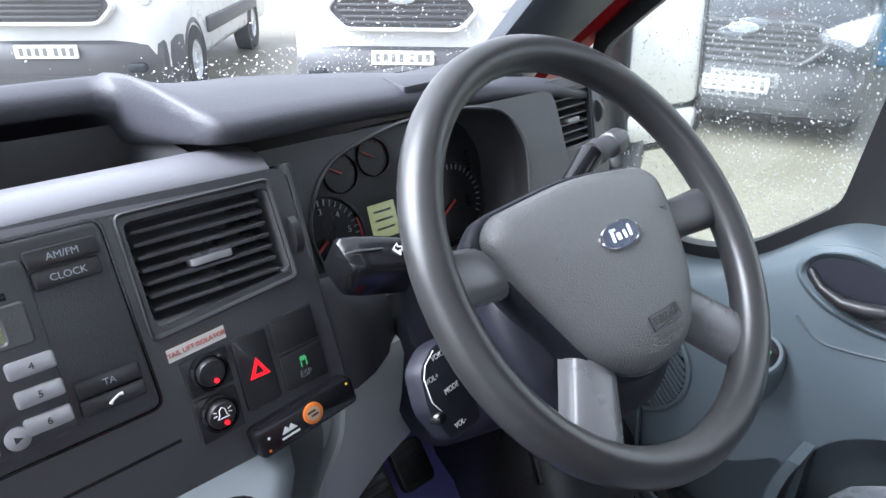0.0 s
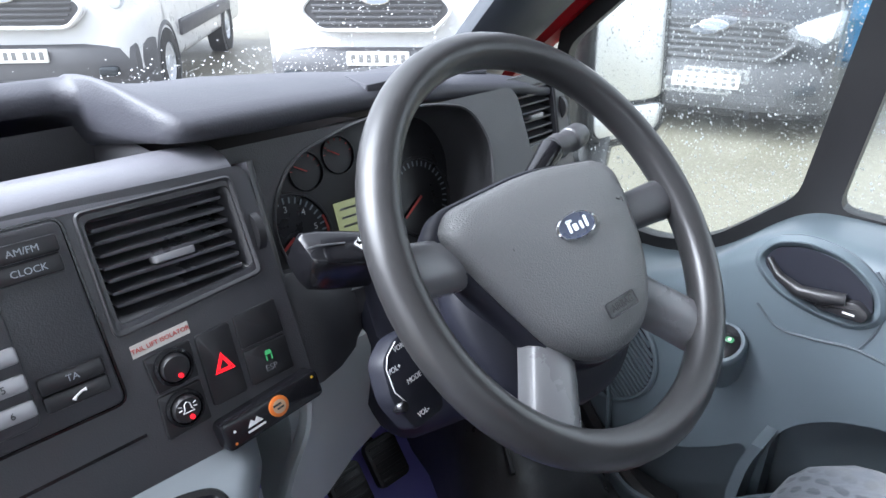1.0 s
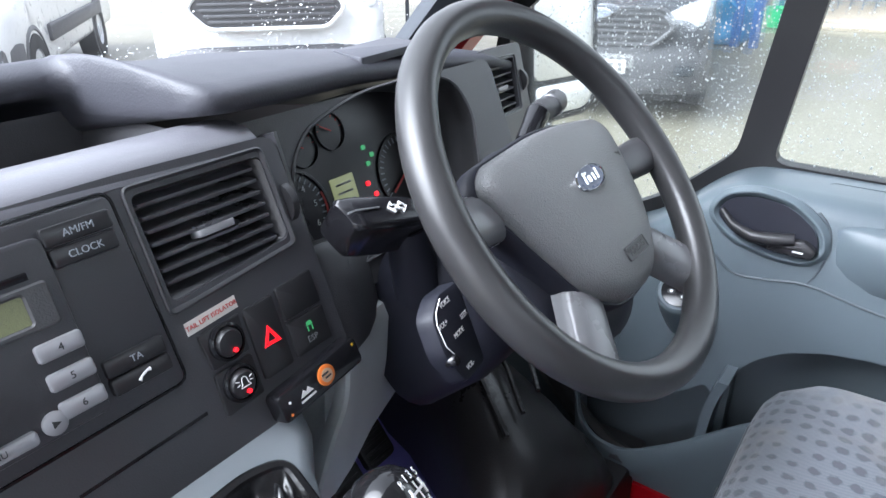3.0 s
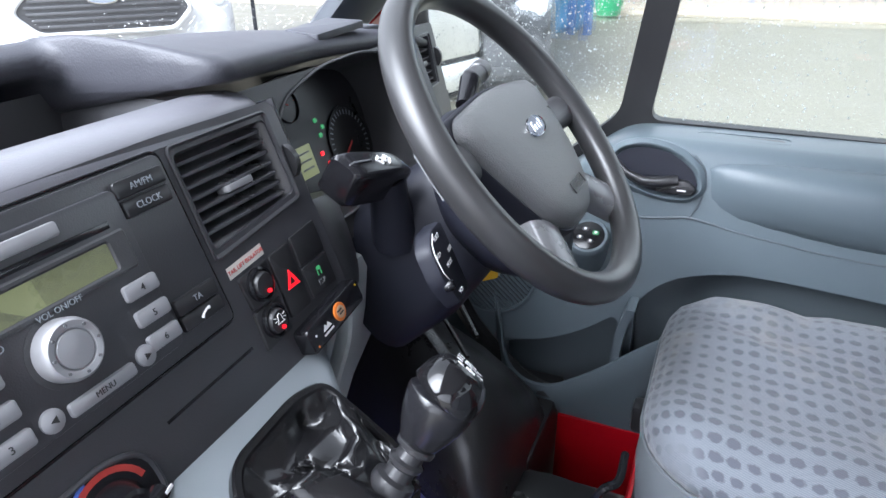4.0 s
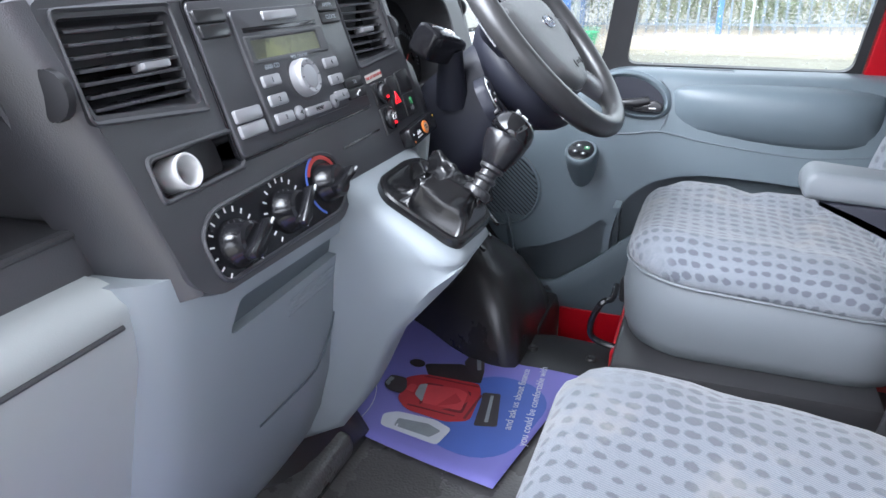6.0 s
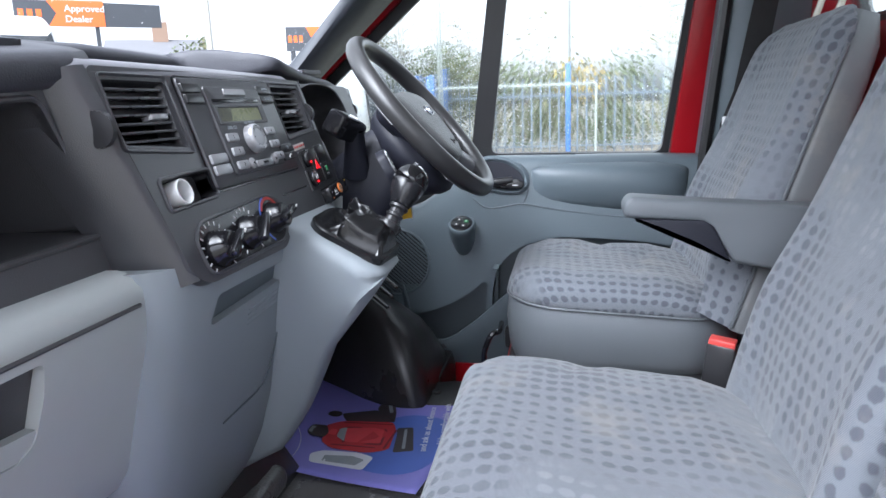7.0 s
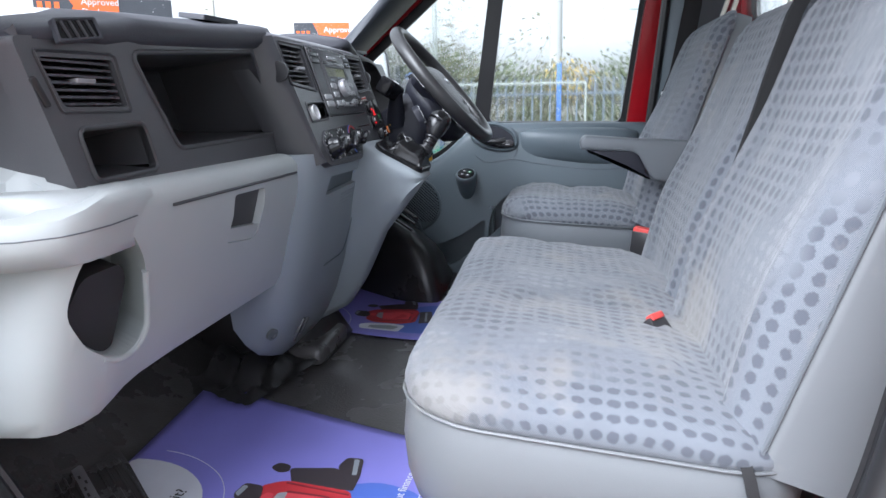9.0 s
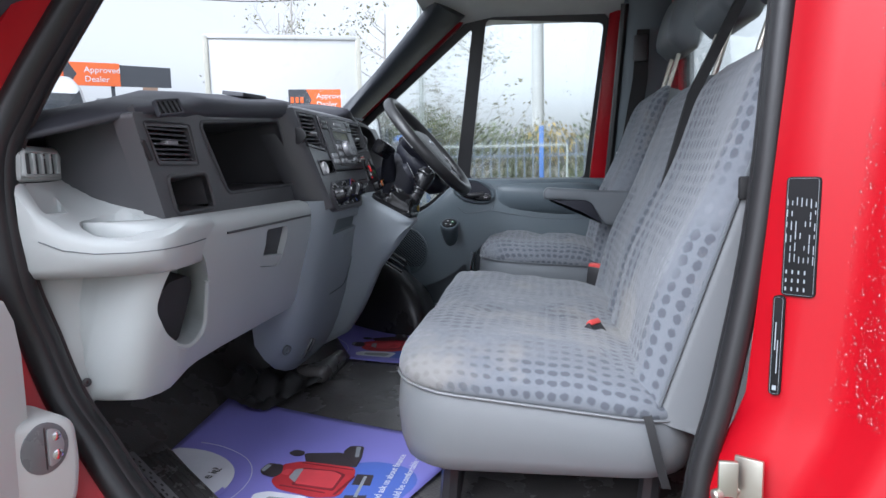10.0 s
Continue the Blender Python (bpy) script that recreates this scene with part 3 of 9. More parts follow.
def dash_top():
    #  x, lip y, lip bottom z, lip top z, crest y, crest z, front y, front z
    left = ((-0.85, 0.6, 1.266, 1.277, 0.63, 1.277, 0.84, 1.27), (-0.825, 0.56, 1.276, 1.288, 0.6, 1.289, 0.86, 1.272), (-0.8, 0.512, 1.288, 1.302, 0.56, 1.303, 0.88, 1.276), (-0.775, 0.474, 1.299, 1.315, 0.54, 1.317, 0.9, 1.28), (-0.745, 0.451, 1.306, 1.325, 0.53, 1.329, 0.92, 1.285), (-0.69, 0.445, 1.31, 1.333, 0.54, 1.34, 0.93, 1.29), (-0.64, 0.445, 1.312, 1.339, 0.55, 1.349, 0.95, 1.295), (-0.6, 0.45, 1.314, 1.344, 0.555, 1.356, 0.95, 1.298), (-0.575, 0.446, 1.316, 1.35, 0.56, 1.364, 0.95, 1.3), (-0.42, 0.445, 1.326, 1.359, 0.57, 1.378, 0.97, 1.31))
    middle = ((-0.24, 0.44, 1.34, 1.374, 0.57, 1.389, 0.98, 1.32), (-0.21, 0.446, 1.344, 1.378, 0.58, 1.393, 0.98, 1.32), (-0.196, 0.52, 1.35, 1.384, 0.62, 1.395, 0.98, 1.32), (-0.185, 0.598, 1.374, 1.398, 0.63, 1.398, 0.98, 1.32), (0.0, 0.6, 1.38, 1.406, 0.63, 1.402, 0.98, 1.32), (0.185, 0.6, 1.378, 1.403, 0.63, 1.402, 0.98, 1.32), (0.203, 0.598, 1.372, 1.402, 0.63, 1.403, 0.98, 1.32), (0.2065, 0.585, 1.364, 1.404, 0.625, 1.406, 0.98, 1.32), (0.209, 0.555, 1.366, 1.407, 0.6, 1.409, 0.98, 1.32), (0.2115, 0.515, 1.369, 1.406, 0.575, 1.41, 0.98, 1.32))
    right = ((0.2145, 0.48, 1.372, 1.403, 0.56, 1.409, 0.98, 1.32), (0.219, 0.456, 1.375, 1.4, 0.555, 1.407, 0.98, 1.32), (0.227, 0.447, 1.376, 1.398, 0.555, 1.405, 0.98, 1.32), (0.245, 0.448, 1.374, 1.396, 0.56, 1.402, 0.98, 1.32), (0.3, 0.46, 1.369, 1.393, 0.57, 1.399, 0.98, 1.32), (0.42, 0.483, 1.361, 1.385, 0.58, 1.387, 0.97, 1.32), (0.55, 0.482, 1.353, 1.375, 0.58, 1.371, 0.95, 1.31), (0.66, 0.488, 1.342, 1.36, 0.58, 1.356, 0.92, 1.3), (0.74, 0.505, 1.325, 1.342, 0.6, 1.34, 0.88, 1.29), (0.8, 0.535, 1.285, 1.3, 0.62, 1.3, 0.84, 1.27))
    bm = B()
    secs = []
    for x, yl, zb, zt, yc, zc, yf, zf in left + middle + right:
        zm = (zb + zt) / 2
        deep = min(1.0, max(0.12, (x + 0.80) / 0.2))
        pr = [(yl + 0.03, zb - 0.004), (yl + 0.008, zb), (yl, zb + 0.25 * (zt - zb)), (yl, zm + 0.1 * (zt - zb)), (yl + 0.006, zt - 0.004), (yl + 0.02, zt), ((yl + yc) / 2 + 0.01, (zt + zc) / 2 + 0.002), (yc, zc), ((yc + yf) / 2, zc * 0.45 + zf * 0.55), (yf, zf), (yf, zf - 0.06 * deep), (yl + 0.12 * deep + 0.03, zb - 0.03 * deep)]
        secs.append([Vector((x, y, z)) for y, z in pr])
    loft(bm, secs)
    top = part("top_pad", bm, TOPPAD, DASH, "dark grey grained soft dash top", smooth=70)
    # flat lids let into the pad
    for cx, cy, cz, w, sl in ((0.475, 0.518, 1.3845, 0.10, 0.02), (-0.30, 0.515, 1.3825, 0.11, 0.14)):
        bm = B()
        m = basis((cx, cy, cz), (1, 0, 0.03), (0, 1, sl))
        slab(bm, rounded([(-w / 2, -0.03), (w / 2, -0.03), (w / 2, 0.02), (-w / 2 + 0.012, 0.02)], 0.004), m, -0.004, 0.0035, 0.001)
        part("lid", bm, TOPPAD, top)
    # demister grille near the passenger side
    m = basis((-0.690, 0.4455, 1.3240), (1, 0, 0.13), (0.30, 0.40, 0.9)) @ Matrix.Scale(0.70, 4)
    bm = B()
    bezel(bm, rounded([(-0.052, -0.018), (0.045, -0.018), (0.052, 0.018), (-0.04, 0.018)], 0.006), rounded([(-0.046, -0.013), (0.039, -0.013), (0.045, 0.013), (-0.035, 0.013)], 0.004), m, -0.006, 0.003, 0.0)
    g = part("demister_grille", bm, TOPPAD, top)
    bm = B()
    slab(bm, rounded([(-0.046, -0.013), (0.039, -0.013), (0.045, 0.013), (-0.035, 0.013)], 0.004), m, -0.003, 0.0005)
    part("grille_well", bm, GLOSSBLK, g)
    for i in range(4):
        bm = B()
        box(bm, (-0.026 + i * 0.018, 0, 0.0010), (0.004, 0.025, 0.004), m)
        part("bar", bm, BLACK, g)
    m = basis((0.62, 0.55, 1.364), (1, 0, -0.05), (0, 1, 0))
    bm = B()
    bezel(bm, rrect(0.06, 0.035, 0.006), rrect(0.05, 0.025, 0.004), m, -0.004, 0.005, 0)
    g = part("demister_grille", bm, TOPPAD, top)
    for i in range(4):
        bm = B()
        box(bm, (-0.018 + i * 0.012, 0, 0.002), (0.004, 0.025, 0.004), m)
        part("bar", bm, BLACK, g)
    # open tray between the pods
    bm = B()
    tr = [(-0.232, 0.445), (0.222, 0.445), (0.222, 0.63), (-0.232, 0.63)]
    loft(bm, [[Vector((x, y, 1.36)) for x, y in tr], [Vector((x * 0.97, y * 0.985 + 0.008, 1.312)) for x, y in tr]], cap=False)
    vs = sorted(bm.verts, key=lambda v: v.co.z)[:4]
    bmesh.ops.contextual_create(bm, geom=vs)
    part("tray", bm, BLACK, DASH, "open black storage tray")
    return top


FP, FT = Vector((0.035, 0.383, 1.209)), 0.33
MF = basis(FP, (1, 0, 0), (0, FT, 1))      # face of the centre panel: x across, y up it, z towards the seats


def air_vent(m, outer, inner, nslat, tabx, taby, parent, wheel_side=1, deep=0.03):
    bm = B()
    loft(bm, [[m @ Vector((x, y, z)) for x, y in q] for q, z in ((outer, -0.004), (outer, 0.0012), (inset(outer, 0.0012), 0.0022), (inset(outer, 0.0025), 0.0016), (inner, -0.011), (inner, -deep))], cap=False)
    v = part("air_vent", bm, VENTM, parent, "black air vent with level slats")
    xs = [p[0] for p in inner]
    ys = [p[1] for p in inner]
    x0, x1, y0, y1 = min(xs), max(xs), min(ys), max(ys)
    bm = B()
    box(bm, ((x0 + x1) / 2, (y0 + y1) / 2, -deep), (x1 - x0 + 0.004, y1 - y0 + 0.004, 0.002), m)
    part("well", bm, GLOSSBLK, v)
    for i in range(nslat):
        yy = y0 + (i + 0.6) * (y1 - y0) / nslat
        cross = [a[0] + (b[0] - a[0]) * (yy - a[1]) / (b[1] - a[1]) for a, b in zip(inner, inner[1:] + inner[:1]) if (a[1] > yy) != (b[1] > yy)]
        xl, xr = min(cross), max(cross)
        bm = B()
        mm = m @ Matrix.Translation(((xl + xr) / 2, yy, -0.013)) @ pose(0, 0, 0, 14, 0, 0)
        slab(bm, rrect(xr - xl - 0.002, 0.020, 0.002, 2), mm @ pose(0, 0, 0, 90, 0, 0), -0.0012, 0.0012, 0.0006)
        part("slat", bm, SLATM, v)
    bm = B()
    mm = m @ Matrix.Translation((tabx, taby, -0.006)) @ pose(0, 0, 0, 14, 0, 0)
    slab(bm, rrect(0.030, 0.014, 0.003, 3), mm @ pose(0, 0, 0, 75, 0, 0), -0.0025, 0.0025, 0.0012)
    part("tab", bm, SILVERB, v, "grey vent tab")
    return v


def thumbwheel(m, x, y, parent, h=0.034):
    bm = B()
    n = 24
    mm = m @ Matrix.Translation((x, y, -0.0085)) @ pose(0, 0, 0, 0, 90, 0)
    secs = []
    for k, (r, z) in enumerate(((0.013, -0.0035), (0.0165, -0.003), (0.0165, 0.003), (0.013, 0.0035))):
        secs.append([mm @ Vector(((r + (0.0006 if j % 2 else 0)) * math.cos(2 * math.pi * j / (2 * n)), (r + (0.0006 if j % 2 else 0)) * math.sin(2 * math.pi * j / (2 * n)), z)) for j in range(2 * n)])
    loft(bm, secs)
    part("thumbwheel", bm, SWITCH, parent, "ribbed black thumbwheel")


def centre_panel():
    outline = rounded([(-0.244, -0.056), (-0.222, -0.070), (-0.03, -0.072), (0.0, -0.055), (0.16, -0.045), (0.235, -0.030), (0.226, 0.157), (0.10, 0.160), (-0.275, 0.158)], 0.012)
    rv = rounded([(0.108, 0.072), (0.212, 0.081), (0.209, 0.145), (0.106, 0.145)], 0.006)
    lv = [(-0.052 - x, y) for x, y in rv][::-1]
    cig = rounded([(-0.236, 0.012), (-0.142, 0.016), (-0.142, 0.044), (-0.236, 0.042)], 0.007)
    bm = wall_with_holes(outline, [rv, lv, cig], MF, -0.03, 0.0)
    cp = part("centre_panel", bm, STACK, DASH, "charcoal centre facia", smooth=30)
    # shelf on top of the panel, running back to the tray; sheen painted in as paler plastic
    bm = B()
    e = MF @ Vector((0, 0.158, 0))
    prof = [(e.y - 0.002, e.z - 0.006), (e.y + 0.001, e.z), (e.y + 0.010, e.z + 0.006), (e.y + 0.03, e.z + 0.009), (e.y + 0.055, e.z + 0.006), (e.y + 0.055, e.z - 0.02), (e.y + 0.01, e.z - 0.02)]
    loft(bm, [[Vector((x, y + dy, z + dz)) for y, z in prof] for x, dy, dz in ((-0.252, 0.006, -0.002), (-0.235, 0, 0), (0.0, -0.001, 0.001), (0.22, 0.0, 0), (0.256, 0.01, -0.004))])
    part("panel_shelf", bm, STACKLIT, DASH, "charcoal shelf above the radio, sky sheen put into its paler colour")
    # curved ends of the panel
    for s, x0, x1 in ((-1, -0.30, -0.345), (1, 0.228, 0.252)):
        bm = B()
        secs = []
        for k in range(6):
            f = k / 5
            x = x0 + (x1 - x0) * f
            if s > 0:
                dz = -0.055 * f * f
                ring = [(x, -0.025), (x, 0.05), (x, 0.158)]
            else:
                dz = -0.045 * f * f
                ring = [(-0.238 - 0.012 * f, -0.062), (-0.256 - 0.026 * f, 0.05), (-0.274 - 0.044 * f, 0.158)]
            secs.append([MF @ Vector((u, v, dz)) for u, v in ring] + [MF @ Vector((u, v, dz - 0.03)) for u, v in ring[::-1]])
        loft(bm, secs)
        part("panel_edge", bm, STACK, cp)
    for outer, inner, tx in ((rounded([(0.102, 0.064), (0.2165, 0.074), (0.2125, 0.152), (0.101, 0.152)], 0.007), rounded([(0.110, 0.081), (0.206, 0.084), (0.204, 0.143), (0.109, 0.143)], 0.004), 0.157),
                             (rounded([(-0.2685, 0.074), (-0.154, 0.064), (-0.153, 0.152), (-0.2645, 0.152)], 0.007), rounded([(-0.258, 0.084), (-0.162, 0.081), (-0.161, 0.143), (-0.256, 0.143)], 0.004), -0.19)):
        air_vent(MF, outer, inner, 7, tx, 0.107, cp)
    thumbwheel(MF, 0.2215, 0.1055, cp)
    thumbwheel(MF, -0.279, 0.10, cp)
    # cigarette lighter recess and ring
    bm = B()
    bezel(bm, rounded([(-0.240, 0.008), (-0.138, 0.012), (-0.138, 0.048), (-0.240, 0.046)], 0.008), rounded([(-0.236, 0.012), (-0.142, 0.016), (-0.142, 0.044), (-0.236, 0.042)], 0.007), MF, -0.004, 0.002, -0.022)
    cr = part("lighter_recess", bm, STACK, cp)
    bm = B()
    box(bm, (-0.189, 0.028, -0.022), (0.1, 0.04, 0.002), MF)
    part("recess_back", bm, BLACK, cr)
    bm = B()
    lathe(bm, [(0.0140, -0.02), (0.0140, 0.002), (0.0133, 0.0032), (0.0118, 0.0030), (0.0112, 0.0), (0.0108, -0.02)], MF @ Matrix.Translation((-0.205, 0.027, 0.0)), 28, cap=False)
    part("socket_ring", bm, WHITEINK, cr, "pale ring of a lighter socket")
    # heater controls
    bm = B()
    hv = rounded([(-0.214, -0.062), (-0.03, -0.060), (-0.008, -0.045), (-0.010, -0.012), (-0.035, -0.002), (-0.20, -0.010), (-0.218, -0.025)], 0.012)
    bezel(bm, inset(hv, -0.004), hv, MF, -0.004, 0.003, -0.002)
    hp = part("heater_panel", bm, STACK, cp, "gloss black heater control panel")
    bm = B()
    slab(bm, hv, MF, -0.002, 0.0015)
    part("panel_face", bm, GLOSSBLK, hp)
    for k, (u, v) in enumerate(((-0.186, -0.040), (-0.113, -0.036), (-0.041, -0.031))):
        mk = MF @ Matrix.Translation((u, v, 0.0015))
        bm = B()
        lathe(bm, [(0.0205, 0), (0.0205, 0.003), (0.017, 0.008), (0.0155, 0.018), (0.013, 0.020)], mk, 28)
        kn = part("heater_knob", bm, GLOSSBLK, hp)
        bm = B()
        box(bm, (0, 0, 0.022), (0.009, 0.040, 0.012), mk @ pose(0, 0, 0, 0, 0, (-62, -50, -75)[k]), 0.003)
        part("grip", bm, GLOSSBLK, kn)
        bm = B()
        box(bm, (0, 0.0185, 0.028), (0.002, 0.006, 0.001), mk @ pose(0, 0, 0, 0, 0, (-62, -50, -75)[k]))
        part("pointer", bm, WHITEINK, kn)
        if k < 2:
            for i in range(15):
                a = radians(225 - i * 270 / 14)
                bm = B()
                box(bm, (0.0285, 0, 0.0002), (0.0045, 0.0014, 0.0006), mk @ pose(0, 0, 0, 0, 0, math.degrees(a)))
                part("tick", bm, WHITEINK, hp)
        else:
            for a0, a1, mm, ro, ri in ((20, 150, REDINK, 0.0285, 0.0245), (105, 240, PAPERB, 0.031, 0.0287)):
                bm = B()
                o = [(ro * math.cos(radians(a0 + (a1 - a0) * i / 12)), ro * math.sin(radians(a0 + (a1 - a0) * i / 12))) for i in range(13)]
                q = [(ri * math.cos(radians(a0 + (a1 - a0) * i / 12)), ri * math.sin(radians(a0 + (a1 - a0) * i / 12))) for i in range(13)]
                slab(bm, o + q[::-1], mk, 0, 0.0006)
                part("temperature_arc", bm, mm, hp, "red and blue temperature arc")
    # switches below the vent
    def sw(outline, name, label, z=0.0025):
        b = B()
        slab(b, outline, MF, -0.002, z, 0.0012)
        return part(name, b, SWITCH, cp, label)
    s1 = sw(rounded([(0.116, 0.018), (0.147, 0.019), (0.148, 0.047), (0.114, 0.045)], 0.002), "switch", "round black rocker switch with red lamp")
    s2 = sw(rounded([(0.114, -0.016), (0.147, -0.014), (0.147, 0.0165), (0.115, 0.0155)], 0.002), "switch", "round black alarm switch with red lamp")
    for s, (u, v) in ((s1, (0.1315, 0.033)), (s2, (0.1305, 0.002))):
        mk = MF @ Matrix.Translation((u, v, 0.0025))
        bm = B()
        lathe(bm, [(0.0135, 0), (0.0135, 0.003), (0.0115, 0.004), (0.0108, 0.002)], mk, 28)
        part("collar", bm, GLOSSBLK, s)
        bm = B()
        lathe(bm, [(0.0102, 0.0), (0.0102, 0.004), (0.009, 0.006), (0.0, 0.0068)], mk @ pose(0, 0, 0, 9, 0, 0), 24)
        part("rocker", bm, SWITCH, s)
        bm = B()
        lathe(bm, [(0.0017, 0.004), (0.0017, 0.0072), (0.001, 0.0076)], mk @ Matrix.Translation((0.0015, -0.0065, 0)), 12)
        part("lamp", bm, REDGLOW, s, "red lamp")
    mk = MF @ Matrix.Translation((0.1305, 0.003, 0.0096))
    bm = B()
    tube(bm, [mk @ Vector(q) for q in ((-0.0042, -0.003, 0), (-0.0026, -0.001, 0), (-0.0020, 0.003, 0), (0, 0.0046, 0), (0.0020, 0.003, 0), (0.0026, -0.001, 0), (0.0042, -0.003, 0))], 0.0004, 4, closed=True)
    for sx in (-1, 1):
        for v0, v1 in ((0.002, 0.003), (0.0, -0.0006)):
            tube(bm, [mk @ Vector((sx * 0.0042, v0, 0)), mk @ Vector((sx * 0.0066, v1, 0))], 0.0004, 4)
    part("bell_sign", bm, WHITEINK, s2)
    hz = sw(rounded([(0.151, -0.008), (0.1785, -0.007), (0.1785, 0.0485), (0.1515, 0.047)], 0.003), "hazard_switch", "black hazard switch with red triangle")
    mk = MF @ Matrix.Translation((0.166, 0.0205, 0.0026))
    tri = [(-0.0078, -0.006), (0.0078, -0.006), (0, 0.0085)]
    bm = B()
    bezel(bm, tri, inset(tri, 0.0018), mk, 0, 0.0006, 0, 0.0001)
    part("triangle", bm, REDGLOW, hz, "lit red triangle")
    bm = B()
    bezel(bm, inset(tri, 0.0034), inset(tri, 0.0046), mk, 0, 0.0005, 0, 0.0001)
    part("triangle", bm, REDGLOW, hz)
    sw(rounded([(0.1825, 0.0235), (0.2195, 0.0245), (0.2185, 0.0525), (0.1825, 0.050)], 0.002), "blank", "blank black switch plate", 0.002)
    es = sw(rounded([(0.183, -0.0065), (0.2195, -0.0060), (0.2195, 0.0225), (0.183, 0.0215)], 0.002), "switch", "black stability control switch", 0.002)
    text("lettering", "ESP", 0.007, MF @ Matrix.Translation((0.2015, 0.002, 0.0022)), SPOKEM, es)
    mk = MF @ Matrix.Translation((0.2015, 0.0125, 0.0022))
    bm = B()
    slab(bm, rounded([(-0.003, 0), (0.003, 0), (0.0022, 0.0035), (-0.0022, 0.0035)], 0.0008, 2), mk, 0, 0.0004)
    for sx in (-1, 1):
        box(bm, (sx * 0.0022, -0.0025, 0.0002), (0.001, 0.004, 0.0004), mk)
    part("car_sign", bm, GREENGLOW, es, "green skidding car sign")
    # sticker over the switches
    bm = B()
    slab(bm, [(0.109, 0.0475), (0.1505, 0.0505), (0.1505, 0.0595), (0.109, 0.0565)], MF, 0, 0.0006)
    st = part("sticker", bm, STICKERM, cp, "white sticker with red lettering")
    text("lettering", "TAIL LIFT ISOLATOR", 0.0046, MF @ Matrix.Translation((0.1298, 0.0535, 0.0008)) @ pose(0, 0, 0, 0, 0, 4.2), REDINK, st)
    # coin slot below the radio
    bm = B()
    box(bm, (0.058, -0.008, 0.0), (0.088, 0.0022, 0.001), MF @ pose(0, 0, 0, 0, 0, 1.5))
    part("card_slot", bm, GLOSSBLK, cp)
    # tracker pod on the corner of the facia
    pod = thing("tracker_pod", MF @ Vector((0.19, -0.025, 0)), "gloss black tracker box with orange button", "tracker")
    bm = B()
    mp = MF @ Matrix.Translation((0.189, -0.026, 0.0)) @ pose(0, 0, 0, 0, 0, 5.5)
    slab(bm, rrect(0.086, 0.0235, 0.005, 4), mp, -0.012, 0.014, 0.003)
    part("case", bm, GLOSSBLK, pod)
    bm = B()
    lathe(bm, [(0.0082, 0.0138), (0.0082, 0.0152), (0.007, 0.0156)], mp @ Matrix.Translation((0.0035, 0.001, 0)), 24)
    ob = part("button", bm, mat("orange_button", (0.75, 0.20, 0.03), 0.4, bump=0), pod, "orange button with white edge")
    bm = B()
    slab(bm, ellipse(0.0055, 0.0055, 20), mp @ Matrix.Translation((0.0035, 0.001, 0)), 0.0156, 0.0159)
    part("button_face", bm, mat("pale_orange", (0.62, 0.42, 0.28), 0.4, bump=0), ob)
    for q in ((-0.0015, 0.002, 0.007, 0.0016), (0.0005, -0.0012, 0.006, 0.0014)):
        bm = B()
        box(bm, (q[0] + 0.0035, q[1] + 0.001, 0.0161), (q[2], q[3], 0.0003), mp)
        part("mark", bm, BLACKINK, ob)
    bm = B()
    slab(bm, [(-0.024, -0.0015), (-0.020, 0.0035), (-0.0175, 0.0008), (-0.015, 0.0035), (-0.011, -0.0015)], mp, 0.0139, 0.0143)
    part("badge", bm, WHITEINK, pod, "white mountain-shaped mark")
    bm = B()
    box(bm, (-0.0175, -0.0045, 0.0141), (0.015, 0.0016, 0.0004), mp)
    part("badge_bar", bm, WHITEINK, pod)
    for q in ((-0.034, 0.002, WHITEINK), (-0.036, -0.007, ob.data.materials[0]), (0.037, 0.007, YELLOW)):
        bm = B()
        lathe(bm, [(0.0011, 0.0139), (0.0011, 0.0144)], mp @ Matrix.Translation((q[0], q[1], 0)), 10)
        part("lamp", bm, q[2], pod)
    return cp


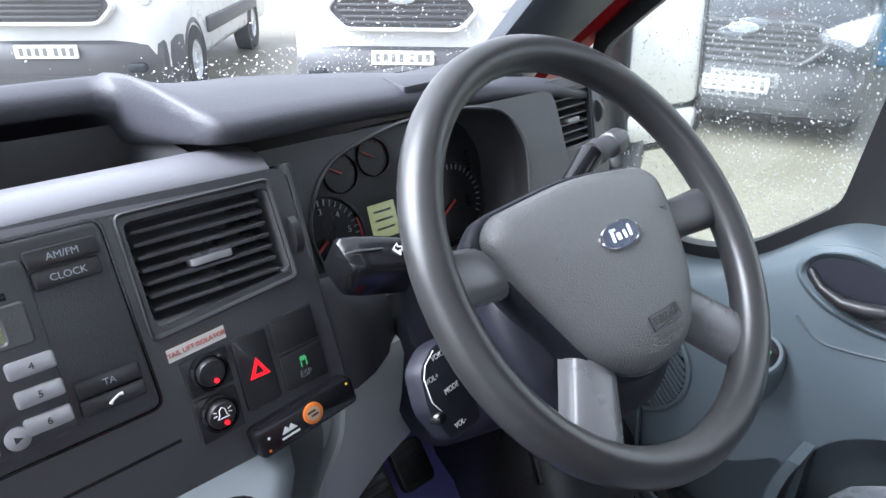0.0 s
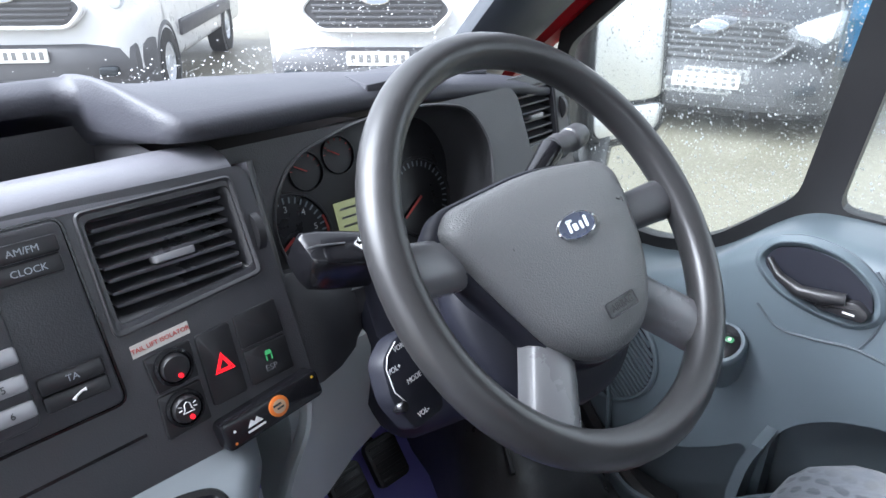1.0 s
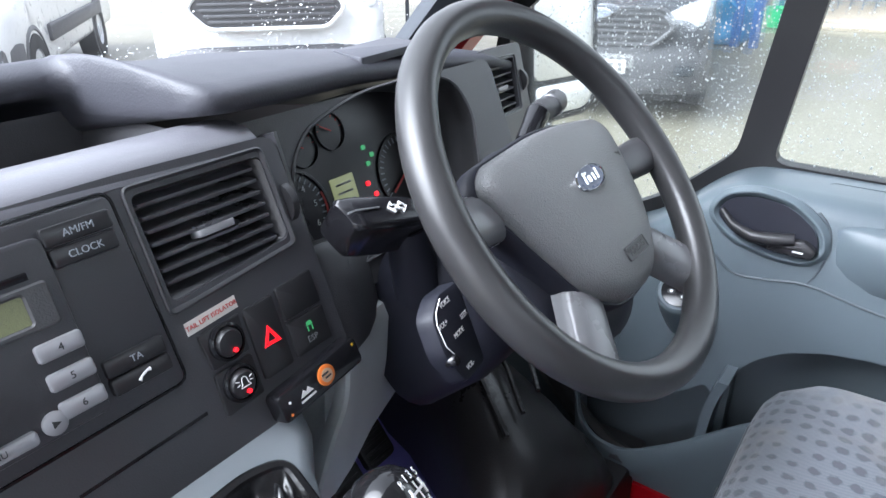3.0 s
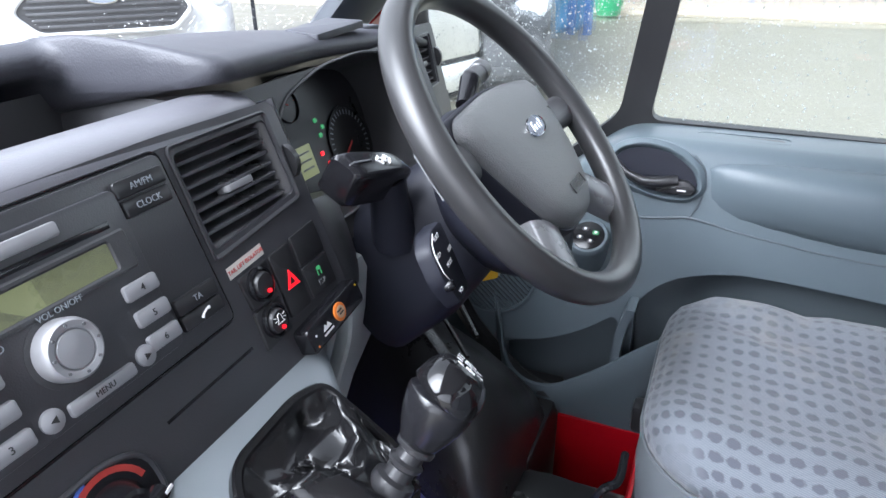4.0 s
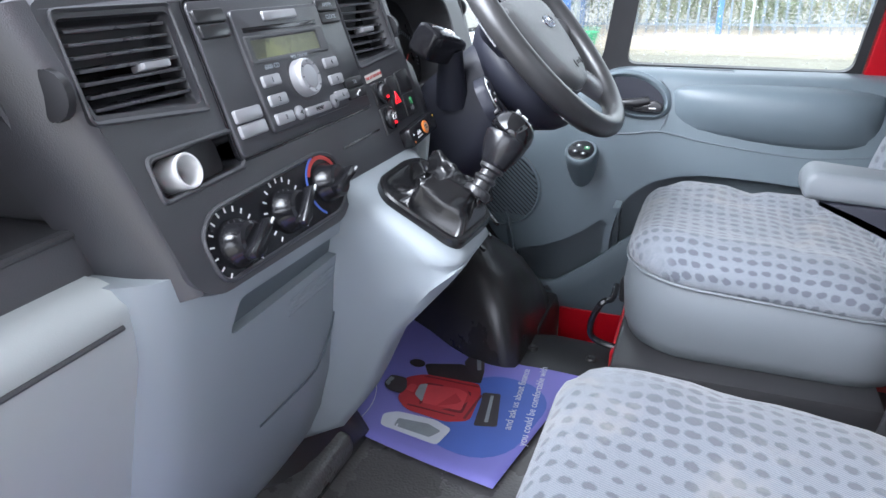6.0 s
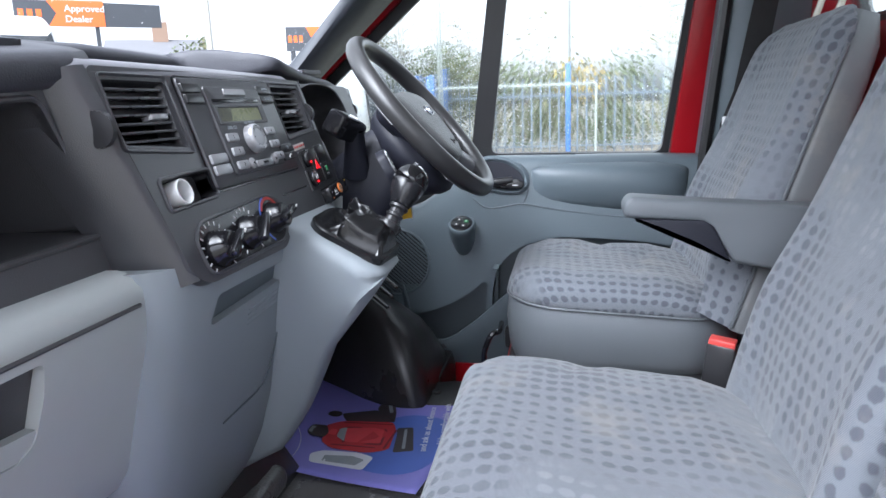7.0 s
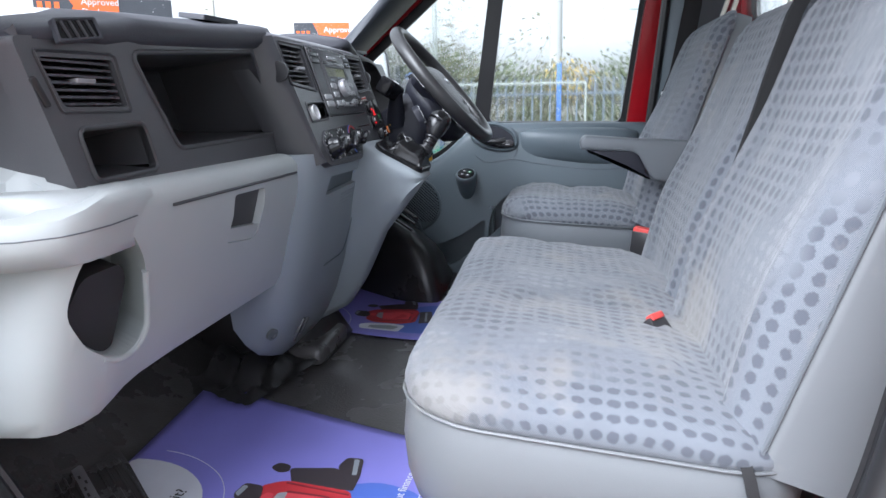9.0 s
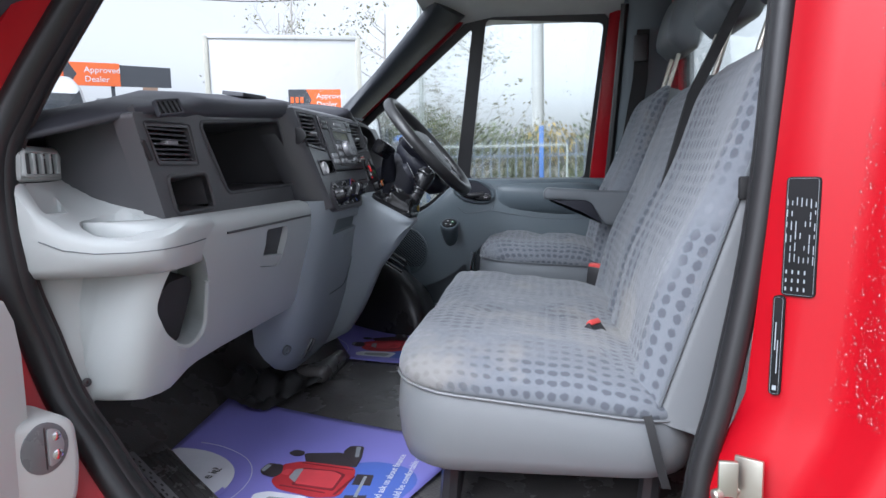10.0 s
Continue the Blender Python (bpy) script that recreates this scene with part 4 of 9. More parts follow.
def radio():
    t = thing("car_radio", MF @ Vector((-0.025, 0.085, 0)), "charcoal built-in car radio with silver buttons", "radio")
    bm = B()
    body = rounded([(-0.143, 0.020), (0.096, 0.024), (0.092, 0.150), (-0.140, 0.150)], 0.006)
    slab(bm, body, MF, -0.004, 0.004, 0.0015)
    part("body", bm, STACK, t)
    bm = B()
    bezel(bm, inset(body, -0.003), inset(body, -0.0008), MF, -0.002, 0.0016, -0.001, 0.0004)
    part("gap", bm, GLOSSBLK, t)
    # raised middle with slot and display
    bm = B()
    slab(bm, rounded([(-0.095, 0.030), (0.047, 0.032), (0.047, 0.140), (-0.095, 0.140)], 0.006), MF, 0.003, 0.0075, 0.002)
    mid = part("middle_panel", bm, STACK, t)
    bm = B()
    box(bm, (-0.027, 0.1215, 0.0076), (0.120, 0.0045, 0.001), MF, 0.0004)
    part("disc_slot", bm, GLOSSBLK, mid)
    bm = B()
    slab(bm, rrect(0.055, 0.0085, 0.002, 3, -0.025, 0.132), MF, 0.0072, 0.0098, 0.0012)
    part("eject_button", bm, SILVERB, mid)
    bm = B()
    bezel(bm, rrect(0.132, 0.026, 0.003, 3, -0.025, 0.104), rrect(0.108, 0.0165, 0.0015, 3, -0.028, 0.104), MF, 0.006, 0.0088, 0.0065)
    part("display_frame", bm, BLACK, mid)
    bm = B()
    box(bm, (-0.028, 0.104, 0.0070), (0.108, 0.0165, 0.001), MF)
    part("display", bm, LCD, mid, "olive display, unlit, brightened by a faint added glow")
    bm = B()
    mk = MF @ Matrix.Translation((-0.0265, 0.0705, 0.0073))
    lathe(bm, [(0.0180, 0), (0.0180, 0.008), (0.0172, 0.0112), (0.0158, 0.0127), (0.0122, 0.0122), (0.0113, 0.0112), (0.0106, 0.0122), (0.0, 0.0132)], mk, 36)
    kn = part("volume_knob", bm, SILVERB, t, "silver volume knob")
    for i in range(8):
        bm = B()
        a = 2 * math.pi * i / 8
        lathe(bm, [(0.0009, 0.0125), (0.0009, 0.0135)], mk @ Matrix.Translation((0.0140 * math.cos(a), 0.0140 * math.sin(a), 0)), 8)
        part("dimple", bm, SPOKEM, kn)
    bm = B()
    lathe(bm, [(0.0215, 0), (0.0215, 0.0006)], mk, 32)
    part("knob_ring", bm, BLACK, t)

    def key(cx, cy, w, h, s="", mt=SILVERB, ink=SPOKEM, z=0.0075, size=0.0062, rnd=0.0022):
        b = B()
        slab(b, rrect(w, h, rnd, 3, cx, cy), MF, 0.003, z + 0.003, 0.0014)
        k = part("button", b, mt, t)
        if s:
            text("lettering", s, size, MF @ Matrix.Translation((cx, cy, z + 0.0033)), ink, k)
        return k
    for s, v in (("4", 0.079), ("5", 0.0615), ("6", 0.0445)):
        key(0.0335, v, 0.026, 0.0105, s, ink=BLACKINK)
    for s, v in (("1", 0.0755), ("2", 0.058), ("3", 0.041)):
        key(-0.0745, v, 0.027, 0.0105, s, ink=BLACKINK)
    key(0.0675, 0.137, 0.041, 0.0115, "AM/FM", SWITCH, PGREY, 0.0045)
    key(0.0675, 0.1245, 0.039, 0.0115, "CLOCK", SWITCH, PGREY, 0.0045)
    key(0.0705, 0.0535, 0.039, 0.0115, "TA", SWITCH, PGREY, 0.0045)
    ph = key(0.0705, 0.0415, 0.039, 0.0110, "", SWITCH, WHITEINK, 0.0045)
    bm = B()
    mk = MF @ Matrix.Translation((0.071, 0.0415, 0.0077))
    tube(bm, [mk @ Vector(p) for p in ((-0.004, -0.0025, 0), (-0.002, -0.0005, 0), (0.002, 0.0015, 0), (0.0045, 0.0015, 0))], [0.0013, 0.0008, 0.0008, 0.0013], 6)
    part("phone_sign", bm, WHITEINK, ph)
    key(-0.120, 0.137, 0.038, 0.0115, "", SWITCH, WHITEINK, 0.0045)
    key(-0.120, 0.1245, 0.036, 0.0115, "", SWITCH, WHITEINK, 0.0045)
    key(-0.119, 0.0535, 0.036, 0.0115, "", SILVERB, WHITEINK, 0.0045)
    key(-0.119, 0.0405, 0.036, 0.0115, "", SILVERB, WHITEINK, 0.0045)
    for u in (-0.050, 0.016):
        b = B()
        lathe(b, [(0.0068, 0.003), (0.0068, 0.0095), (0.005, 0.0108)], MF @ Matrix.Translation((u, 0.041, 0)), 20)
        k = part("button", b, SILVERB, t)
        bm = B()
        s = 1 if u > 0 else -1
        slab(bm, [(-0.002 * s, -0.0022), (0.0025 * s, 0), (-0.002 * s, 0.0022)], MF @ Matrix.Translation((u, 0.041, 0.0108)), 0, 0.0003)
        part("arrow", bm, BLACKINK, k)
    key(-0.017, 0.039, 0.046, 0.0085, "MENU", ink=BLACKINK, size=0.005)
    text("lettering", "VOL ON/OFF", 0.0050, MF @ Matrix.Translation((-0.018, 0.0975 - 0.0045, 0.0093)) @ Matrix.Translation((0, -0.0015, 0)), PGREY, mid)
    text("lettering", "6000 CD", 0.0062, MF @ Matrix.Translation((-0.064, 0.0875, 0.0078)), PGREY, mid)


def passenger_panel():
    MP = basis((0, 0.447, 1.24), (1, 0, 0), (0, 0.06, 1))
    face = rounded([(-0.722, -0.076), (-0.214, -0.074), (-0.262, 0.098), (-0.772, 0.072)], 0.01)
    glove = rounded([(-0.524, -0.042), (-0.226, -0.036), (-0.278, 0.088), (-0.594, 0.066)], 0.012)
    ventL = rounded([(-0.719, 0.008), (-0.618, 0.008), (-0.633, 0.058), (-0.743, 0.055)], 0.006)
    binL = rounded([(-0.690, -0.066), (-0.582, -0.063), (-0.597, -0.013), (-0.704, -0.017)], 0.008)
    bm = wall_with_holes(face, [glove, ventL, binL], MP, -0.03, 0.0)
    pp = part("passenger_panel", bm, PASSM, DASH, "dark grey passenger facia", smooth=30)
    # rounded outer end running forward to the pillar
    bm = B()
    secs = []
    for k in range(9):
        f = k / 8
        a = radians(90 * f)
        xb, xt = -0.713 - 0.018 * math.sin(a), -0.764 - 0.006 * math.sin(a) + 0.034 * f
        xm = (xb + xt) / 2 - 0.003
        y = 0.447 + 0.155 * f ** 1.4
        zb, zt = 1.156 + 0.045 * f, 1.322 - 0.030 * f
        secs.append([Vector((xb, y - 0.004, zb)), Vector((xm, y, (zb + zt) / 2)), Vector((xt, y + 0.006, zt)), Vector((xt + 0.03, y + 0.03, zt)), Vector((xb + 0.03, y + 0.03, zb))])
    loft(bm, secs)
    part("facia_end", bm, PASSM, pp)
    # open glove bin
    for hole, nm, dep, lab in ((glove, "glove_bin", 0.16, "open black glove bin"), (binL, "small_bin", 0.09, "small open bin")):
        bm = B()
        bezel(bm, inset(hole, -0.006), hole, MP, -0.004, 0.003, -0.01, 0.002)
        g = part(nm, bm, BLACK, pp, lab)
        bm = B()
        q = inset(hole, 0.012)
        loft(bm, [[MP @ Vector((x, y, -0.008)) for x, y in hole], [MP @ Vector((x, y, -dep)) for x, y in q]], cap=False)
        bm.faces.new([v for v in bm.verts][len(q):])
        part("bin_lining", bm, BLACK, g)
    air_vent(MP, rounded([(-0.726, 0.001), (-0.612, 0.001), (-0.628, 0.065), (-0.751, 0.062)], 0.007), rounded([(-0.719, 0.009), (-0.620, 0.009), (-0.634, 0.058), (-0.742, 0.055)], 0.004), 7, -0.680, 0.034, pp)
    bm = B()
    slab(bm, rrect(0.007, 0.032, 0.003, 3), MP @ Matrix.Translation((-0.7495, 0.022, 0.0)) @ pose(0, 0, 0, 0, -25, 28), -0.004, 0.004, 0.002)
    part("thumbwheel", bm, SWITCH, pp, "ribbed black thumbwheel")
    # papers left in the small bin
    bm = B()
    box(bm, (-0.655, -0.045, -0.05), (0.03, 0.03, 0.02), MP @ pose(0, 0, 0, 0, 0, 8), 0.003)
    tagged(part("folded_card", bm, mat("brown_card", (0.22, 0.17, 0.11), 0.7)), "small brown folded card in the bin", "card")


def lower_panel():
    #  x, dy, dz of the front profile
    prof = [(0.52, 1.166), (0.43, 1.168), (0.412, 1.163), (0.404, 1.150), (0.404, 1.138), (0.408, 1.10), (0.420, 1.06), (0.436, 1.00), (0.448, 0.957), (0.458, 0.940), (0.49, 0.938), (0.53, 0.97), (0.56, 1.10)]
    bm = B()
    secs = []
    for x, dy, drop in ((-0.235, 0, 0), (-0.40, 0, 0), (-0.56, 0, 0), (-0.64, 0, 0.002), (-0.67, 0, 0.006), (-0.695, 0, 0.013), (-0.715, 0.001, 0.019), (-0.735, 0.005, 0.021), (-0.752, 0.012, 0.019), (-0.766, 0.022, 0.016), (-0.776, 0.036, 0.012), (-0.782, 0.056, 0.008), (-0.784, 0.09, 0.006)):
        secs.append([Vector((x - 0.10 * max(0.0, 1.08 - z) * (1 if x < -0.74 else 0), min(y + dy * (1 if y < 0.5 else 0.4), 0.58), z - (drop if z < 0.98 else 0))) for y, z in prof])
    loft(bm, secs)
    lp = part("lower_panel", bm, LGREY, DASH, "light grey lower dash panel", smooth=50)
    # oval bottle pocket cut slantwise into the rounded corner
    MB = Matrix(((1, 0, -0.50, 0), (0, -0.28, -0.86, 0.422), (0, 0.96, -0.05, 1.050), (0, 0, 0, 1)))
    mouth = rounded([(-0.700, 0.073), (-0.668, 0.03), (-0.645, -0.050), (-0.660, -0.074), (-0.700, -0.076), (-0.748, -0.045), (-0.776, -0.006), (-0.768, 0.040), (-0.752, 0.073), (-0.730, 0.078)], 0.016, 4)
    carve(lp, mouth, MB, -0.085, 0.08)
    # groove of the glovebox lid
    bm = B()
    tube(bm, [Vector((x, 0.4035, 1.137)) for x in (-0.62, -0.50, -0.35, -0.245)], 0.0022, 6)
    part("lid_groove", bm, BLACK, lp)
    # lid pull: a dark well with a light lip below it
    MLP = basis((-0.41, 0.4115, 1.093), (1, 0, 0), (0, -0.26, 1))
    rec = rounded([(-0.063, -0.033), (0.020, -0.043), (0.037, -0.032), (0.043, 0.034), (-0.055, 0.035)], 0.007, 3)
    carve(lp, rec, MLP, -0.013, 0.03)
    bm = B()
    slab(bm, inset(rec, 0.0005), MLP, -0.0145, -0.011)
    pr = part("lid_pull", bm, BLACK, lp, "dark glovebox pull well")
    bm = B()
    lip0 = [(-0.061, -0.012), (0.040, -0.022), (0.036, -0.031), (0.020, -0.042), (-0.062, -0.032)]
    loft(bm, [[MLP @ Vector((x, y, -0.001)) for x, y in lip0], [MLP @ Vector((x * 0.98, y * 0.95 - 0.003, -0.0115)) for x, y in lip0]])
    part("pull_lip", bm, LGREY, pr, "light grey finger lip")
    # cup ledge turning the corner to the door and rising to the end cap, one moulding
    stations = ((-0.600, 0.418, -0.600, 0.446, 1.1595, 1.161, 1.164), (-0.660, 0.405, -0.660, 0.446, 1.165, 1.167, 1.169), (-0.735, 0.401, -0.700, 0.447, 1.166, 1.166, 1.169), (-0.768, 0.404, -0.710, 0.451, 1.156, 1.159, 1.174), (-0.790, 0.413, -0.716, 0.462, 1.150, 1.156, 1.179), (-0.812, 0.440, -0.720, 0.485, 1.148, 1.155, 1.186), (-0.832, 0.477, -0.722, 0.515, 1.152, 1.158, 1.195), (-0.845, 0.510, -0.724, 0.545, 1.164, 1.169, 1.205), (-0.852, 0.537, -0.725, 0.570, 1.186, 1.192, 1.217), (-0.856, 0.560, -0.725, 0.592, 1.222, 1.222, 1.226))
    bm = B()
    secs = []
    for k in range(len(stations) - 1):
        for f in (0, 0.5):
            o = [p + (q - p) * f for p, q in zip(stations[k], stations[k + 1])]
            secs.append(o)
    secs.append(list(stations[-1]))
    rows = []
    for ox, oy, ix, iy, zr, zs, zi in secs:
        O, I = Vector((ox, oy, 0)), Vector((ix, iy, 0))
        d = (I - O).normalized()
        def at(q, z):
            return q + Vector((0, 0, z))
        zb = 1.098
        rows.append([at(O + d * 0.03, zb), at(O + d * 0.012, zb + 0.004), at(O + d * 0.004, zb + 0.016), at(O, zr - 0.028), at(O - d * 0.001, zr - 0.012), at(O + d * 0.003, zr - 0.003), at(O + d * 0.011, zr), at(O.lerp(I, 0.35), zs), at(O.lerp(I, 0.62), zs + 0.10 * (zi - zs)), at(O.lerp(I, 0.82), zs + 0.40 * (zi - zs)), at(I, zi), at(I + d * 0.02, zi), at(I + d * 0.02, zb)])
    loft(bm, rows)
    lg = part("cup_ledge", bm, LGREY, DASH, "light grey ledge with a cup well", smooth=50)
    carve(lg, ellipse(0.043, 0.041, 32, -0.774, 0.486), Matrix(), 1.106, 1.30)
    carve(lg, rounded([(-0.838, 0.535), (-0.800, 0.530), (-0.780, 0.560), (-0.835, 0.568)], 0.010, 3), Matrix(), 1.182, 1.30)
    for me_p in (lg.data,):
        me_p.shade_smooth()
        me_p.set_sharp_from_angle(angle=radians(45))
    bm = B()
    tube(bm, [Vector((x, y, z)) for x, y, z in ((-0.690, 0.4025, 1.136), (-0.735, 0.4005, 1.134), (-0.768, 0.4035, 1.133), (-0.790, 0.4125, 1.132), (-0.8125, 0.440, 1.131), (-0.8325, 0.477, 1.132), (-0.8455, 0.510, 1.138), (-0.8525, 0.537, 1.150))], 0.0008, 6)
    part("ledge_seam", bm, VINYLD, lg)
    # end cap with its side vent
    bm = B()
    cap_prof = [(-0.724, 0.592), (-0.790, 0.574), (-0.842, 0.562), (-0.856, 0.570), (-0.856, 0.68), (-0.72, 0.70)]
    secs = []
    for z, g in ((1.2235, 0.004), (1.227, 0.0), (1.256, -0.003), (1.266, 0.002), (1.270, 0.010)):
        secs.append([Vector((x, y + g, z)) for x, y in cap_prof])
    loft(bm, secs)
    ec = part("end_cap", bm, LGREY, DASH, "light grey dash end cap with vent")
    mv = basis((-0.793, 0.5725, 1.2465), (1, 0.26, 0), (0, 0.02, 1))
    bm = B()
    bezel(bm, rrect(0.098, 0.034, 0.006), rrect(0.090, 0.026, 0.004), mv, -0.003, 0.004, 0.001)
    v = part("side_vent", bm, LGREY, ec)
    bm = B()
    box(bm, (0, 0, 0.0015), (0.090, 0.026, 0.001), mv)
    part("vent_well", bm, BLACK, v)
    for i in range(4):
        bm = B()
        box(bm, (0, 0, 0), (0.004, 0.026, 0.010), mv @ Matrix.Translation((-0.031 + i * 0.0215, 0, 0.0035)) @ pose(0, 0, 0, 0, -20, 0), 0.0006)
        part("fin", bm, LGREY, v)
    # lower side panel below the ledge, with the open bottle pocket
    bm = B()
    secs = []
    for z, y0, yo in ((1.115, 0.492, 0.555), (1.10, 0.500, 0.565), (1.06, 0.506, 0.57), (1.02, 0.508, 0.565), (0.98, 0.508, 0.555), (0.945, 0.510, 0.545), (0.925, 0.512, 0.535)):
        secs.append([Vector((-0.68, y0, z)), Vector((-0.73, y0 + 0.004, z)), Vector((-0.775, y0 + 0.016, z)), Vector((-0.812, yo - 0.012, z)), Vector((-0.826, yo + 0.04, z)), Vector((-0.68, yo + 0.05, z))])
    loft(bm, secs)
    sp = part("side_panel", bm, LGREY, DASH, "light grey kick panel")
    bm = B()
    lathe(bm, [(0.006, 0), (0.006, 0.002), (0.003, 0.003), (0.002, 0.0005)], basis((-0.802, 0.527, 0.955), (1, -0.5, 0), (0, 0, 1)), 14)
    part("screw", bm, BLACK, sp)
    # block coloured black for the shade deep in the bottle pocket, and its rolled lip
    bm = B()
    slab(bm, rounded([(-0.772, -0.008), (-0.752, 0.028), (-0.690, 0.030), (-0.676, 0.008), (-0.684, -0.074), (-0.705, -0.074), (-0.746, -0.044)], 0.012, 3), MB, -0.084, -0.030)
    bp = part("bottle_pocket_shade", bm, DARKROOM, lp, "black block standing for the shade inside the oval bottle pocket")
    bm = B()
    tube(bm, spline([MB @ Vector((x, y, 0.001 + w)) for x, y, w in ((-0.665, 0.02, -0.004), (-0.650, -0.03, -0.003), (-0.646, -0.055, -0.002), (-0.660, -0.074, -0.002), (-0.690, -0.078, 0.0), (-0.720, -0.068, -0.004))], 5), 0.0042, 8)
    part("pocket_lip", bm, LGREY, bp, "rolled light grey lip")


def console():
    # centre column from the facia to the floor
    prof = [(1.165, 0.372), (1.14, 0.372), (1.08, 0.386), (1.00, 0.404), (0.92, 0.426), (0.85, 0.452), (0.80, 0.476), (0.772, 0.494), (0.768, 0.515), (0.87, 0.535), (1.165, 0.55)]
    bm = B()
    secs = []
    for x, dy, zs in ((-0.246, 0.060, 0.120), (-0.240, 0.036, 0.085), (-0.226, 0.016, 0.050), (-0.200, 0.004, 0.022), (-0.150, 0.0, 0.002), (-0.10, 0.0, 0.0), (0.02, 0.0, 0.0), (0.115, 0.002, 0.004), (0.155, 0.010, 0.012), (0.178, 0.026, 0.025), (0.190, 0.05, 0.04)):
        ring = []
        for z, y in prof:
            k = max(0.0, min(1.0, (z - 0.78) / 0.14))
            xx = x if x < 0 else x * (0.86 + 0.16 * k)
            ring.append(Vector((xx, min(y + dy, 0.545), z + (zs if z < 0.81 else zs * 0.4 if z < 0.88 else 0))))
        secs.append(ring)
    loft(bm, secs)
    cc = part("centre_column", bm, CONSOLE, DASH, "grey centre column", smooth=50)
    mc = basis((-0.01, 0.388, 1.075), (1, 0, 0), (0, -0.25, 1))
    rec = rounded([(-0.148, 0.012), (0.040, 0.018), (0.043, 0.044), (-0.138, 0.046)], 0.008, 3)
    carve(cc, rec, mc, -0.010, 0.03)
    # darker plate on the recess floor: the recess's shade held in its colour
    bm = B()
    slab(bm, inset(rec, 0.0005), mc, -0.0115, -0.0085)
    part("recess", bm, DOORDARK, cc, "switch recess, its shade put into a darker floor plate")
    for i in range(4):
        bm = B()
        box(bm, (-0.012, 0.004 - i * 0.0065, 0.0004), (0.085, 0.0022, 0.003), mc @ pose(0, 0, 0, 0, 0, 2), 0.0006)
        part("rib", bm, CONSOLE, cc)
    bm = B()
    tube(bm, [(0.040, 0.3842, 1.085), (0.037, 0.3955, 1.035), (0.034, 0.4045, 0.994), (0.024, 0.4105, 0.966), (0.010, 0.4145, 0.949), (-0.010, 0.4170, 0.943), (-0.094, 0.4200, 0.940)], 0.0013, 6)
    part("panel_seam", bm, DOORDARK, cc)
    ml = basis((-0.118, 0.4640, 0.818), (1, 0, 0), (0, -0.46, 1))
    for x, y, w, h in ((-0.012, -0.002, 0.012, 0.050), (0.016, 0.004, 0.007, 0.036)):
        bm = B()
        box(bm, (x, y, -0.003), (w, h, 0.008), ml @ pose(0, 0, 0, 0, 0, -14), 0.001)
        part("slot", bm, BLACK, cc, "black vent slot")
    bm = B()
    lathe(bm, [(0.012, -0.004), (0.012, 0.001), (0.0075, 0.002), (0.006, -0.001), (0.0, -0.001)], basis((-0.218, 0.480, 0.838), (0.9, -0.4, 0), (0, -0.4, 1)), 18)
    part("screw", bm, VINYLD, cc)
    # gear lever console, jutting out to the seats
    bm = B()
    secs = []
    #    y, z top, z bottom, x left, x right
    for y, zt, zb, xl, xr, xb in ((0.50, 1.178, 0.770, 0.006, 0.225, 0.085), (0.44, 1.178, 0.800, 0.010, 0.225, 0.094), (0.420, 1.178, 0.828, 0.012, 0.222, 0.094), (0.400, 1.177, 0.858, 0.014, 0.219, 0.092), (0.383, 1.176, 0.890, 0.018, 0.216, 0.088), (0.362, 1.166, 0.932, 0.022, 0.208, 0.078), (0.338, 1.153, 0.975, 0.024, 0.186, 0.064), (0.30, 1.134, 1.020, 0.020, 0.166, 0.046), (0.275, 1.121, 1.050, 0.014, 0.152, 0.034), (0.258, 1.111, 1.070, 0.014, 0.140, 0.030), (0.247, 1.104, 1.084, 0.022, 0.130, 0.034), (0.242, 1.099, 1.092, 0.034, 0.118, 0.042)):
        zm = (zt + zb) / 2
        e1, e2, e3, e4 = [min(e, k * (zt - zb)) for e, k in ((0.006, 0.10), (0.02, 0.28), (0.015, 0.25), (0.012, 0.20))]
        secs.append([Vector((x, y, z)) for x, z in ((xl + 0.015, zt), (xl + 0.004, zt - e1), (xl, zt - e2), (xl * 0.9 + xb * 0.1, zm + 0.25 * (zt - zm)), (xl * 0.6 + xb * 0.4, zm - 0.25 * (zm - zb)), (xb - 0.012, zb + e3), (xb + 0.006, zb), (max(xb + 0.01, xr - 0.085), zb), (max(xb + 0.015, xr - 0.065), zb + e4), (xr - 0.022, zm), (xr, zt - e2), (xr - 0.004, zt - e1), (xr - 0.015, zt))])
    loft(bm, secs)
    gc = part("gear_console", bm, CONSOLE, DASH, "grey gear lever console", smooth=60)
    MG = basis((0.098, 0.297, 1.139), (1, 0, 0.02), (0, 0.89, 0.46))
    well = rounded([(-0.060, -0.044), (0.030, -0.046), (0.052, -0.026), (0.062, 0.046), (0.036, 0.055), (-0.030, 0.053), (-0.051, 0.034)], 0.018, 4)
    carve(gc, well, MG, -0.050, 0.05)
    # knee panel under the column
    bm = B()
    secs = []
    for x, y0, zt, zb in ((0.255, 0.396, 1.150, 0.985), (0.272, 0.392, 1.166, 0.992), (0.30, 0.394, 1.178, 1.004), (0.34, 0.402, 1.180, 1.022), (0.40, 0.412, 1.176, 1.036), (0.60, 0.43, 1.19, 1.04), (0.80, 0.47, 1.19, 1.04)):
        secs.append([Vector((x, y, z)) for y, z in ((y0 + 0.03, zt + 0.004), (y0 + 0.006, zt), (y0, zt - 0.012), (y0 + 0.006, zt * 0.6 + zb * 0.4), (y0 + 0.022, zb + 0.012), (y0 + 0.034, zb), (y0 + 0.07, zb + 0.01), (y0 + 0.09, zt))])
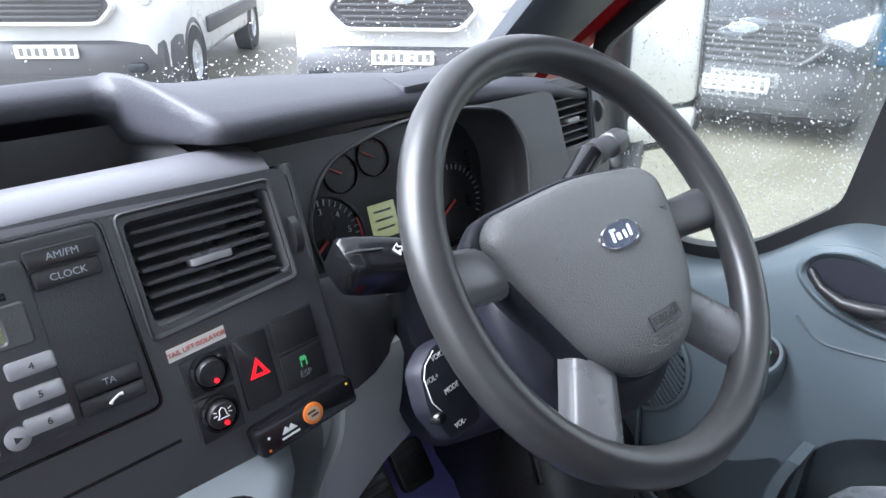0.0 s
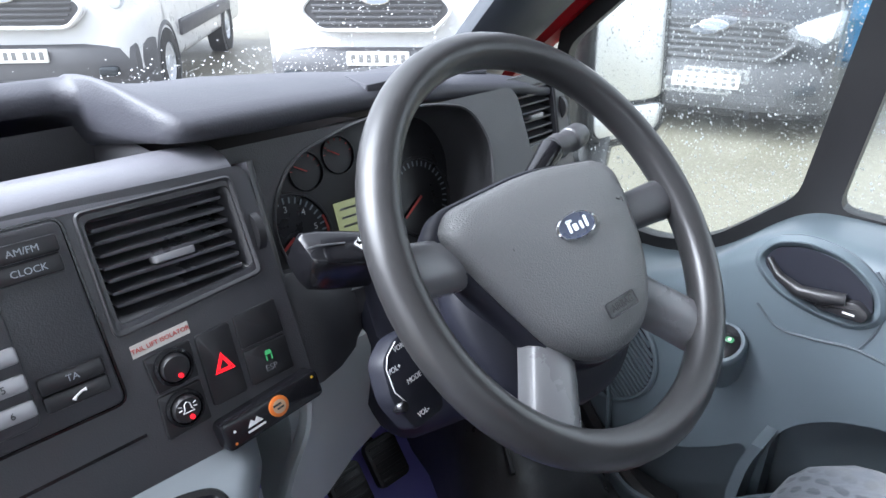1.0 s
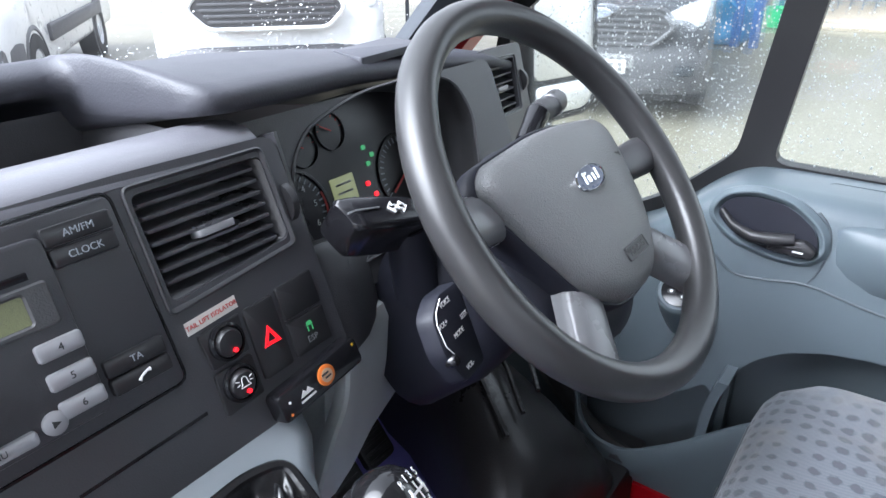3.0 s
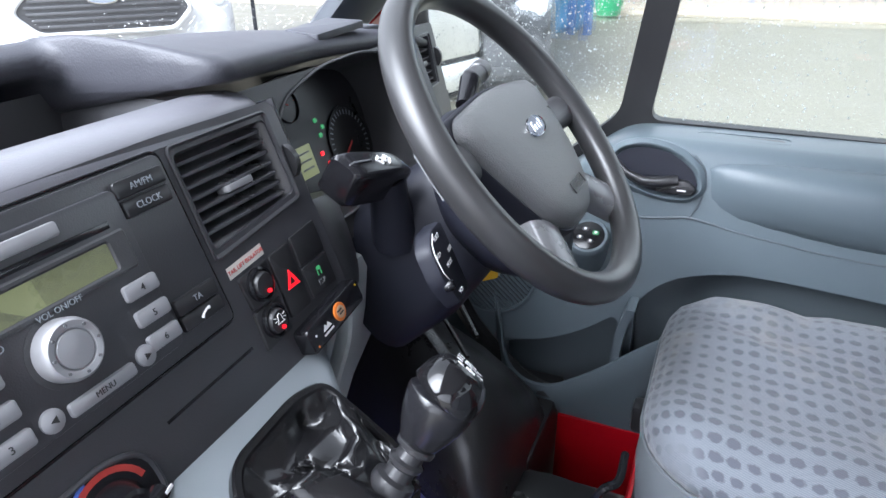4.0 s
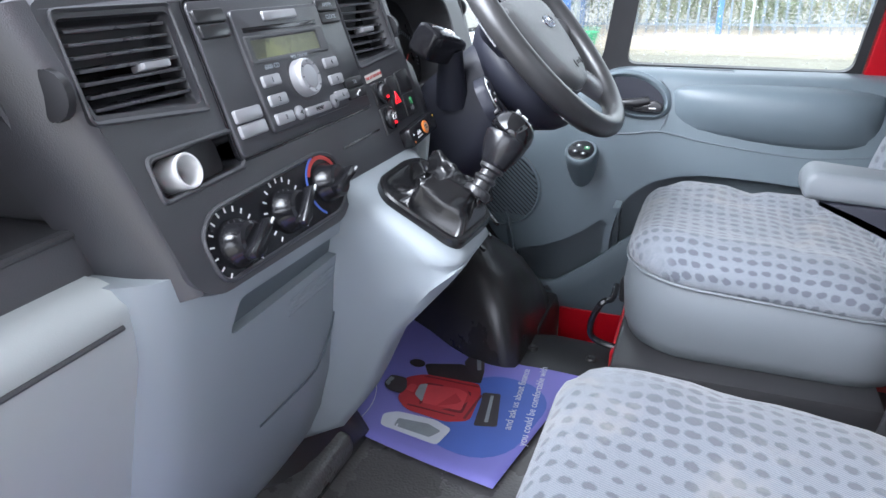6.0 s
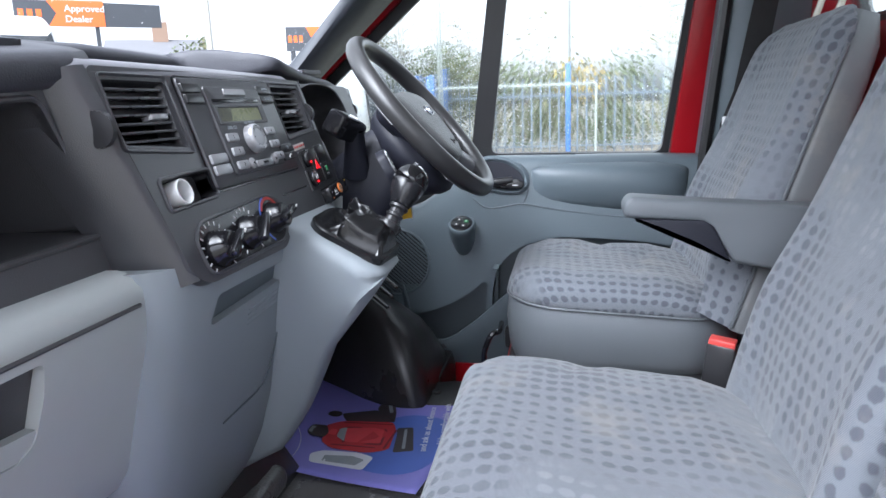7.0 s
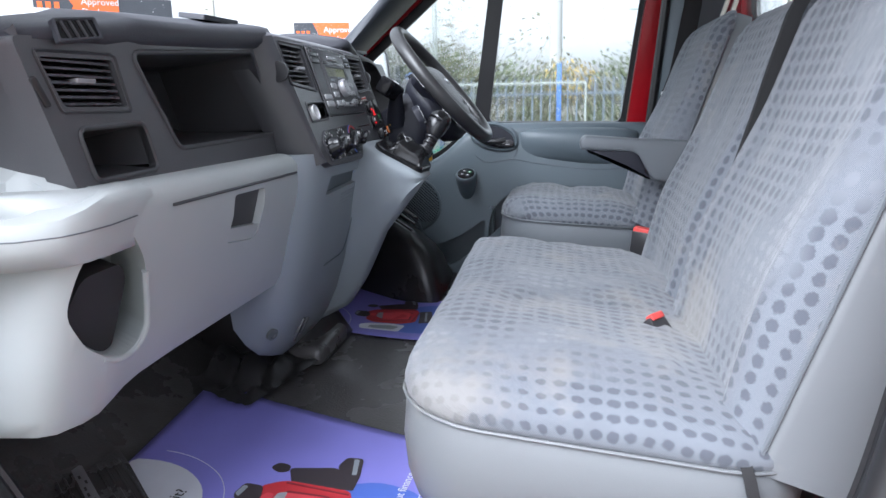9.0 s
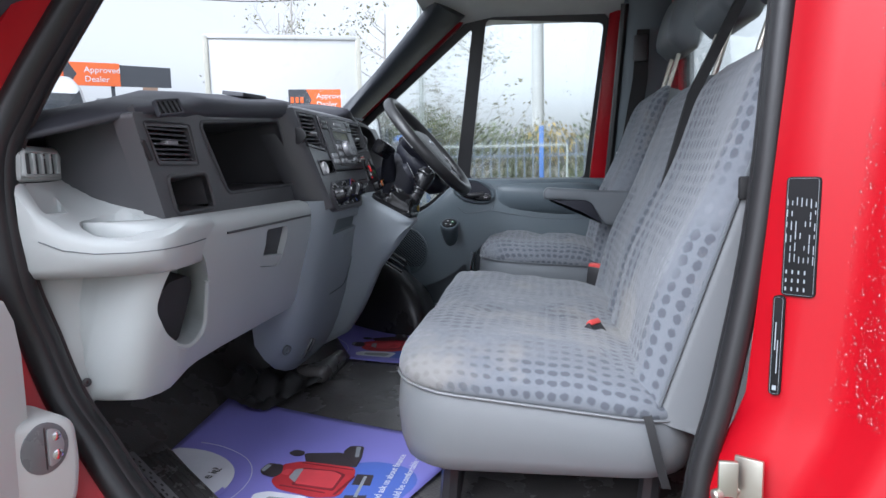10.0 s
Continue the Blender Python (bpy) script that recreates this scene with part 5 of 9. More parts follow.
    loft(bm, secs)
    part("knee_panel", bm, LGREY, DASH, "blue-grey knee panel", smooth=50)
    # black return of the facia between the switches and the column
    bm = B()
    secs = []
    for u, dz, v0, v1 in ((0.224, -0.002, -0.034, 0.066), (0.245, -0.004, -0.036, 0.064), (0.270, -0.012, -0.034, 0.060), (0.295, -0.026, -0.030, 0.056), (0.330, -0.050, -0.026, 0.052)):
        secs.append([MF @ Vector((u, v, dz + w)) for v, w in ((v0, -0.02), (v0 + 0.004, -0.002), (v0 + 0.012, 0.0), ((v0 + v1) / 2, 0.002), (v1 - 0.008, 0.0), (v1, -0.004), (v1, -0.03))])
    loft(bm, secs)
    part("facia_return", bm, BLACK, DASH, "black facia return beside the column")
    # loose edge strip beside the tracker box
    bm = B()
    tube(bm, spline([(0.262, 0.378, 1.172), (0.258, 0.380, 1.140), (0.246, 0.388, 1.10), (0.238, 0.40, 1.05)], 5), [0.008] * 16, 8, flat=0.5)
    part("edge_strip", bm, LGREY, DASH)
    # foot of the console: black rubber boot and duct
    bm = B()
    box(bm, (0.075, 0.505, 0.716), (0.19, 0.085, 0.045), pose(0, 0, 0, 0, 0, 0), 0.018, 3)
    part("column_foot", bm, MATBLK, DASH)
    rng = random.Random(23)
    bm = B()
    rows = []
    for i in range(15):
        row = []
        for j in range(19):
            u, v = i / 14, j / 18
            x = -0.25 + 0.24 * v + rng.uniform(-0.004, 0.004)
            y = 0.52 + 0.12 * u - 0.05 * v
            fold = 0.016 * math.sin(9 * v + 4 * u) + 0.011 * math.sin(17 * u - 7 * v) + rng.uniform(-0.004, 0.004)
            row.append(Vector((x, y, FLOOR + 0.022 + 0.05 * u * u + fold * min(1, 4 * u, 4 * v, 4 - 4 * v))))
        rows.append(row)
    loft(bm, rows, closed=False)
    fm = part("floor_mat", bm, ARCHM, smooth=50)
    tagged(fm, "crumpled black rubber mat at the foot of the column", "mat")


dash_top()
centre_panel()
radio()
passenger_panel()
lower_panel()
console()


def instruments():
    t = thing("instrument_cluster", (0.43, 0.5, 1.28), "dark instrument cluster under a cowl", "instruments")
    MI = basis((0.43, 0.455, 1.30), (1, 0, 0), (0, 0.33, 1))
    out = rounded([(-0.195, -0.11), (0.215, -0.11), (0.20, 0.062), (-0.185, 0.062)], 0.02, 5)
    o2 = rounded([(-0.120, -0.085), (0.120, -0.085), (0.140, 0.01), (0.118, 0.050), (0.06, 0.062), (-0.03, 0.060), (-0.11, 0.040), (-0.142, -0.01)], 0.03, 5)
    bm = wall_with_holes(out, [o2], MI, -0.02, 0.0)
    part("surround", bm, BLACK, t, smooth=30)
    bm = B()
    bezel(bm, inset(o2, -0.003), o2, MI, -0.004, 0.003, -0.075, 0.0015)
    part("hood", bm, BLACK, t)
    bm = B()
    slab(bm, inset(o2, -0.004), MI, -0.078, -0.072)
    part("dial_face", bm, GAUGE, t)
    def gauge(u, v, r, a0, a1, n, lab, needle):
        mk = MI @ Matrix.Translation((u, v, -0.072))
        b = B()
        bezel(b, ellipse(r, r, 28), ellipse(r * 0.93, r * 0.93, 28), mk, 0, 0.003, 0, 0.0005)
        g = part("gauge", b, GAUGE, t, lab)
        for i in range(n):
            a = a0 + (a1 - a0) * i / (n - 1)
            b = B()
            box(b, (r * 0.82, 0, 0.0006), (r * 0.13, r * 0.035, 0.0006), mk @ pose(0, 0, 0, 0, 0, a))
            part("tick", b, PGREY if r > 0.03 else REDINK, g)
        b = B()
        box(b, (r * 0.36, 0, 0.003), (r * 0.75, r * 0.06, 0.001), mk @ pose(0, 0, 0, 0, 0, needle))
        part("needle", b, mat("red_needle", (0.6, 0.06, 0.05), 0.4, bump=0), g)
        return g, mk
    g, mk = gauge(-0.085, -0.035, 0.046, 210, -30, 25, "rev counter", 212)
    for k, s in enumerate("0123456"):
        a = radians(210 - 40 * k)
        text("numeral", s, 0.009, mk @ Matrix.Translation((0.029 * math.cos(a), 0.029 * math.sin(a), 0.001)), WHITEINK, g)
    bm = B()
    o = [(0.043 * math.cos(radians(a)), 0.043 * math.sin(radians(a))) for a in range(20, -31, -5)]
    q = [(0.040 * math.cos(radians(a)), 0.040 * math.sin(radians(a))) for a in range(20, -31, -5)]
    slab(bm, o + q[::-1], mk, 0.001, 0.0018)
    part("red_arc", bm, REDINK, g)
    g, mk = gauge(0.085, -0.035, 0.046, 210, -30, 25, "speedometer", 212)
    gauge(-0.052, 0.025, 0.020, 170, 10, 7, "small fuel gauge", 150)
    gauge(-0.010, 0.033, 0.020, 170, 10, 7, "small temperature gauge", 150)
    bm = B()
    box(bm, (-0.014, -0.032, -0.071), (0.034, 0.036, 0.002), MI, 0.001)
    d = part("display", bm, LCD, t, "olive trip display")
    for k in range(3):
        bm = B()
        box(bm, (-0.014, -0.022 - 0.009 * k, -0.0698), (0.022, 0.0022, 0.0004), MI)
        part("digits_bar", bm, SPOKEM, d)
    for u, v, mm in ((0.030, 0.006, GREENGLOW), (0.040, -0.004, GREENGLOW), (0.031, -0.012, GREENGLOW), (0.022, -0.032, REDGLOW), (0.030, -0.046, REDGLOW)):
        bm = B()
        slab(bm, rrect(0.006, 0.005, 0.0015, 2, u, v), MI, -0.072, -0.0708)
        part("warning_lamp", bm, mm, t)
    # right hand outer vent beside the cluster
    MV = basis((0.695, 0.492, 1.305), (1, 0.10, -0.02), (0, 0.22, 1))
    bm = wall_with_holes(rounded([(-0.066, -0.085), (0.085, -0.085), (0.072, 0.056), (-0.058, 0.056)], 0.01), [rrect(0.084, 0.066, 0.004, 3, 0.005, 0.006)], MV, -0.02, 0.0)
    part("vent_surround", bm, STACK, DASH, smooth=30)
    air_vent(MV, rrect(0.094, 0.076, 0.007, 4, 0.005, 0.006), rrect(0.080, 0.062, 0.003, 4, 0.005, 0.006), 6, 0.005, 0.004, DASH)
    thumbwheel(MV, 0.066, 0.006, DASH)
    bm = B()
    tube(bm, [MV @ Vector((-0.060, v, 0.0006)) for v in (-0.08, 0.0, 0.052)], 0.001, 6)
    part("groove", bm, BLACK, DASH)


instruments()


def screen_rain():
    """Rain beads on the outside of the windscreen, thickest on the unwiped strips."""
    rng = random.Random(17)
    bm = B()
    base = [(math.cos(math.pi * k / 3), math.sin(math.pi * k / 3)) for k in range(6)]
    ni, nj = len(SCREEN_ROWS) - 1, len(SCREEN_ROWS[0]) - 1
    made = 0
    while made < 4200:
        u, f = rng.uniform(0.44, 0.985), rng.random() ** 1.9 * 0.7
        x = u * 2 - 1
        wiped = f > 0.10 + 0.25 * abs(x - 0.15) and x < 0.62
        if rng.random() > (0.06 if wiped else 0.9):
            continue
        made += 1
        i, j = min(ni - 1, int(f * ni)), min(nj - 1, int(u * nj))
        a, b = f * ni - i, u * nj - j
        r0, r1 = SCREEN_ROWS[i], SCREEN_ROWS[i + 1]
        p = r0[j].lerp(r0[j + 1], b).lerp(r1[j].lerp(r1[j + 1], b), a)
        ex = (r0[j + 1] - r0[j]).normalized()
        ey = (r1[j] - r0[j]).normalized()
        n = ex.cross(ey)
        if n.y < 0:
            n = -n
        r = 0.0005 + 0.0010 * rng.random() ** 3
        p = p + n * 0.0015
        lo = [bm.verts.new(p + ex * r * c + ey * r * 1.2 * s) for c, s in base]
        hi = [bm.verts.new(p + (ex * c + ey * s) * r * 0.65 + n * r * 0.55) for c, s in base]
        tp = bm.verts.new(p + n * r * 0.7)
        for k in range(6):
            q = (k + 1) % 6
            bm.faces.new((lo[k], lo[q], hi[q], hi[k]))
            bm.faces.new((hi[k], hi[q], tp))
        bm.faces.new(lo[::-1])
    dr = part("rain_drops", bm, DROP, None, smooth=180)
    dr.visible_shadow = False
    tagged(dr, "rain beads on the lower windscreen", "rain drops", kind="stuff")


screen_rain()


# ---------------------------------------------------------------- steering wheel and column
WT = radians(40.2)
WC = Vector((0.4522, 0.2692, 1.2936))
MW = basis(WC, (1, 0, 0), (0, math.sin(WT), math.cos(WT)))


def steering_wheel():
    t = thing("steering_wheel", WC, "worn dark grey four-spoke steering wheel", "steering wheel")
    bm = B()
    R, r = 0.1727, 0.0155
    secs = []
    n = 72
    for i in range(n + 1):
        a = 2 * math.pi * i / n
        c = Vector((R * math.cos(a), R * math.sin(a), 0))
        d = Vector((math.cos(a), math.sin(a), 0))
        secs.append([MW @ (c + d * (r * math.cos(b)) + Vector((0, 0, r * 1.08 * math.sin(b)))) for b in [2 * math.pi * j / 14 for j in range(14)]])
    loft(bm, secs, cap=False)
    bmesh.ops.remove_doubles(bm, verts=bm.verts, dist=1e-6)
    part("rim", bm, RIMM, t, "dark rubber rim, worn shiny")
    # airbag cover
    pad = rounded([(-0.100, 0.052), (-0.118, 0.036), (-0.098, -0.012), (-0.066, -0.078), (-0.030, -0.103), (0.022, -0.104), (0.055, -0.085), (0.083, -0.045), (0.098, 0.010), (0.100, 0.036), (0.085, 0.050), (0.0, 0.060)][::-1], 0.03, 4)
    bm = B()
    secs = []
    for f, z in ((0.012, -0.012), (0.0, -0.006), (0.02, 0.002), (0.06, 0.0075), (0.16, 0.011), (0.40, 0.0135), (0.75, 0.0148)):
        secs.append([MW @ Vector((x * (1 - f) - 0.004, (y + 0.02) * (1 - f) - 0.02, z)) for x, y in pad])
    loft(bm, secs)
    ac = part("airbag_cover", bm, PADM, t, "grained grey airbag cover", smooth=60)
    bm = B()
    loft(bm, [[MW @ Vector((x * k - 0.004, (y + 0.02) * k - 0.02, z)) for x, y in pad] for k, z in ((0.92, -0.045), (1.0, -0.036), (1.045, -0.022), (1.045, -0.010), (1.02, -0.0060), (0.97, -0.0060))])
    part("cover_skirt", bm, SHROUDM, ac, "black side of the cover", smooth=60)
    zt = 0.0148
    bm = B()
    mb = MW @ Matrix.Translation((-0.001, 0.001, zt))
    lathe(bm, [(0.026, 0), (0.026, 0.001), (0.0245, 0.002), (0.023, 0.0012)], mb @ Matrix.Diagonal((1, 0.44, 1, 1)), 36, cap=False)
    bd = part("badge", bm, CHROME, ac, "oval badge with chrome edge")
    bm = B()
    slab(bm, ellipse(0.0235, 0.0103, 32), mb, 0, 0.0012)
    part("badge_field", bm, mat("badge_blue", (0.03, 0.04, 0.09), 0.25, bump=0), bd)
    for x, y, w, h, rot in ((-0.011, 0.001, 0.004, 0.011, -8), (-0.004, -0.001, 0.006, 0.006, 0), (0.004, -0.001, 0.004, 0.007, 0), (0.011, 0.0005, 0.004, 0.010, -8), (-0.009, 0.005, 0.009, 0.002, 0)):
        bm = B()
        slab(bm, rrect(w, h, 0.0012, 2), mb @ Matrix.Translation((x, y, 0)) @ pose(0, 0, 0, 0, 0, rot), 0.001, 0.0018)
        part("badge_bar", bm, CHROME, bd)
    for sx in (-1, 1):
        mh = MW @ Matrix.Translation((sx * 0.075 - 0.004, 0.006, 0.0118)) @ pose(0, 0, 0, 0, sx * 10, 0)
        bm = B()
        tube(bm, [mh @ Vector(p) for p in ((-0.004, 0.002, 0), (0, 0, 0), (0.004, 0.002, 0), (0.004, -0.003, 0))], 0.0007, 5)
        part("horn_sign", bm, BLACKINK, ac)
    ml = MW @ Matrix.Translation((0.004, -0.071, 0.0143)) @ pose(0, 0, 0, 0, 0, 0)
    bm = B()
    bezel(bm, rrect(0.040, 0.013, 0.002, 2), rrect(0.038, 0.011, 0.0015, 2), ml, -0.001, 0.0006, 0, 0.0002)
    part("plaque", bm, SWITCH, ac)
    text("lettering", "AIRBAG", 0.0085, ml @ Matrix.Translation((0, 0, 0.0004)), BLACKINK, ac)
    # spokes
    for a0, r0, r1, w0, w1, mtl in ((172, 0.085, 0.176, 0.040, 0.044, SPOKEM), (-3, 0.085, 0.176, 0.036, 0.042, BLACK), (231, 0.075, 0.176, 0.046, 0.050, SPOKEM), (-49, 0.075, 0.176, 0.044, 0.050, SPOKEM)):
        ms = MW @ pose(0, 0, 0, 0, 0, a0)
        bm = B()
        secs = []
        for k in range(5):
            f = k / 4
            x = r0 + (r1 - r0) * f
            w = w0 + (w1 - w0) * f ** 2
            z = -0.016 + 0.012 * f
            secs.append([ms @ Vector((x, y * w, z + zz)) for y, zz in ((-0.5, -0.014), (-0.5, -0.006), (-0.485, -0.001), (-0.44, 0.003), (-0.34, 0.006), (-0.18, 0.0078), (0.0, 0.0084), (0.18, 0.0078), (0.34, 0.006), (0.44, 0.003), (0.485, -0.001), (0.5, -0.006), (0.5, -0.014))])
        loft(bm, secs)
        part("spoke", bm, mtl, t, smooth=60)
    bm = B()
    lathe(bm, [(0.080, -0.09), (0.096, -0.068), (0.101, -0.052), (0.097, -0.038), (0.080, -0.027), (0.0, -0.024)], MW @ Matrix.Translation((-0.006, -0.034, 0)), 40)
    part("hub", bm, SHROUDM, t, smooth=60)


def steering_column():
    t = thing("steering_column", WC + Vector((0, 0.12, -0.1)), "black steering column shroud with stalks", "steering column")
    bm = B()
    secs = []
    for z, w, h, dy in ((-0.045, 0.140, 0.105, -0.015), (-0.052, 0.158, 0.118, -0.018), (-0.10, 0.184, 0.136, -0.024), (-0.16, 0.200, 0.156, -0.031), (-0.24, 0.196, 0.160, -0.033)):
        secs.append([MW @ Vector((x - 0.002, y + dy, z)) for x, y in rrect(w, h, 0.045, 5)])
    loft(bm, secs)
    part("shroud", bm, SHROUDM, t, smooth=60)
    bm = B()
    secs = []
    for z, w, y0 in ((-0.04, 0.13, 0.010), (-0.09, 0.15, 0.014), (-0.16, 0.16, 0.016)):
        secs.append([MW @ Vector((x, y0 + 0.022 * math.sqrt(max(0, 1 - (2 * x / w) ** 2)), z)) for x in [w * (i / 10 - 0.5) for i in range(11)]] + [MW @ Vector((w / 2, y0 - 0.03, z)), MW @ Vector((-w / 2, y0 - 0.03, z))])
    loft(bm, secs)
    part("upper_cover", bm, SHROUDM, t)
    # indicator stalk
    bm = B()
    pts = [(0.356, 0.3655, 1.2715), (0.352, 0.366, 1.2725), (0.345, 0.367, 1.274), (0.332, 0.3685, 1.277), (0.305, 0.373, 1.283), (0.283, 0.377, 1.288), (0.272, 0.379, 1.2905), (0.2685, 0.3795, 1.2915)]
    secs = []
    for p, w, h in zip(pts, (0.022, 0.031, 0.037, 0.040, 0.042, 0.042, 0.040, 0.034), (0.018, 0.024, 0.029, 0.032, 0.034, 0.034, 0.032, 0.026)):
        secs.append([Vector(p) + Vector((0, y * -0.55, y * 0.83)) + Vector((0, z * -0.83, z * -0.55)) * 1.0 for z, y in rrect(h, w, 0.006, 3)])
    loft(bm, secs)
    st = part("indicator_stalk", bm, GLOSSBLK, t, "black indicator stalk with white arrows")
    ma = basis((0.316, 0.3595, 1.2985), (1, -0.157, -0.224), (0, 0.83, 0.55))
    for s in (-1, 1):
        bm = B()
        tri = [(s * 0.010, 0), (s * 0.0045, 0.0055), (s * 0.0045, 0.0022), (s * 0.001, 0.0022), (s * 0.001, -0.0022), (s * 0.0045, -0.0022), (s * 0.0045, -0.0055)]
        bezel(bm, tri, inset(tri, 0.0010), ma, -0.003, 0.0012, 0, 0.0001)
        part("arrow", bm, WHITEINK, st)
    bm = B()
    tube(bm, [ma @ Vector(p) for p in ((-0.052, -0.004, 0.0012), (-0.042, -0.001, 0.0008), (-0.018, 0.001, 0.0002))], 0.0009, 5)
    part("groove", bm, SPOKEM, st)
    bm = B()
    tube(bm, [(0.335, 0.365, 1.275), (0.345, 0.37, 1.24), (0.365, 0.375, 1.20)], [0.016, 0.02, 0.026], 10)
    part("stalk_root", bm, SHROUDM, t)
    # wiper stalk
    bm = B()
    tube(bm, [(0.528, 0.365, 1.298), (0.548, 0.368, 1.309), (0.567, 0.372, 1.319)], [0.010, 0.0115, 0.0130], 12)
    ws = part("wiper_stalk", bm, GLOSSBLK, t, "black wiper stalk with ribbed tip")
    bm = B()
    a0, a1, a2, a3, a4 = [Vector(q) for q in ((0.567, 0.372, 1.319), (0.581, 0.374, 1.319), (0.601, 0.376, 1.32), (0.621, 0.378, 1.322), (0.629, 0.378, 1.323))]
    tube(bm, [a0, a1, a1.lerp(a2, 0.1), a2, a2.lerp(a3, 0.1), a3, a4], [0.0120, 0.0135, 0.0118, 0.0118, 0.0135, 0.0135, 0.0095], 18)
    part("tip", bm, BLACK, ws)
    # audio pod
    mp = basis((0.290, 0.300, 1.214), (0.95, 0.15, -0.1), (-0.05, 0.45, 0.9)) @ Matrix.Scale(0.88, 4)
    bm = B()
    slab(bm, rounded([(-0.021, -0.012), (-0.004, -0.046), (0.040, -0.044), (0.046, 0.036), (0.004, 0.036), (-0.018, 0.022)], 0.009), mp, -0.006, 0.012, 0.006)
    ap = part("audio_pod", bm, SHROUDM, t, "black audio control pod with white lettering")
    for s, u, v in (("VOICE", 0.008, 0.026), ("VOL+", -0.007, 0.011), ("MODE", 0.012, -0.004), ("VOL-", 0.010, -0.034), ("SEEK", 0.030, 0.006)):
        text("lettering", s, 0.0066, mp @ Matrix.Translation((u, v, 0.0123)) @ pose(0, 0, 0, 0, 0, 3), WHITEINK, ap)
    bm = B()
    tube(bm, [mp @ Vector(p) for p in ((0.004, 0.0315, 0.0118), (-0.010, 0.0235, 0.0120), (-0.0155, 0.014, 0.0122), (-0.0145, -0.006, 0.0122), (-0.006, -0.018, 0.0122))], 0.00045, 5)
    part("line", bm, WHITEINK, ap)
    bm = B()
    lathe(bm, [(0.0055, 0), (0.0055, 0.008), (0.004, 0.010)], mp @ Matrix.Translation((-0.012, -0.020, 0.006)), 16)
    part("joystick", bm, GLOSSBLK, ap)
    # ignition key with a tag
    k = thing("ignition_key", (0.512, 0.33, 1.14), "ignition key with a yellow plastic tag", "key")
    bm = B()
    tube(bm, [(0.492, 0.345, 1.180), (0.495, 0.325, 1.15)], 0.010, 12)
    part("key_head", bm, BLACK, k)
    bm = B()
    mk = basis((0.499, 0.322, 1.114), (0.6, -0.8, 0.1), (0, 0, 1))
    slab(bm, rounded([(-0.011, -0.020), (0.011, -0.020), (0.011, 0.010), (0.004, 0.022), (-0.004, 0.022), (-0.011, 0.010)], 0.003, 2), mk, -0.0015, 0.0015, 0.0005)
    part("tag", bm, YELLOW, k, "yellow tag")
    bm = B()
    box(bm, (0.521, 0.318, 1.115), (0.003, 0.009, 0.050), None, 0.001)
    part("spare_key", bm, STEEL, k)
    bm = B()
    tube(bm, [(0.499 + 0.010 * math.cos(a), 0.323, 1.140 + 0.010 * math.sin(a)) for a in [2 * math.pi * i / 16 for i in range(16)]], 0.001, 6, closed=True)
    part("ring", bm, CHROME, k)


steering_wheel()
steering_column()


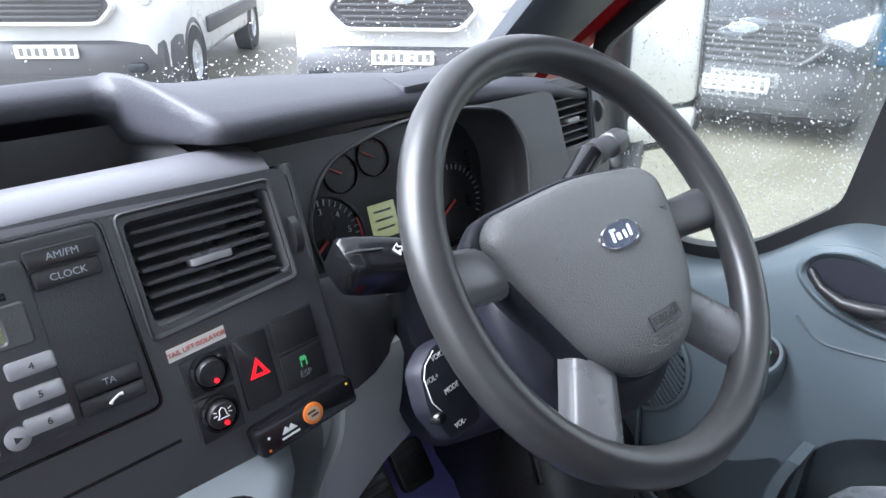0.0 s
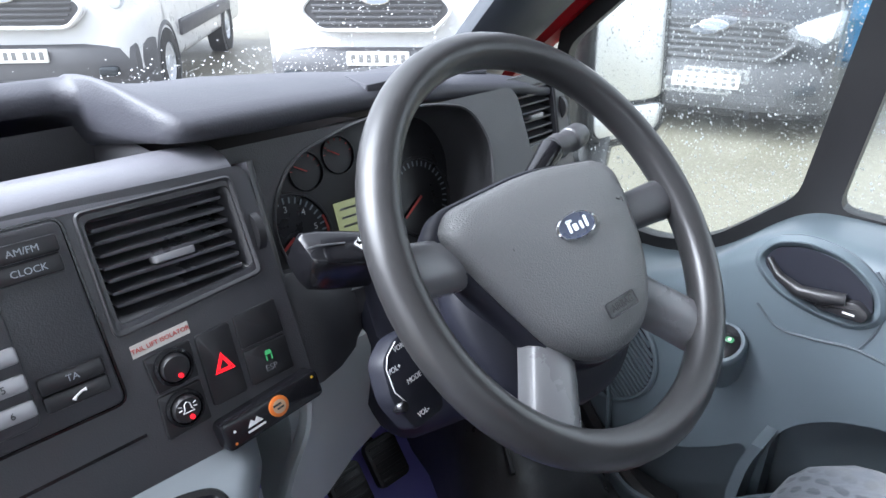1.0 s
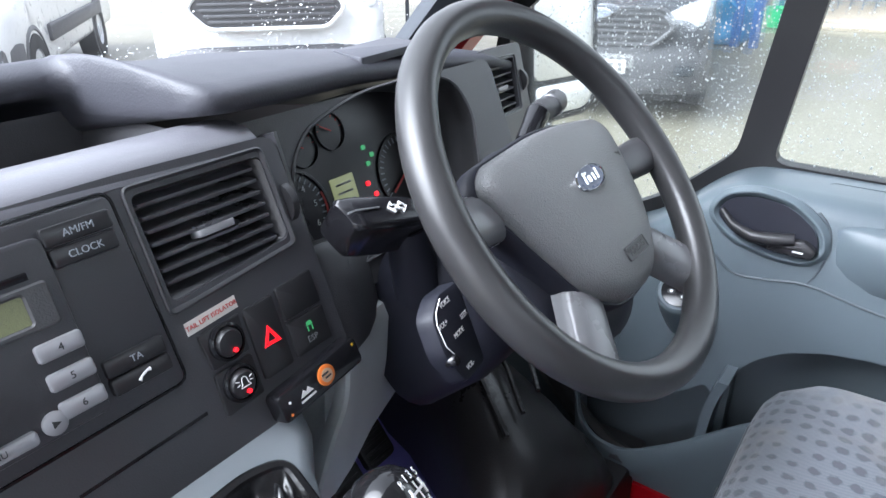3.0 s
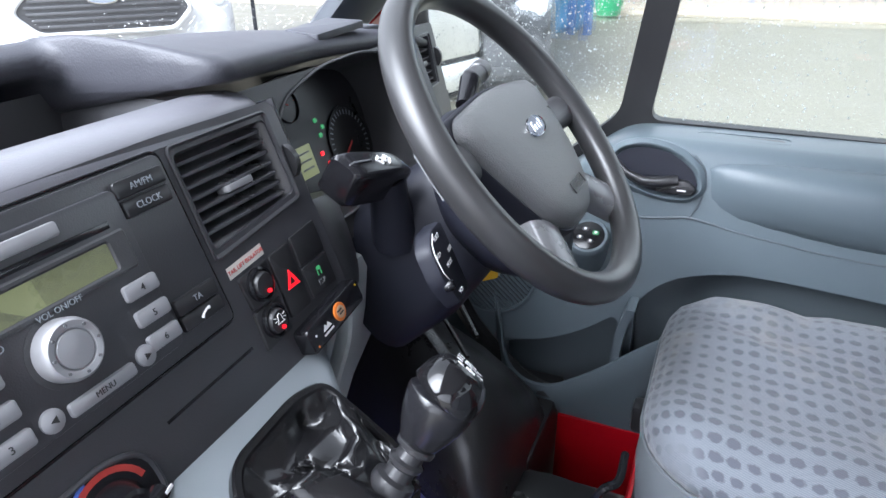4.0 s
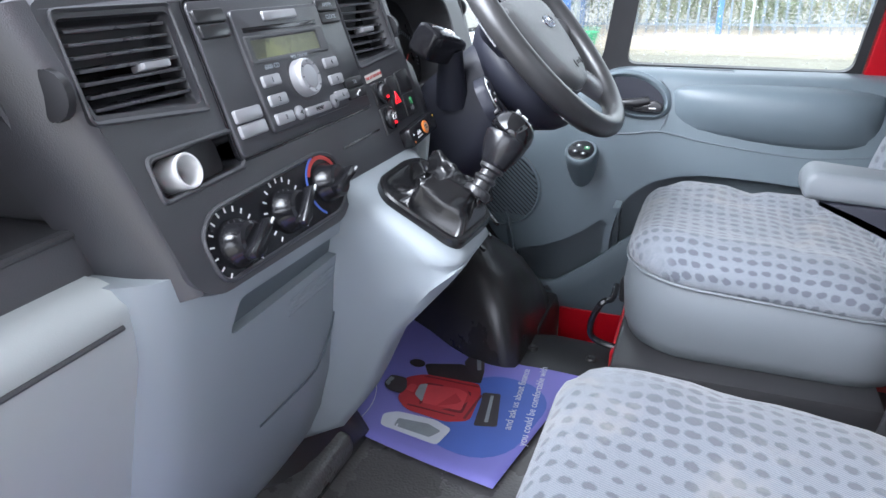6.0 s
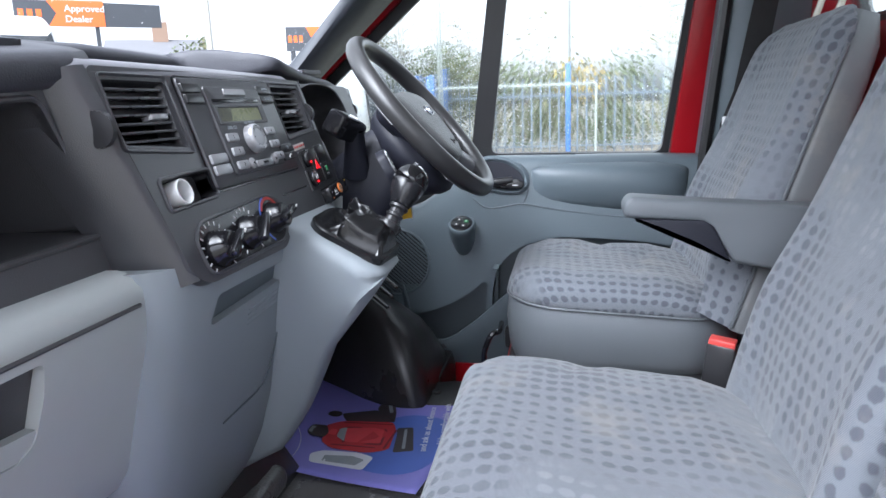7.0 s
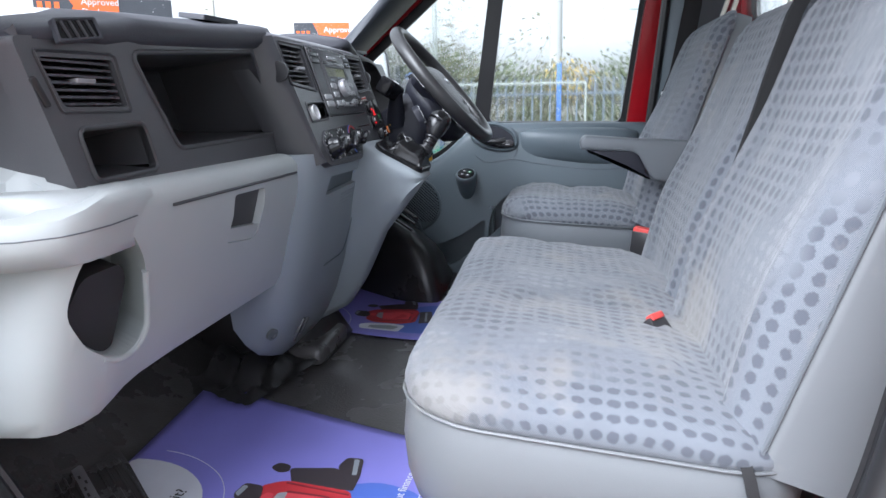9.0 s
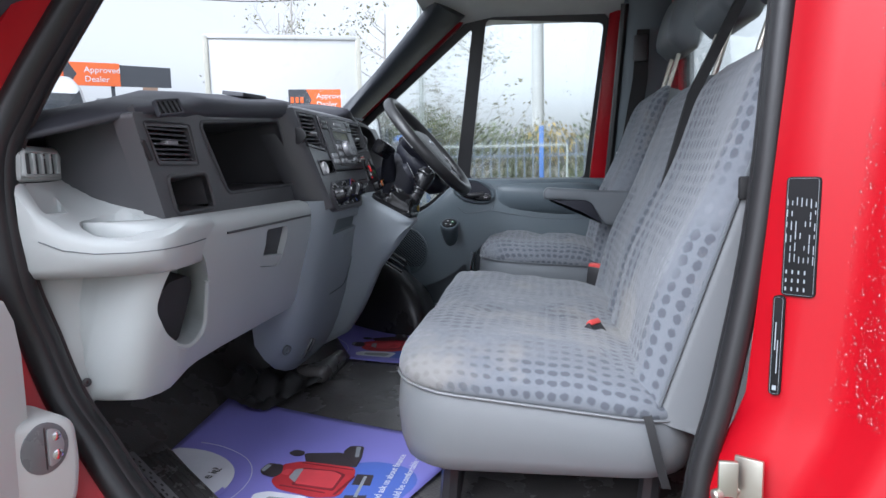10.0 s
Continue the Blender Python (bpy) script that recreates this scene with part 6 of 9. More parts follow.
# ---------------------------------------------------------------- gear lever
def gear_lever():
    t = thing("gear_lever", (0.07, 0.27, 1.13), "black gear lever with leather gaiter", "gear lever")
    MG = basis((0.098, 0.297, 1.139), (1, 0, 0.02), (0, 0.89, 0.46))
    o = rounded([(-0.066, -0.056), (0.036, -0.062), (0.060, -0.030), (0.070, 0.052), (0.040, 0.062), (-0.034, 0.060), (-0.058, 0.038)], 0.022, 5)
    bm = B()
    bezel(bm, o, inset(o, 0.008), MG, -0.010, 0.0045, -0.006, 0.002)
    part("gaiter_frame", bm, LEATHER, t)
    tip = Vector((0.121, 0.237, 1.178))
    col = Vector((0.104, 0.251, 1.150))
    bm = B()
    secs = []
    n = 84
    ii = inset(o, 0.007)
    per = []
    for j in range(n):
        f = j / n * len(ii)
        a, b = Vector(ii[int(f) % len(ii)]), Vector(ii[(int(f) + 1) % len(ii)])
        per.append(a.lerp(b, f - int(f)))
    for k in range(19):
        f = k / 18
        ring = []
        for j, p in enumerate(per):
            base = MG @ Vector((p.x, p.y, 0.003))
            ang = 2 * math.pi * j / n
            top = col + (MG.to_3x3() @ Vector((p.x, p.y, 0))).normalized() * 0.0150
            q = base.lerp(top, f ** 1.05)
            sag = math.sin(math.pi * f)
            q.z += -0.012 * math.sin(math.pi * min(1.0, f * 2.4)) + 0.022 * sag * f
            wr = math.sin(3 * ang + 4 * f + 0.8) * 0.009 + (0.5 - abs(math.sin(4 * ang - 5 * f))) * 0.016 + (0.5 - abs(math.sin(6.5 * ang + 8 * f + 2 * noise.noise(q * 30)))) * 0.007 + 0.008 * noise.noise(q * 40)
            q += (q - col).normalized() * wr * sag
            q.z += sag * (0.007 * math.sin(3 * ang - 6 * f) + 0.009 * (0.5 - abs(math.sin(9 * f + 2 * ang + 2.5 * noise.noise(q * 20)))))
            ring.append(q)
        secs.append(ring)
    loft(bm, secs, cap=False)
    part("gaiter", bm, LEATHER, t, "wrinkled black leather gaiter", smooth=180)
    d = (tip - col).normalized()
    mk = Matrix.Translation(col) @ d.to_track_quat("Z", "Y").to_matrix().to_4x4()
    bm = B()
    lathe(bm, [(0.0145, -0.006), (0.0158, -0.001), (0.0150, 0.004), (0.0105, 0.006), (0.0098, 0.013), (0.0122, 0.015), (0.0128, 0.018), (0.0100, 0.020), (0.0094, 0.026), (0.0138, 0.028), (0.0142, 0.031), (0.0120, 0.034)], mk, 24)
    part("collar", bm, SWITCH, t, "ribbed black collar")
    bm = B()
    kb = col + d * 0.031
    up2 = Vector((0.028, -0.020, 0.050)).normalized()
    mk2 = Matrix.Translation(kb) @ up2.to_track_quat("Z", "Y").to_matrix().to_4x4()
    up3 = (up2 + Vector((0.14, -0.34, 0.0))).normalized()
    mk3 = Matrix.Translation(kb + up2 * 0.038) @ up3.to_track_quat("Z", "Y").to_matrix().to_4x4() @ Matrix.Translation((0, 0, -0.038))
    # the pattern reads upright from the driver's seat
    ax, ay = mk3.to_3x3() @ Vector((1, 0, 0)), mk3.to_3x3() @ Vector((0, 1, 0))
    KNOB_TURN = math.degrees(math.atan2(ay.x, ax.x))
    lathe(bm, [(0.0130, 0.0), (0.0152, 0.005), (0.0190, 0.013), (0.0222, 0.022), (0.0240, 0.030), (0.0246, 0.0360), (0.0240, 0.0372)], mk2, 36)
    kn = part("knob", bm, mat("soft_black_grip", (0.011, 0.011, 0.013), 0.24, bump=0.05), t, "black gear knob with white shift pattern", smooth=80)
    bm = B()
    lathe(bm, [(0.0238, 0.0366), (0.0247, 0.0376), (0.0247, 0.043), (0.0238, 0.049), (0.0212, 0.0555), (0.0165, 0.0604), (0.011, 0.0628), (0.005, 0.0637), (0.0, 0.0639)], mk3, 36)
    part("knob_cap", bm, mat("polished_black_cap", (0.008, 0.008, 0.009), 0.10, bump=0, rvar=0.03), kn, smooth=80)
    me = mk3 @ Matrix.Translation((0.0, 0.0, 0.0636)) @ pose(0, 0, 0, 0, 0, KNOB_TURN) @ Matrix.Scale(0.92, 4)
    bm = B()
    for x, y, w, h in ((0, 0, 0.022, 0.0016), (-0.009, 0.0, 0.0016, 0.008), (0.0, 0.0, 0.0016, 0.012), (0.009, 0.0, 0.0016, 0.010)):
        box(bm, (x, y, 0), (w, h, 0.001), me)
    part("shift_pattern", bm, WHITEINK, kn)
    for s, x, y in (("R", -0.013, 0.009), ("1", -0.005, 0.010), ("3", 0.003, 0.010), ("5", 0.011, 0.009), ("2", -0.003, -0.009), ("4", 0.006, -0.009)):
        text("numeral", s, 0.008, me @ Matrix.Translation((x, y, 0.0)), WHITEINK, kn)


gear_lever()


def footwell():
    # rubber covered wheel arch in the driver's footwell, widening towards the bulkhead
    bm = B()
    secs = []
    for y, h, xl in ((0.292, 0.005, 0.50), (0.300, 0.07, 0.475), (0.318, 0.125, 0.470), (0.345, 0.165, 0.472), (0.39, 0.200, 0.485), (0.44, 0.222, 0.515), (0.50, 0.245, 0.560), (0.60, 0.28, 0.61), (0.72, 0.33, 0.64), (0.95, 0.42, 0.66)):
        w = 0.80 - xl - 0.04
        secs.append([Vector((xl + w * u, y, FLOOR + h * v)) for u, v in ((0, 0), (0.0, 0.35), (0.03, 0.62), (0.09, 0.84), (0.20, 0.96), (0.36, 1.0), (0.55, 0.97), (0.75, 0.84), (0.92, 0.55), (1.0, 0.0))])
    loft(bm, secs)
    wa = tagged(part("wheel_arch", bm, ARCHM, smooth=70), "shiny black rubber covered wheel arch in the footwell", "wheel arch", kind="structure")
    for u in (0.03, 0.10, 0.17):
        bm = B()
        tube(bm, [(0.535 + u * 0.6, 0.385, 0.886 + 0.16 * u), (0.565 + u * 0.8, 0.44, 0.913 + 0.1 * u), (0.61 + u * 0.8, 0.50, 0.936), (0.665 + u * 0.6, 0.60, 0.971)], 0.004, 6)
        part("rib", bm, ARCHM, wa)
    # stiff mat edge with studs beside the paper
    bm = B()
    slab(bm, rounded([(0.485, 0.02), (0.60, 0.02), (0.62, 0.26), (0.60, 0.315), (0.52, 0.335), (0.485, 0.30)], 0.02), Matrix.Translation((0, 0, FLOOR)), 0.0, 0.012, 0.004)
    me_ = tagged(part("floor_mat", bm, RUBBER), "stiff black mat with studs by the driver's seat", "mat")
    for x, y in ((0.55, 0.305), (0.547, 0.193)):
        bm = B()
        lathe(bm, [(0.011, 0.010), (0.011, 0.014), (0.008, 0.0165), (0.004, 0.015), (0.0, 0.015)], Matrix.Translation((x, y - 0.02, FLOOR)), 16)
        part("stud", bm, RUBBER, me_)
    # seal of the driver's door running up from the sill
    bm = B()
    tube(bm, spline([(0.83, -0.28, 0.70), (0.83, 0.1, 0.695), (0.825, 0.29, 0.695), (0.825, 0.36, 0.715), (0.828, 0.42, 0.765), (0.83, 0.47, 0.82), (0.832, 0.51, 0.90), (0.84, 0.54, 1.0)], 5), 0.017, 8)
    tagged(part("door_seal", bm, RUBBER), "black rubber seal at the foot of the driver's door", "door seal", kind="structure")
    # black tunnel hump under the gear console
    bm = B()
    secs = []
    for y, h, w in ((0.47, 0.02, 0.10), (0.52, 0.12, 0.13), (0.60, 0.22, 0.15), (0.75, 0.32, 0.18), (0.95, 0.36, 0.18)):
        secs.append([Vector((0.13 + w * math.cos(a), y, FLOOR + max(0.0, h * math.sin(a)))) for a in [math.pi * j / 10 for j in range(11)]])
    loft(bm, secs)
    tagged(part("tunnel_hump", bm, ARCHM), "black rubber covered tunnel hump", "floor hump", kind="structure")
    bm = B()
    box(bm, (0.745, 0.46, FLOOR - 0.14), (0.25, 0.345, 0.32), None, 0.01)
    tagged(part("trim", bm, RUBBER), "black rubber end of the step well", "step well", kind="structure")
    # step well by the door: floor coloured black for its shade, red sill wall beyond it
    bm = B()
    loft(bm, [[Vector((x, y, z)) for x, z in ((0.630, FLOOR - 0.02), (0.640, FLOOR - 0.20), (0.660, FLOOR - 0.22), (0.79, FLOOR - 0.22), (0.79, FLOOR - 0.30), (0.620, FLOOR - 0.30), (0.620, FLOOR - 0.02))] for y in (-0.40, 0.42)])
    tagged(part("trim", bm, RUBBER), "step well by the driver's door, coloured black for its deep shade", "step well", kind="structure")
    bm = B()
    loft(bm, [[Vector((x, y, z)) for x, z in ((0.792, FLOOR - 0.215), (0.80, FLOOR - 0.02), (0.86, FLOOR - 0.01), (0.86, FLOOR - 0.30), (0.792, FLOOR - 0.30))] for y in (-0.40, 0.285)])
    tagged(part("trim", bm, RED), "red door sill on the driver's side", "sill", kind="structure")
    bm = B()
    box(bm, (0.60, -0.02, FLOOR + 0.055), (0.36, 0.30, 0.11), None, 0.012)
    tagged(part("seat_box", bm, RED), "red painted seat box under the driver's seat", "seat box", kind="structure")
    # pedals
    for (x, y, z), lab in (((0.520, 0.60, 0.798), "worn black brake pedal"), ((0.440, 0.585, 0.802), "worn black clutch pedal")):
        t = thing("pedal", (x, y, z), lab, "pedal", "pedals")
        m = basis((x, y, z), (1, 0, 0), (0, 0.62, 0.78))
        bm = B()
        slab(bm, rrect(0.058, 0.070, 0.010, 3), m, -0.006, 0.006, 0.003)
        pd = part("pad", bm, RUBBER, t)
        for i in range(5):
            bm = B()
            box(bm, (0, -0.025 + i * 0.0125, 0.007), (0.046, 0.005, 0.003), m, 0.001)
            part("rib", bm, RUBBER, pd)
        bm = B()
        tube(bm, [m @ Vector((0, 0, -0.005)), m @ Vector((0, 0.05, -0.04)), m @ Vector((0, 0.25, -0.05))], 0.009, 8)
        part("arm", bm, SWITCH, t)


footwell()


# ---------------------------------------------------------------- driver's door
def driver_door():
    t = thing("door_1", (0.87, 0.1, 0.62), "closed driver's door with blue-grey inner panel", "door", kind="structure")
    bm = B()
    secs = []
    crest = [(-0.305, 1.178), (-0.20, 1.181), (0.0, 1.182), (0.12, 1.183), (0.20, 1.182), (0.24, 1.172), (0.275, 1.148), (0.31, 1.116), (0.35, 1.084), (0.40, 1.058), (0.46, 1.046), (0.55, 1.046), (0.66, 1.055)]
    for _, y, zt in spline([(0, y, zt) for y, zt in crest], 3):
        k = (zt - 0.98) / 0.21
        secs.append([Vector((x, y, z)) for x, z in ((1.015, zt - 0.004), (0.965, zt - 0.003), (0.895, zt), (0.876, zt - 0.003), (0.864, zt - 0.012), (0.858, zt - 0.03), (0.850, 0.98 + 0.10 * k), (0.845, 0.98), (0.842, 0.92), (0.836, 0.80), (0.835, 0.66), (0.85, 0.62), (1.015, 0.62))])
    loft(bm, secs)
    card = part("door_card", bm, DOORGREY, t, "blue-grey moulded door card")
    # pull handle cup
    MH = basis((0.8535, 0.012, 1.116), (0, -1, 0), (0.09, 0, 1))
    oc = rounded([(-0.228, 0.028), (-0.198, 0.002), (-0.148, -0.010), (-0.112, -0.010), (-0.096, 0.002), (-0.103, 0.028), (-0.138, 0.054), (-0.182, 0.060), (-0.215, 0.050)], 0.022, 5)
    bm = B()
    bezel(bm, inset(oc, -0.014), oc, MH, -0.004, 0.0075, -0.004, 0.006)
    cup = part("handle_cup", bm, DOORGREY, t, "black release handle in a grey cup")
    bm = B()
    loft(bm, [[MH @ Vector((x, y, 0.006)) for x, y in oc], [MH @ Vector((x * 0.96 - 0.005, y * 0.85, 0.0005)) for x, y in oc]])
    part("cup_lining", bm, SHROUDM, cup)
    bm = B()
    slab(bm, ellipse(0.030, 0.020, 24, -0.172, 0.036), MH, 0.001, 0.0045, 0.002)
    dish = part("dish", bm, DOORDARK, cup)
    bm = B()
    slab(bm, ellipse(0.006, 0.006, 14, -0.166, 0.040), MH, 0.003, 0.005)
    part("screw_hole", bm, SHROUDM, dish)
    bm = B()
    hp = [MH @ Vector(p) for p in ((-0.220, 0.034, 0.008), (-0.203, 0.018, 0.014), (-0.175, 0.008, 0.018), (-0.150, 0.010, 0.018), (-0.125, 0.014, 0.014))]
    tube(bm, hp, [0.004, 0.006, 0.008, 0.009, 0.008], 10)
    part("release_lever", bm, SWITCH, cup)
    bm = B()
    slab(bm, rounded([(-0.158, -0.006), (-0.102, -0.008), (-0.096, 0.004), (-0.112, 0.016), (-0.148, 0.008)], 0.007), MH, 0.004, 0.018, 0.004)
    lk = part("lock_lever", bm, SWITCH, cup)
    bm = B()
    box(bm, (-0.118, 0.000, 0.0183), (0.013, 0.0022, 0.0006), MH)
    part("lock_mark", bm, WHITEINK, lk, "unreadable white lettering")
    # arm pad
    bm = B()
    secs = []
    for y, z0, z1, b in ((0.094, 1.088, 1.150, 0.000), (0.085, 1.078, 1.156, 0.006), (0.07, 1.072, 1.160, 0.013), (0.04, 1.066, 1.163, 0.022), (0.0, 1.061, 1.165, 0.029), (-0.05, 1.055, 1.166, 0.035), (-0.10, 1.050, 1.166, 0.039), (-0.15, 1.047, 1.166, 0.040), (-0.20, 1.047, 1.164, 0.036), (-0.24, 1.052, 1.160, 0.026), (-0.262, 1.062, 1.155, 0.012), (-0.272, 1.075, 1.148, 0.002)):
        x0 = 0.858
        secs.append([Vector((x, y, z)) for x, z in ((x0, z1), (x0 - b * 0.75, z1 - 0.008), (x0 - b, z1 - 0.028), (x0 - b * 0.9, (z0 + z1) / 2 - 0.01), (x0 - b * 0.45, z0 + 0.018), (x0 - 0.004, z0), (x0 + 0.01, z0), (x0 + 0.01, z1))])
    loft(bm, secs)
    part("arm_pad", bm, DOORGREY, t, "blue-grey moulded arm pad", smooth=80)
    bm = B()
    tube(bm, spline([Vector((0.8497 + 0.09 * max(0.0, z - 1.074), y, z)) for y, z in ((0.118, 1.168), (0.103, 1.150), (0.098, 1.128), (0.102, 1.095), (0.113, 1.070))], 6), 0.0017, 6)
    part("seam", bm, DOORDARK, t)
    bm = B()
    tube(bm, spline([Vector((0.8488, y, z)) for y, z in ((0.235, 1.085), (0.205, 1.062), (0.165, 1.063), (0.113, 1.070), (0.05, 1.058), (-0.02, 1.048), (-0.10, 1.039), (-0.18, 1.036), (-0.27, 1.045))], 5), 0.0017, 6)
    part("seam", bm, DOORDARK, t)
    # slot in the sill
    ms = basis((0.932, 0.054, 1.1795), (0, -1, 0), (1, 0, 0.0))
    bm = B()
    bezel(bm, rrect(0.135, 0.034, 0.012, 4), rrect(0.118, 0.018, 0.007, 4), ms @ pose(0, 0, 0, 180, 0, 0), -0.002, 0.003, 0.0)
    sv = part("sill_vent", bm, DOORGREY, t)
    bm = B()
    slab(bm, rrect(0.118, 0.018, 0.007, 4), ms @ pose(0, 0, 0, 180, 0, 0), -0.001, 0.001)
    part("vent_slot", bm, BLACK, sv)
    # window switch pod
    bm = B()
    secs = []
    c0 = Vector((0.858, 0.262, 0.965))
    ax = Vector((-0.50, 0.02, 0.86)).normalized()
    mp = Matrix.Translation(c0) @ basis((0, 0, 0), (0, -1, 0), ax.cross(Vector((0, -1, 0))))
    for z, r, dx in ((-0.03, 0.020, 0.0), (0.0, 0.026, 0), (0.03, 0.031, 0), (0.060, 0.034, 0), (0.068, 0.034, 0), (0.072, 0.031, 0)):
        secs.append([mp @ Vector((r * math.cos(2 * math.pi * j / 24), 1.05 * r * math.sin(2 * math.pi * j / 24), z)) for j in range(24)])
    loft(bm, secs)
    pod = part("switch_pod", bm, DOORGREY, t, "grey pod with round mirror and window switches", smooth=50)
    mp = mp @ Matrix.Translation((0, 0, 0.0715))
    bm = B()
    slab(bm, ellipse(0.027, 0.028, 24), mp, -0.004, 0.002, 0.001)
    swp = part("switch_plate", bm, GLOSSBLK, pod)
    for i in range(4):
        bm = B()
        a = math.pi / 2 * i + 0.5
        slab(bm, rrect(0.011, 0.008, 0.003, 3), mp @ Matrix.Translation((0.013 * math.cos(a), 0.013 * math.sin(a), 0)), 0.002, 0.0035, 0.0007)
        part("button", bm, SWITCH if i else GREENGLOW, swp)
        bm = B()
        slab(bm, ellipse(0.0024, 0.0024, 10), mp @ Matrix.Translation((0.013 * math.cos(a), 0.013 * math.sin(a), 0)), 0.0035, 0.004)
        part("mark", bm, WHITEINK, swp)
    # speaker grille
    MS = basis((0.8415, 0.435, 0.925), (0, -1, 0), (0.02, 0, 1))
    bm = B()
    lathe(bm, [(0.088, -0.004), (0.088, 0.004), (0.084, 0.006), (0.081, 0.004), (0.081, 0.0)], MS, 40, cap=False)
    sg = part("speaker_grille", bm, DOORGREY, t, "round ribbed speaker grille")
    bm = B()
    slab(bm, ellipse(0.081, 0.081, 40), MS, -0.002, 0.001)
    part("grille_back", bm, SHROUDM, sg)
    for i in range(21):
        v = -0.075 + i * 0.0075
        w = 2 * math.sqrt(max(0.0001, 0.080 ** 2 - v * v))
        bm = B()
        box(bm, (0, v, 0.004), (w, 0.0038, 0.005), MS @ pose(0, 0, 0, 0, 0, -42), 0.0008, 1)
        part("rib", bm, DOORGREY, sg)
    # door pocket
    bm = B()
    secs = []
    lip = [(0.838, 0.425, 0.885), (0.820, 0.408, 0.838), (0.803, 0.396, 0.800), (0.793, 0.381, 0.765), (0.788, 0.356, 0.743), (0.786, 0.325, 0.737), (0.785, 0.292, 0.745), (0.784, 0.25, 0.774), (0.783, 0.211, 0.805), (0.782, 0.165, 0.848), (0.781, 0.119, 0.884), (0.780, 0.05, 0.912), (0.780, -0.10, 0.928), (0.780, -0.30, 0.932)]
    for xi, y, zl in spline(lip, 4):
        secs.append([Vector((x, y, z)) for x, z in ((xi + 0.010, zl - 0.004), (xi + 0.007, zl), (xi + 0.001, zl - 0.001), (xi - 0.002, zl - 0.008), (xi + 0.002, zl - 0.05), (xi + 0.018, 0.68), (xi + 0.035, 0.63), (xi + 0.045, 0.63), (xi + 0.028, 0.69), (xi + 0.014, zl - 0.05))])
    loft(bm, secs)
    part("pocket", bm, DOORGREY, t, "blue-grey door pocket with a torn edge")
    bm = B()
    loft(bm, [[Vector((x, y + dy * 0.014, z)) for x, dy in ((0.790, -0.5), (0.790, 0.5), (0.842, 0.5), (0.842, -0.5))] for y, z in ((0.196, 0.80), (0.194, 0.84), (0.191, 0.87), (0.186, 0.895), (0.178, 0.920))])
    part("pocket_divider", bm, DOORGREY, t)
    mt = basis((0.7845, 0.312, 0.722), (0, -1, 0), (0, 0, 1))
    bm = B()
    slab(bm, [(-0.012, -0.004), (0.012, -0.006), (0.004, 0.003), (0.001, 0.008), (-0.003, 0.004), (-0.010, 0.003)], mt, -0.002, 0.0008)
    part("tear", bm, BLACK, t, "ragged dark tear")
    # pocket openings sunk into the card behind the rim
    MQ = basis((0.842, 0, 0), (0, -1, 0), (0, 0, 1))
    for hole in ([(-0.398, 0.66), (-0.408, 0.760), (-0.396, 0.786), (-0.34, 0.800), (-0.29, 0.820), (-0.245, 0.848), (-0.212, 0.876), (-0.200, 0.866), (-0.200, 0.66)],
                 [(-0.176, 0.66), (-0.176, 0.895), (-0.168, 0.920), (-0.150, 0.942), (-0.115, 0.966), (-0.07, 0.981), (-0.02, 0.988), (0.06, 0.986), (0.17, 0.978), (0.26, 0.962), (0.26, 0.66)]):
        carve(card, rounded(hole, 0.014, 4), MQ, -0.036, 0.05)
    bm = B()
    slab(bm, [(-0.42, 0.65), (0.28, 0.65), (0.28, 0.99), (-0.15, 0.99), (-0.42, 0.88)], MQ, -0.046, -0.034)
    part("pocket_lining", bm, DOORDARK, t)
    # window frame with main pane and quarter light
    ML = basis((0.985, 0, 1.18), (0, -1, 0), (-0.12, 0, 1))
    main = rounded([(-0.204, 0.004), (0.226, -0.002), (0.290, 0.546), (-0.126, 0.578)], 0.022, 4)
    quart = rounded([(-0.255, 0.012), (-0.176, 0.551), (-0.40, 0.369), (-0.638, 0.175), (-0.652, 0.06), (-0.62, -0.06), (-0.54, -0.116), (-0.46, -0.120), (-0.402, -0.107), (-0.354, -0.079), (-0.308, -0.038)], 0.02, 3)
    outer = [(-0.70, -0.17), (-0.40, -0.17), (-0.26, -0.06), (0.240, -0.03), (0.306, 0.560), (0.285, 0.585), (-0.13, 0.605), (-0.195, 0.574), (-0.655, 0.195), (-0.69, 0.05)]
    bm = wall_with_holes(outer, [main, quart], ML, -0.02, 0.0)
    part("window_frame", bm, RUBBER, t, "black window frame", smooth=30)
    for nm, pts in (("pane", main), ("quarter_pane", quart)):
        bm = B()
        slab(bm, inset(pts, -0.004), ML, -0.012, -0.008)
        p = part(nm, bm, SIDEGLASS, t, "rain-spotted side glass")
        p.visible_shadow = False
    # red painted frame behind the window
    bm = B()
    o = [(0.243, -0.03), (0.345, -0.03), (0.372, 0.60), (0.308, 0.575)]
    slab(bm, o, ML, -0.02, 0.012, 0.004)
    part("door_edge", bm, RED, t, "red painted door edge")
    # rain drops clinging to the outside of the glass
    rng = random.Random(11)
    bm = B()
    cnt = 0
    base = [Vector(v) for v in ((1, 0, 0), (0.5, 0.866, 0), (-0.5, 0.866, 0), (-1, 0, 0), (-0.5, -0.866, 0), (0.5, -0.866, 0))]

    def inside(p, poly):
        c = False
        for i in range(len(poly)):
            a, b = poly[i - 1], poly[i]
            if (a[1] > p[1]) != (b[1] > p[1]) and p[0] < (b[0] - a[0]) * (p[1] - a[1]) / (b[1] - a[1]) + a[0]:
                c = not c
        return c
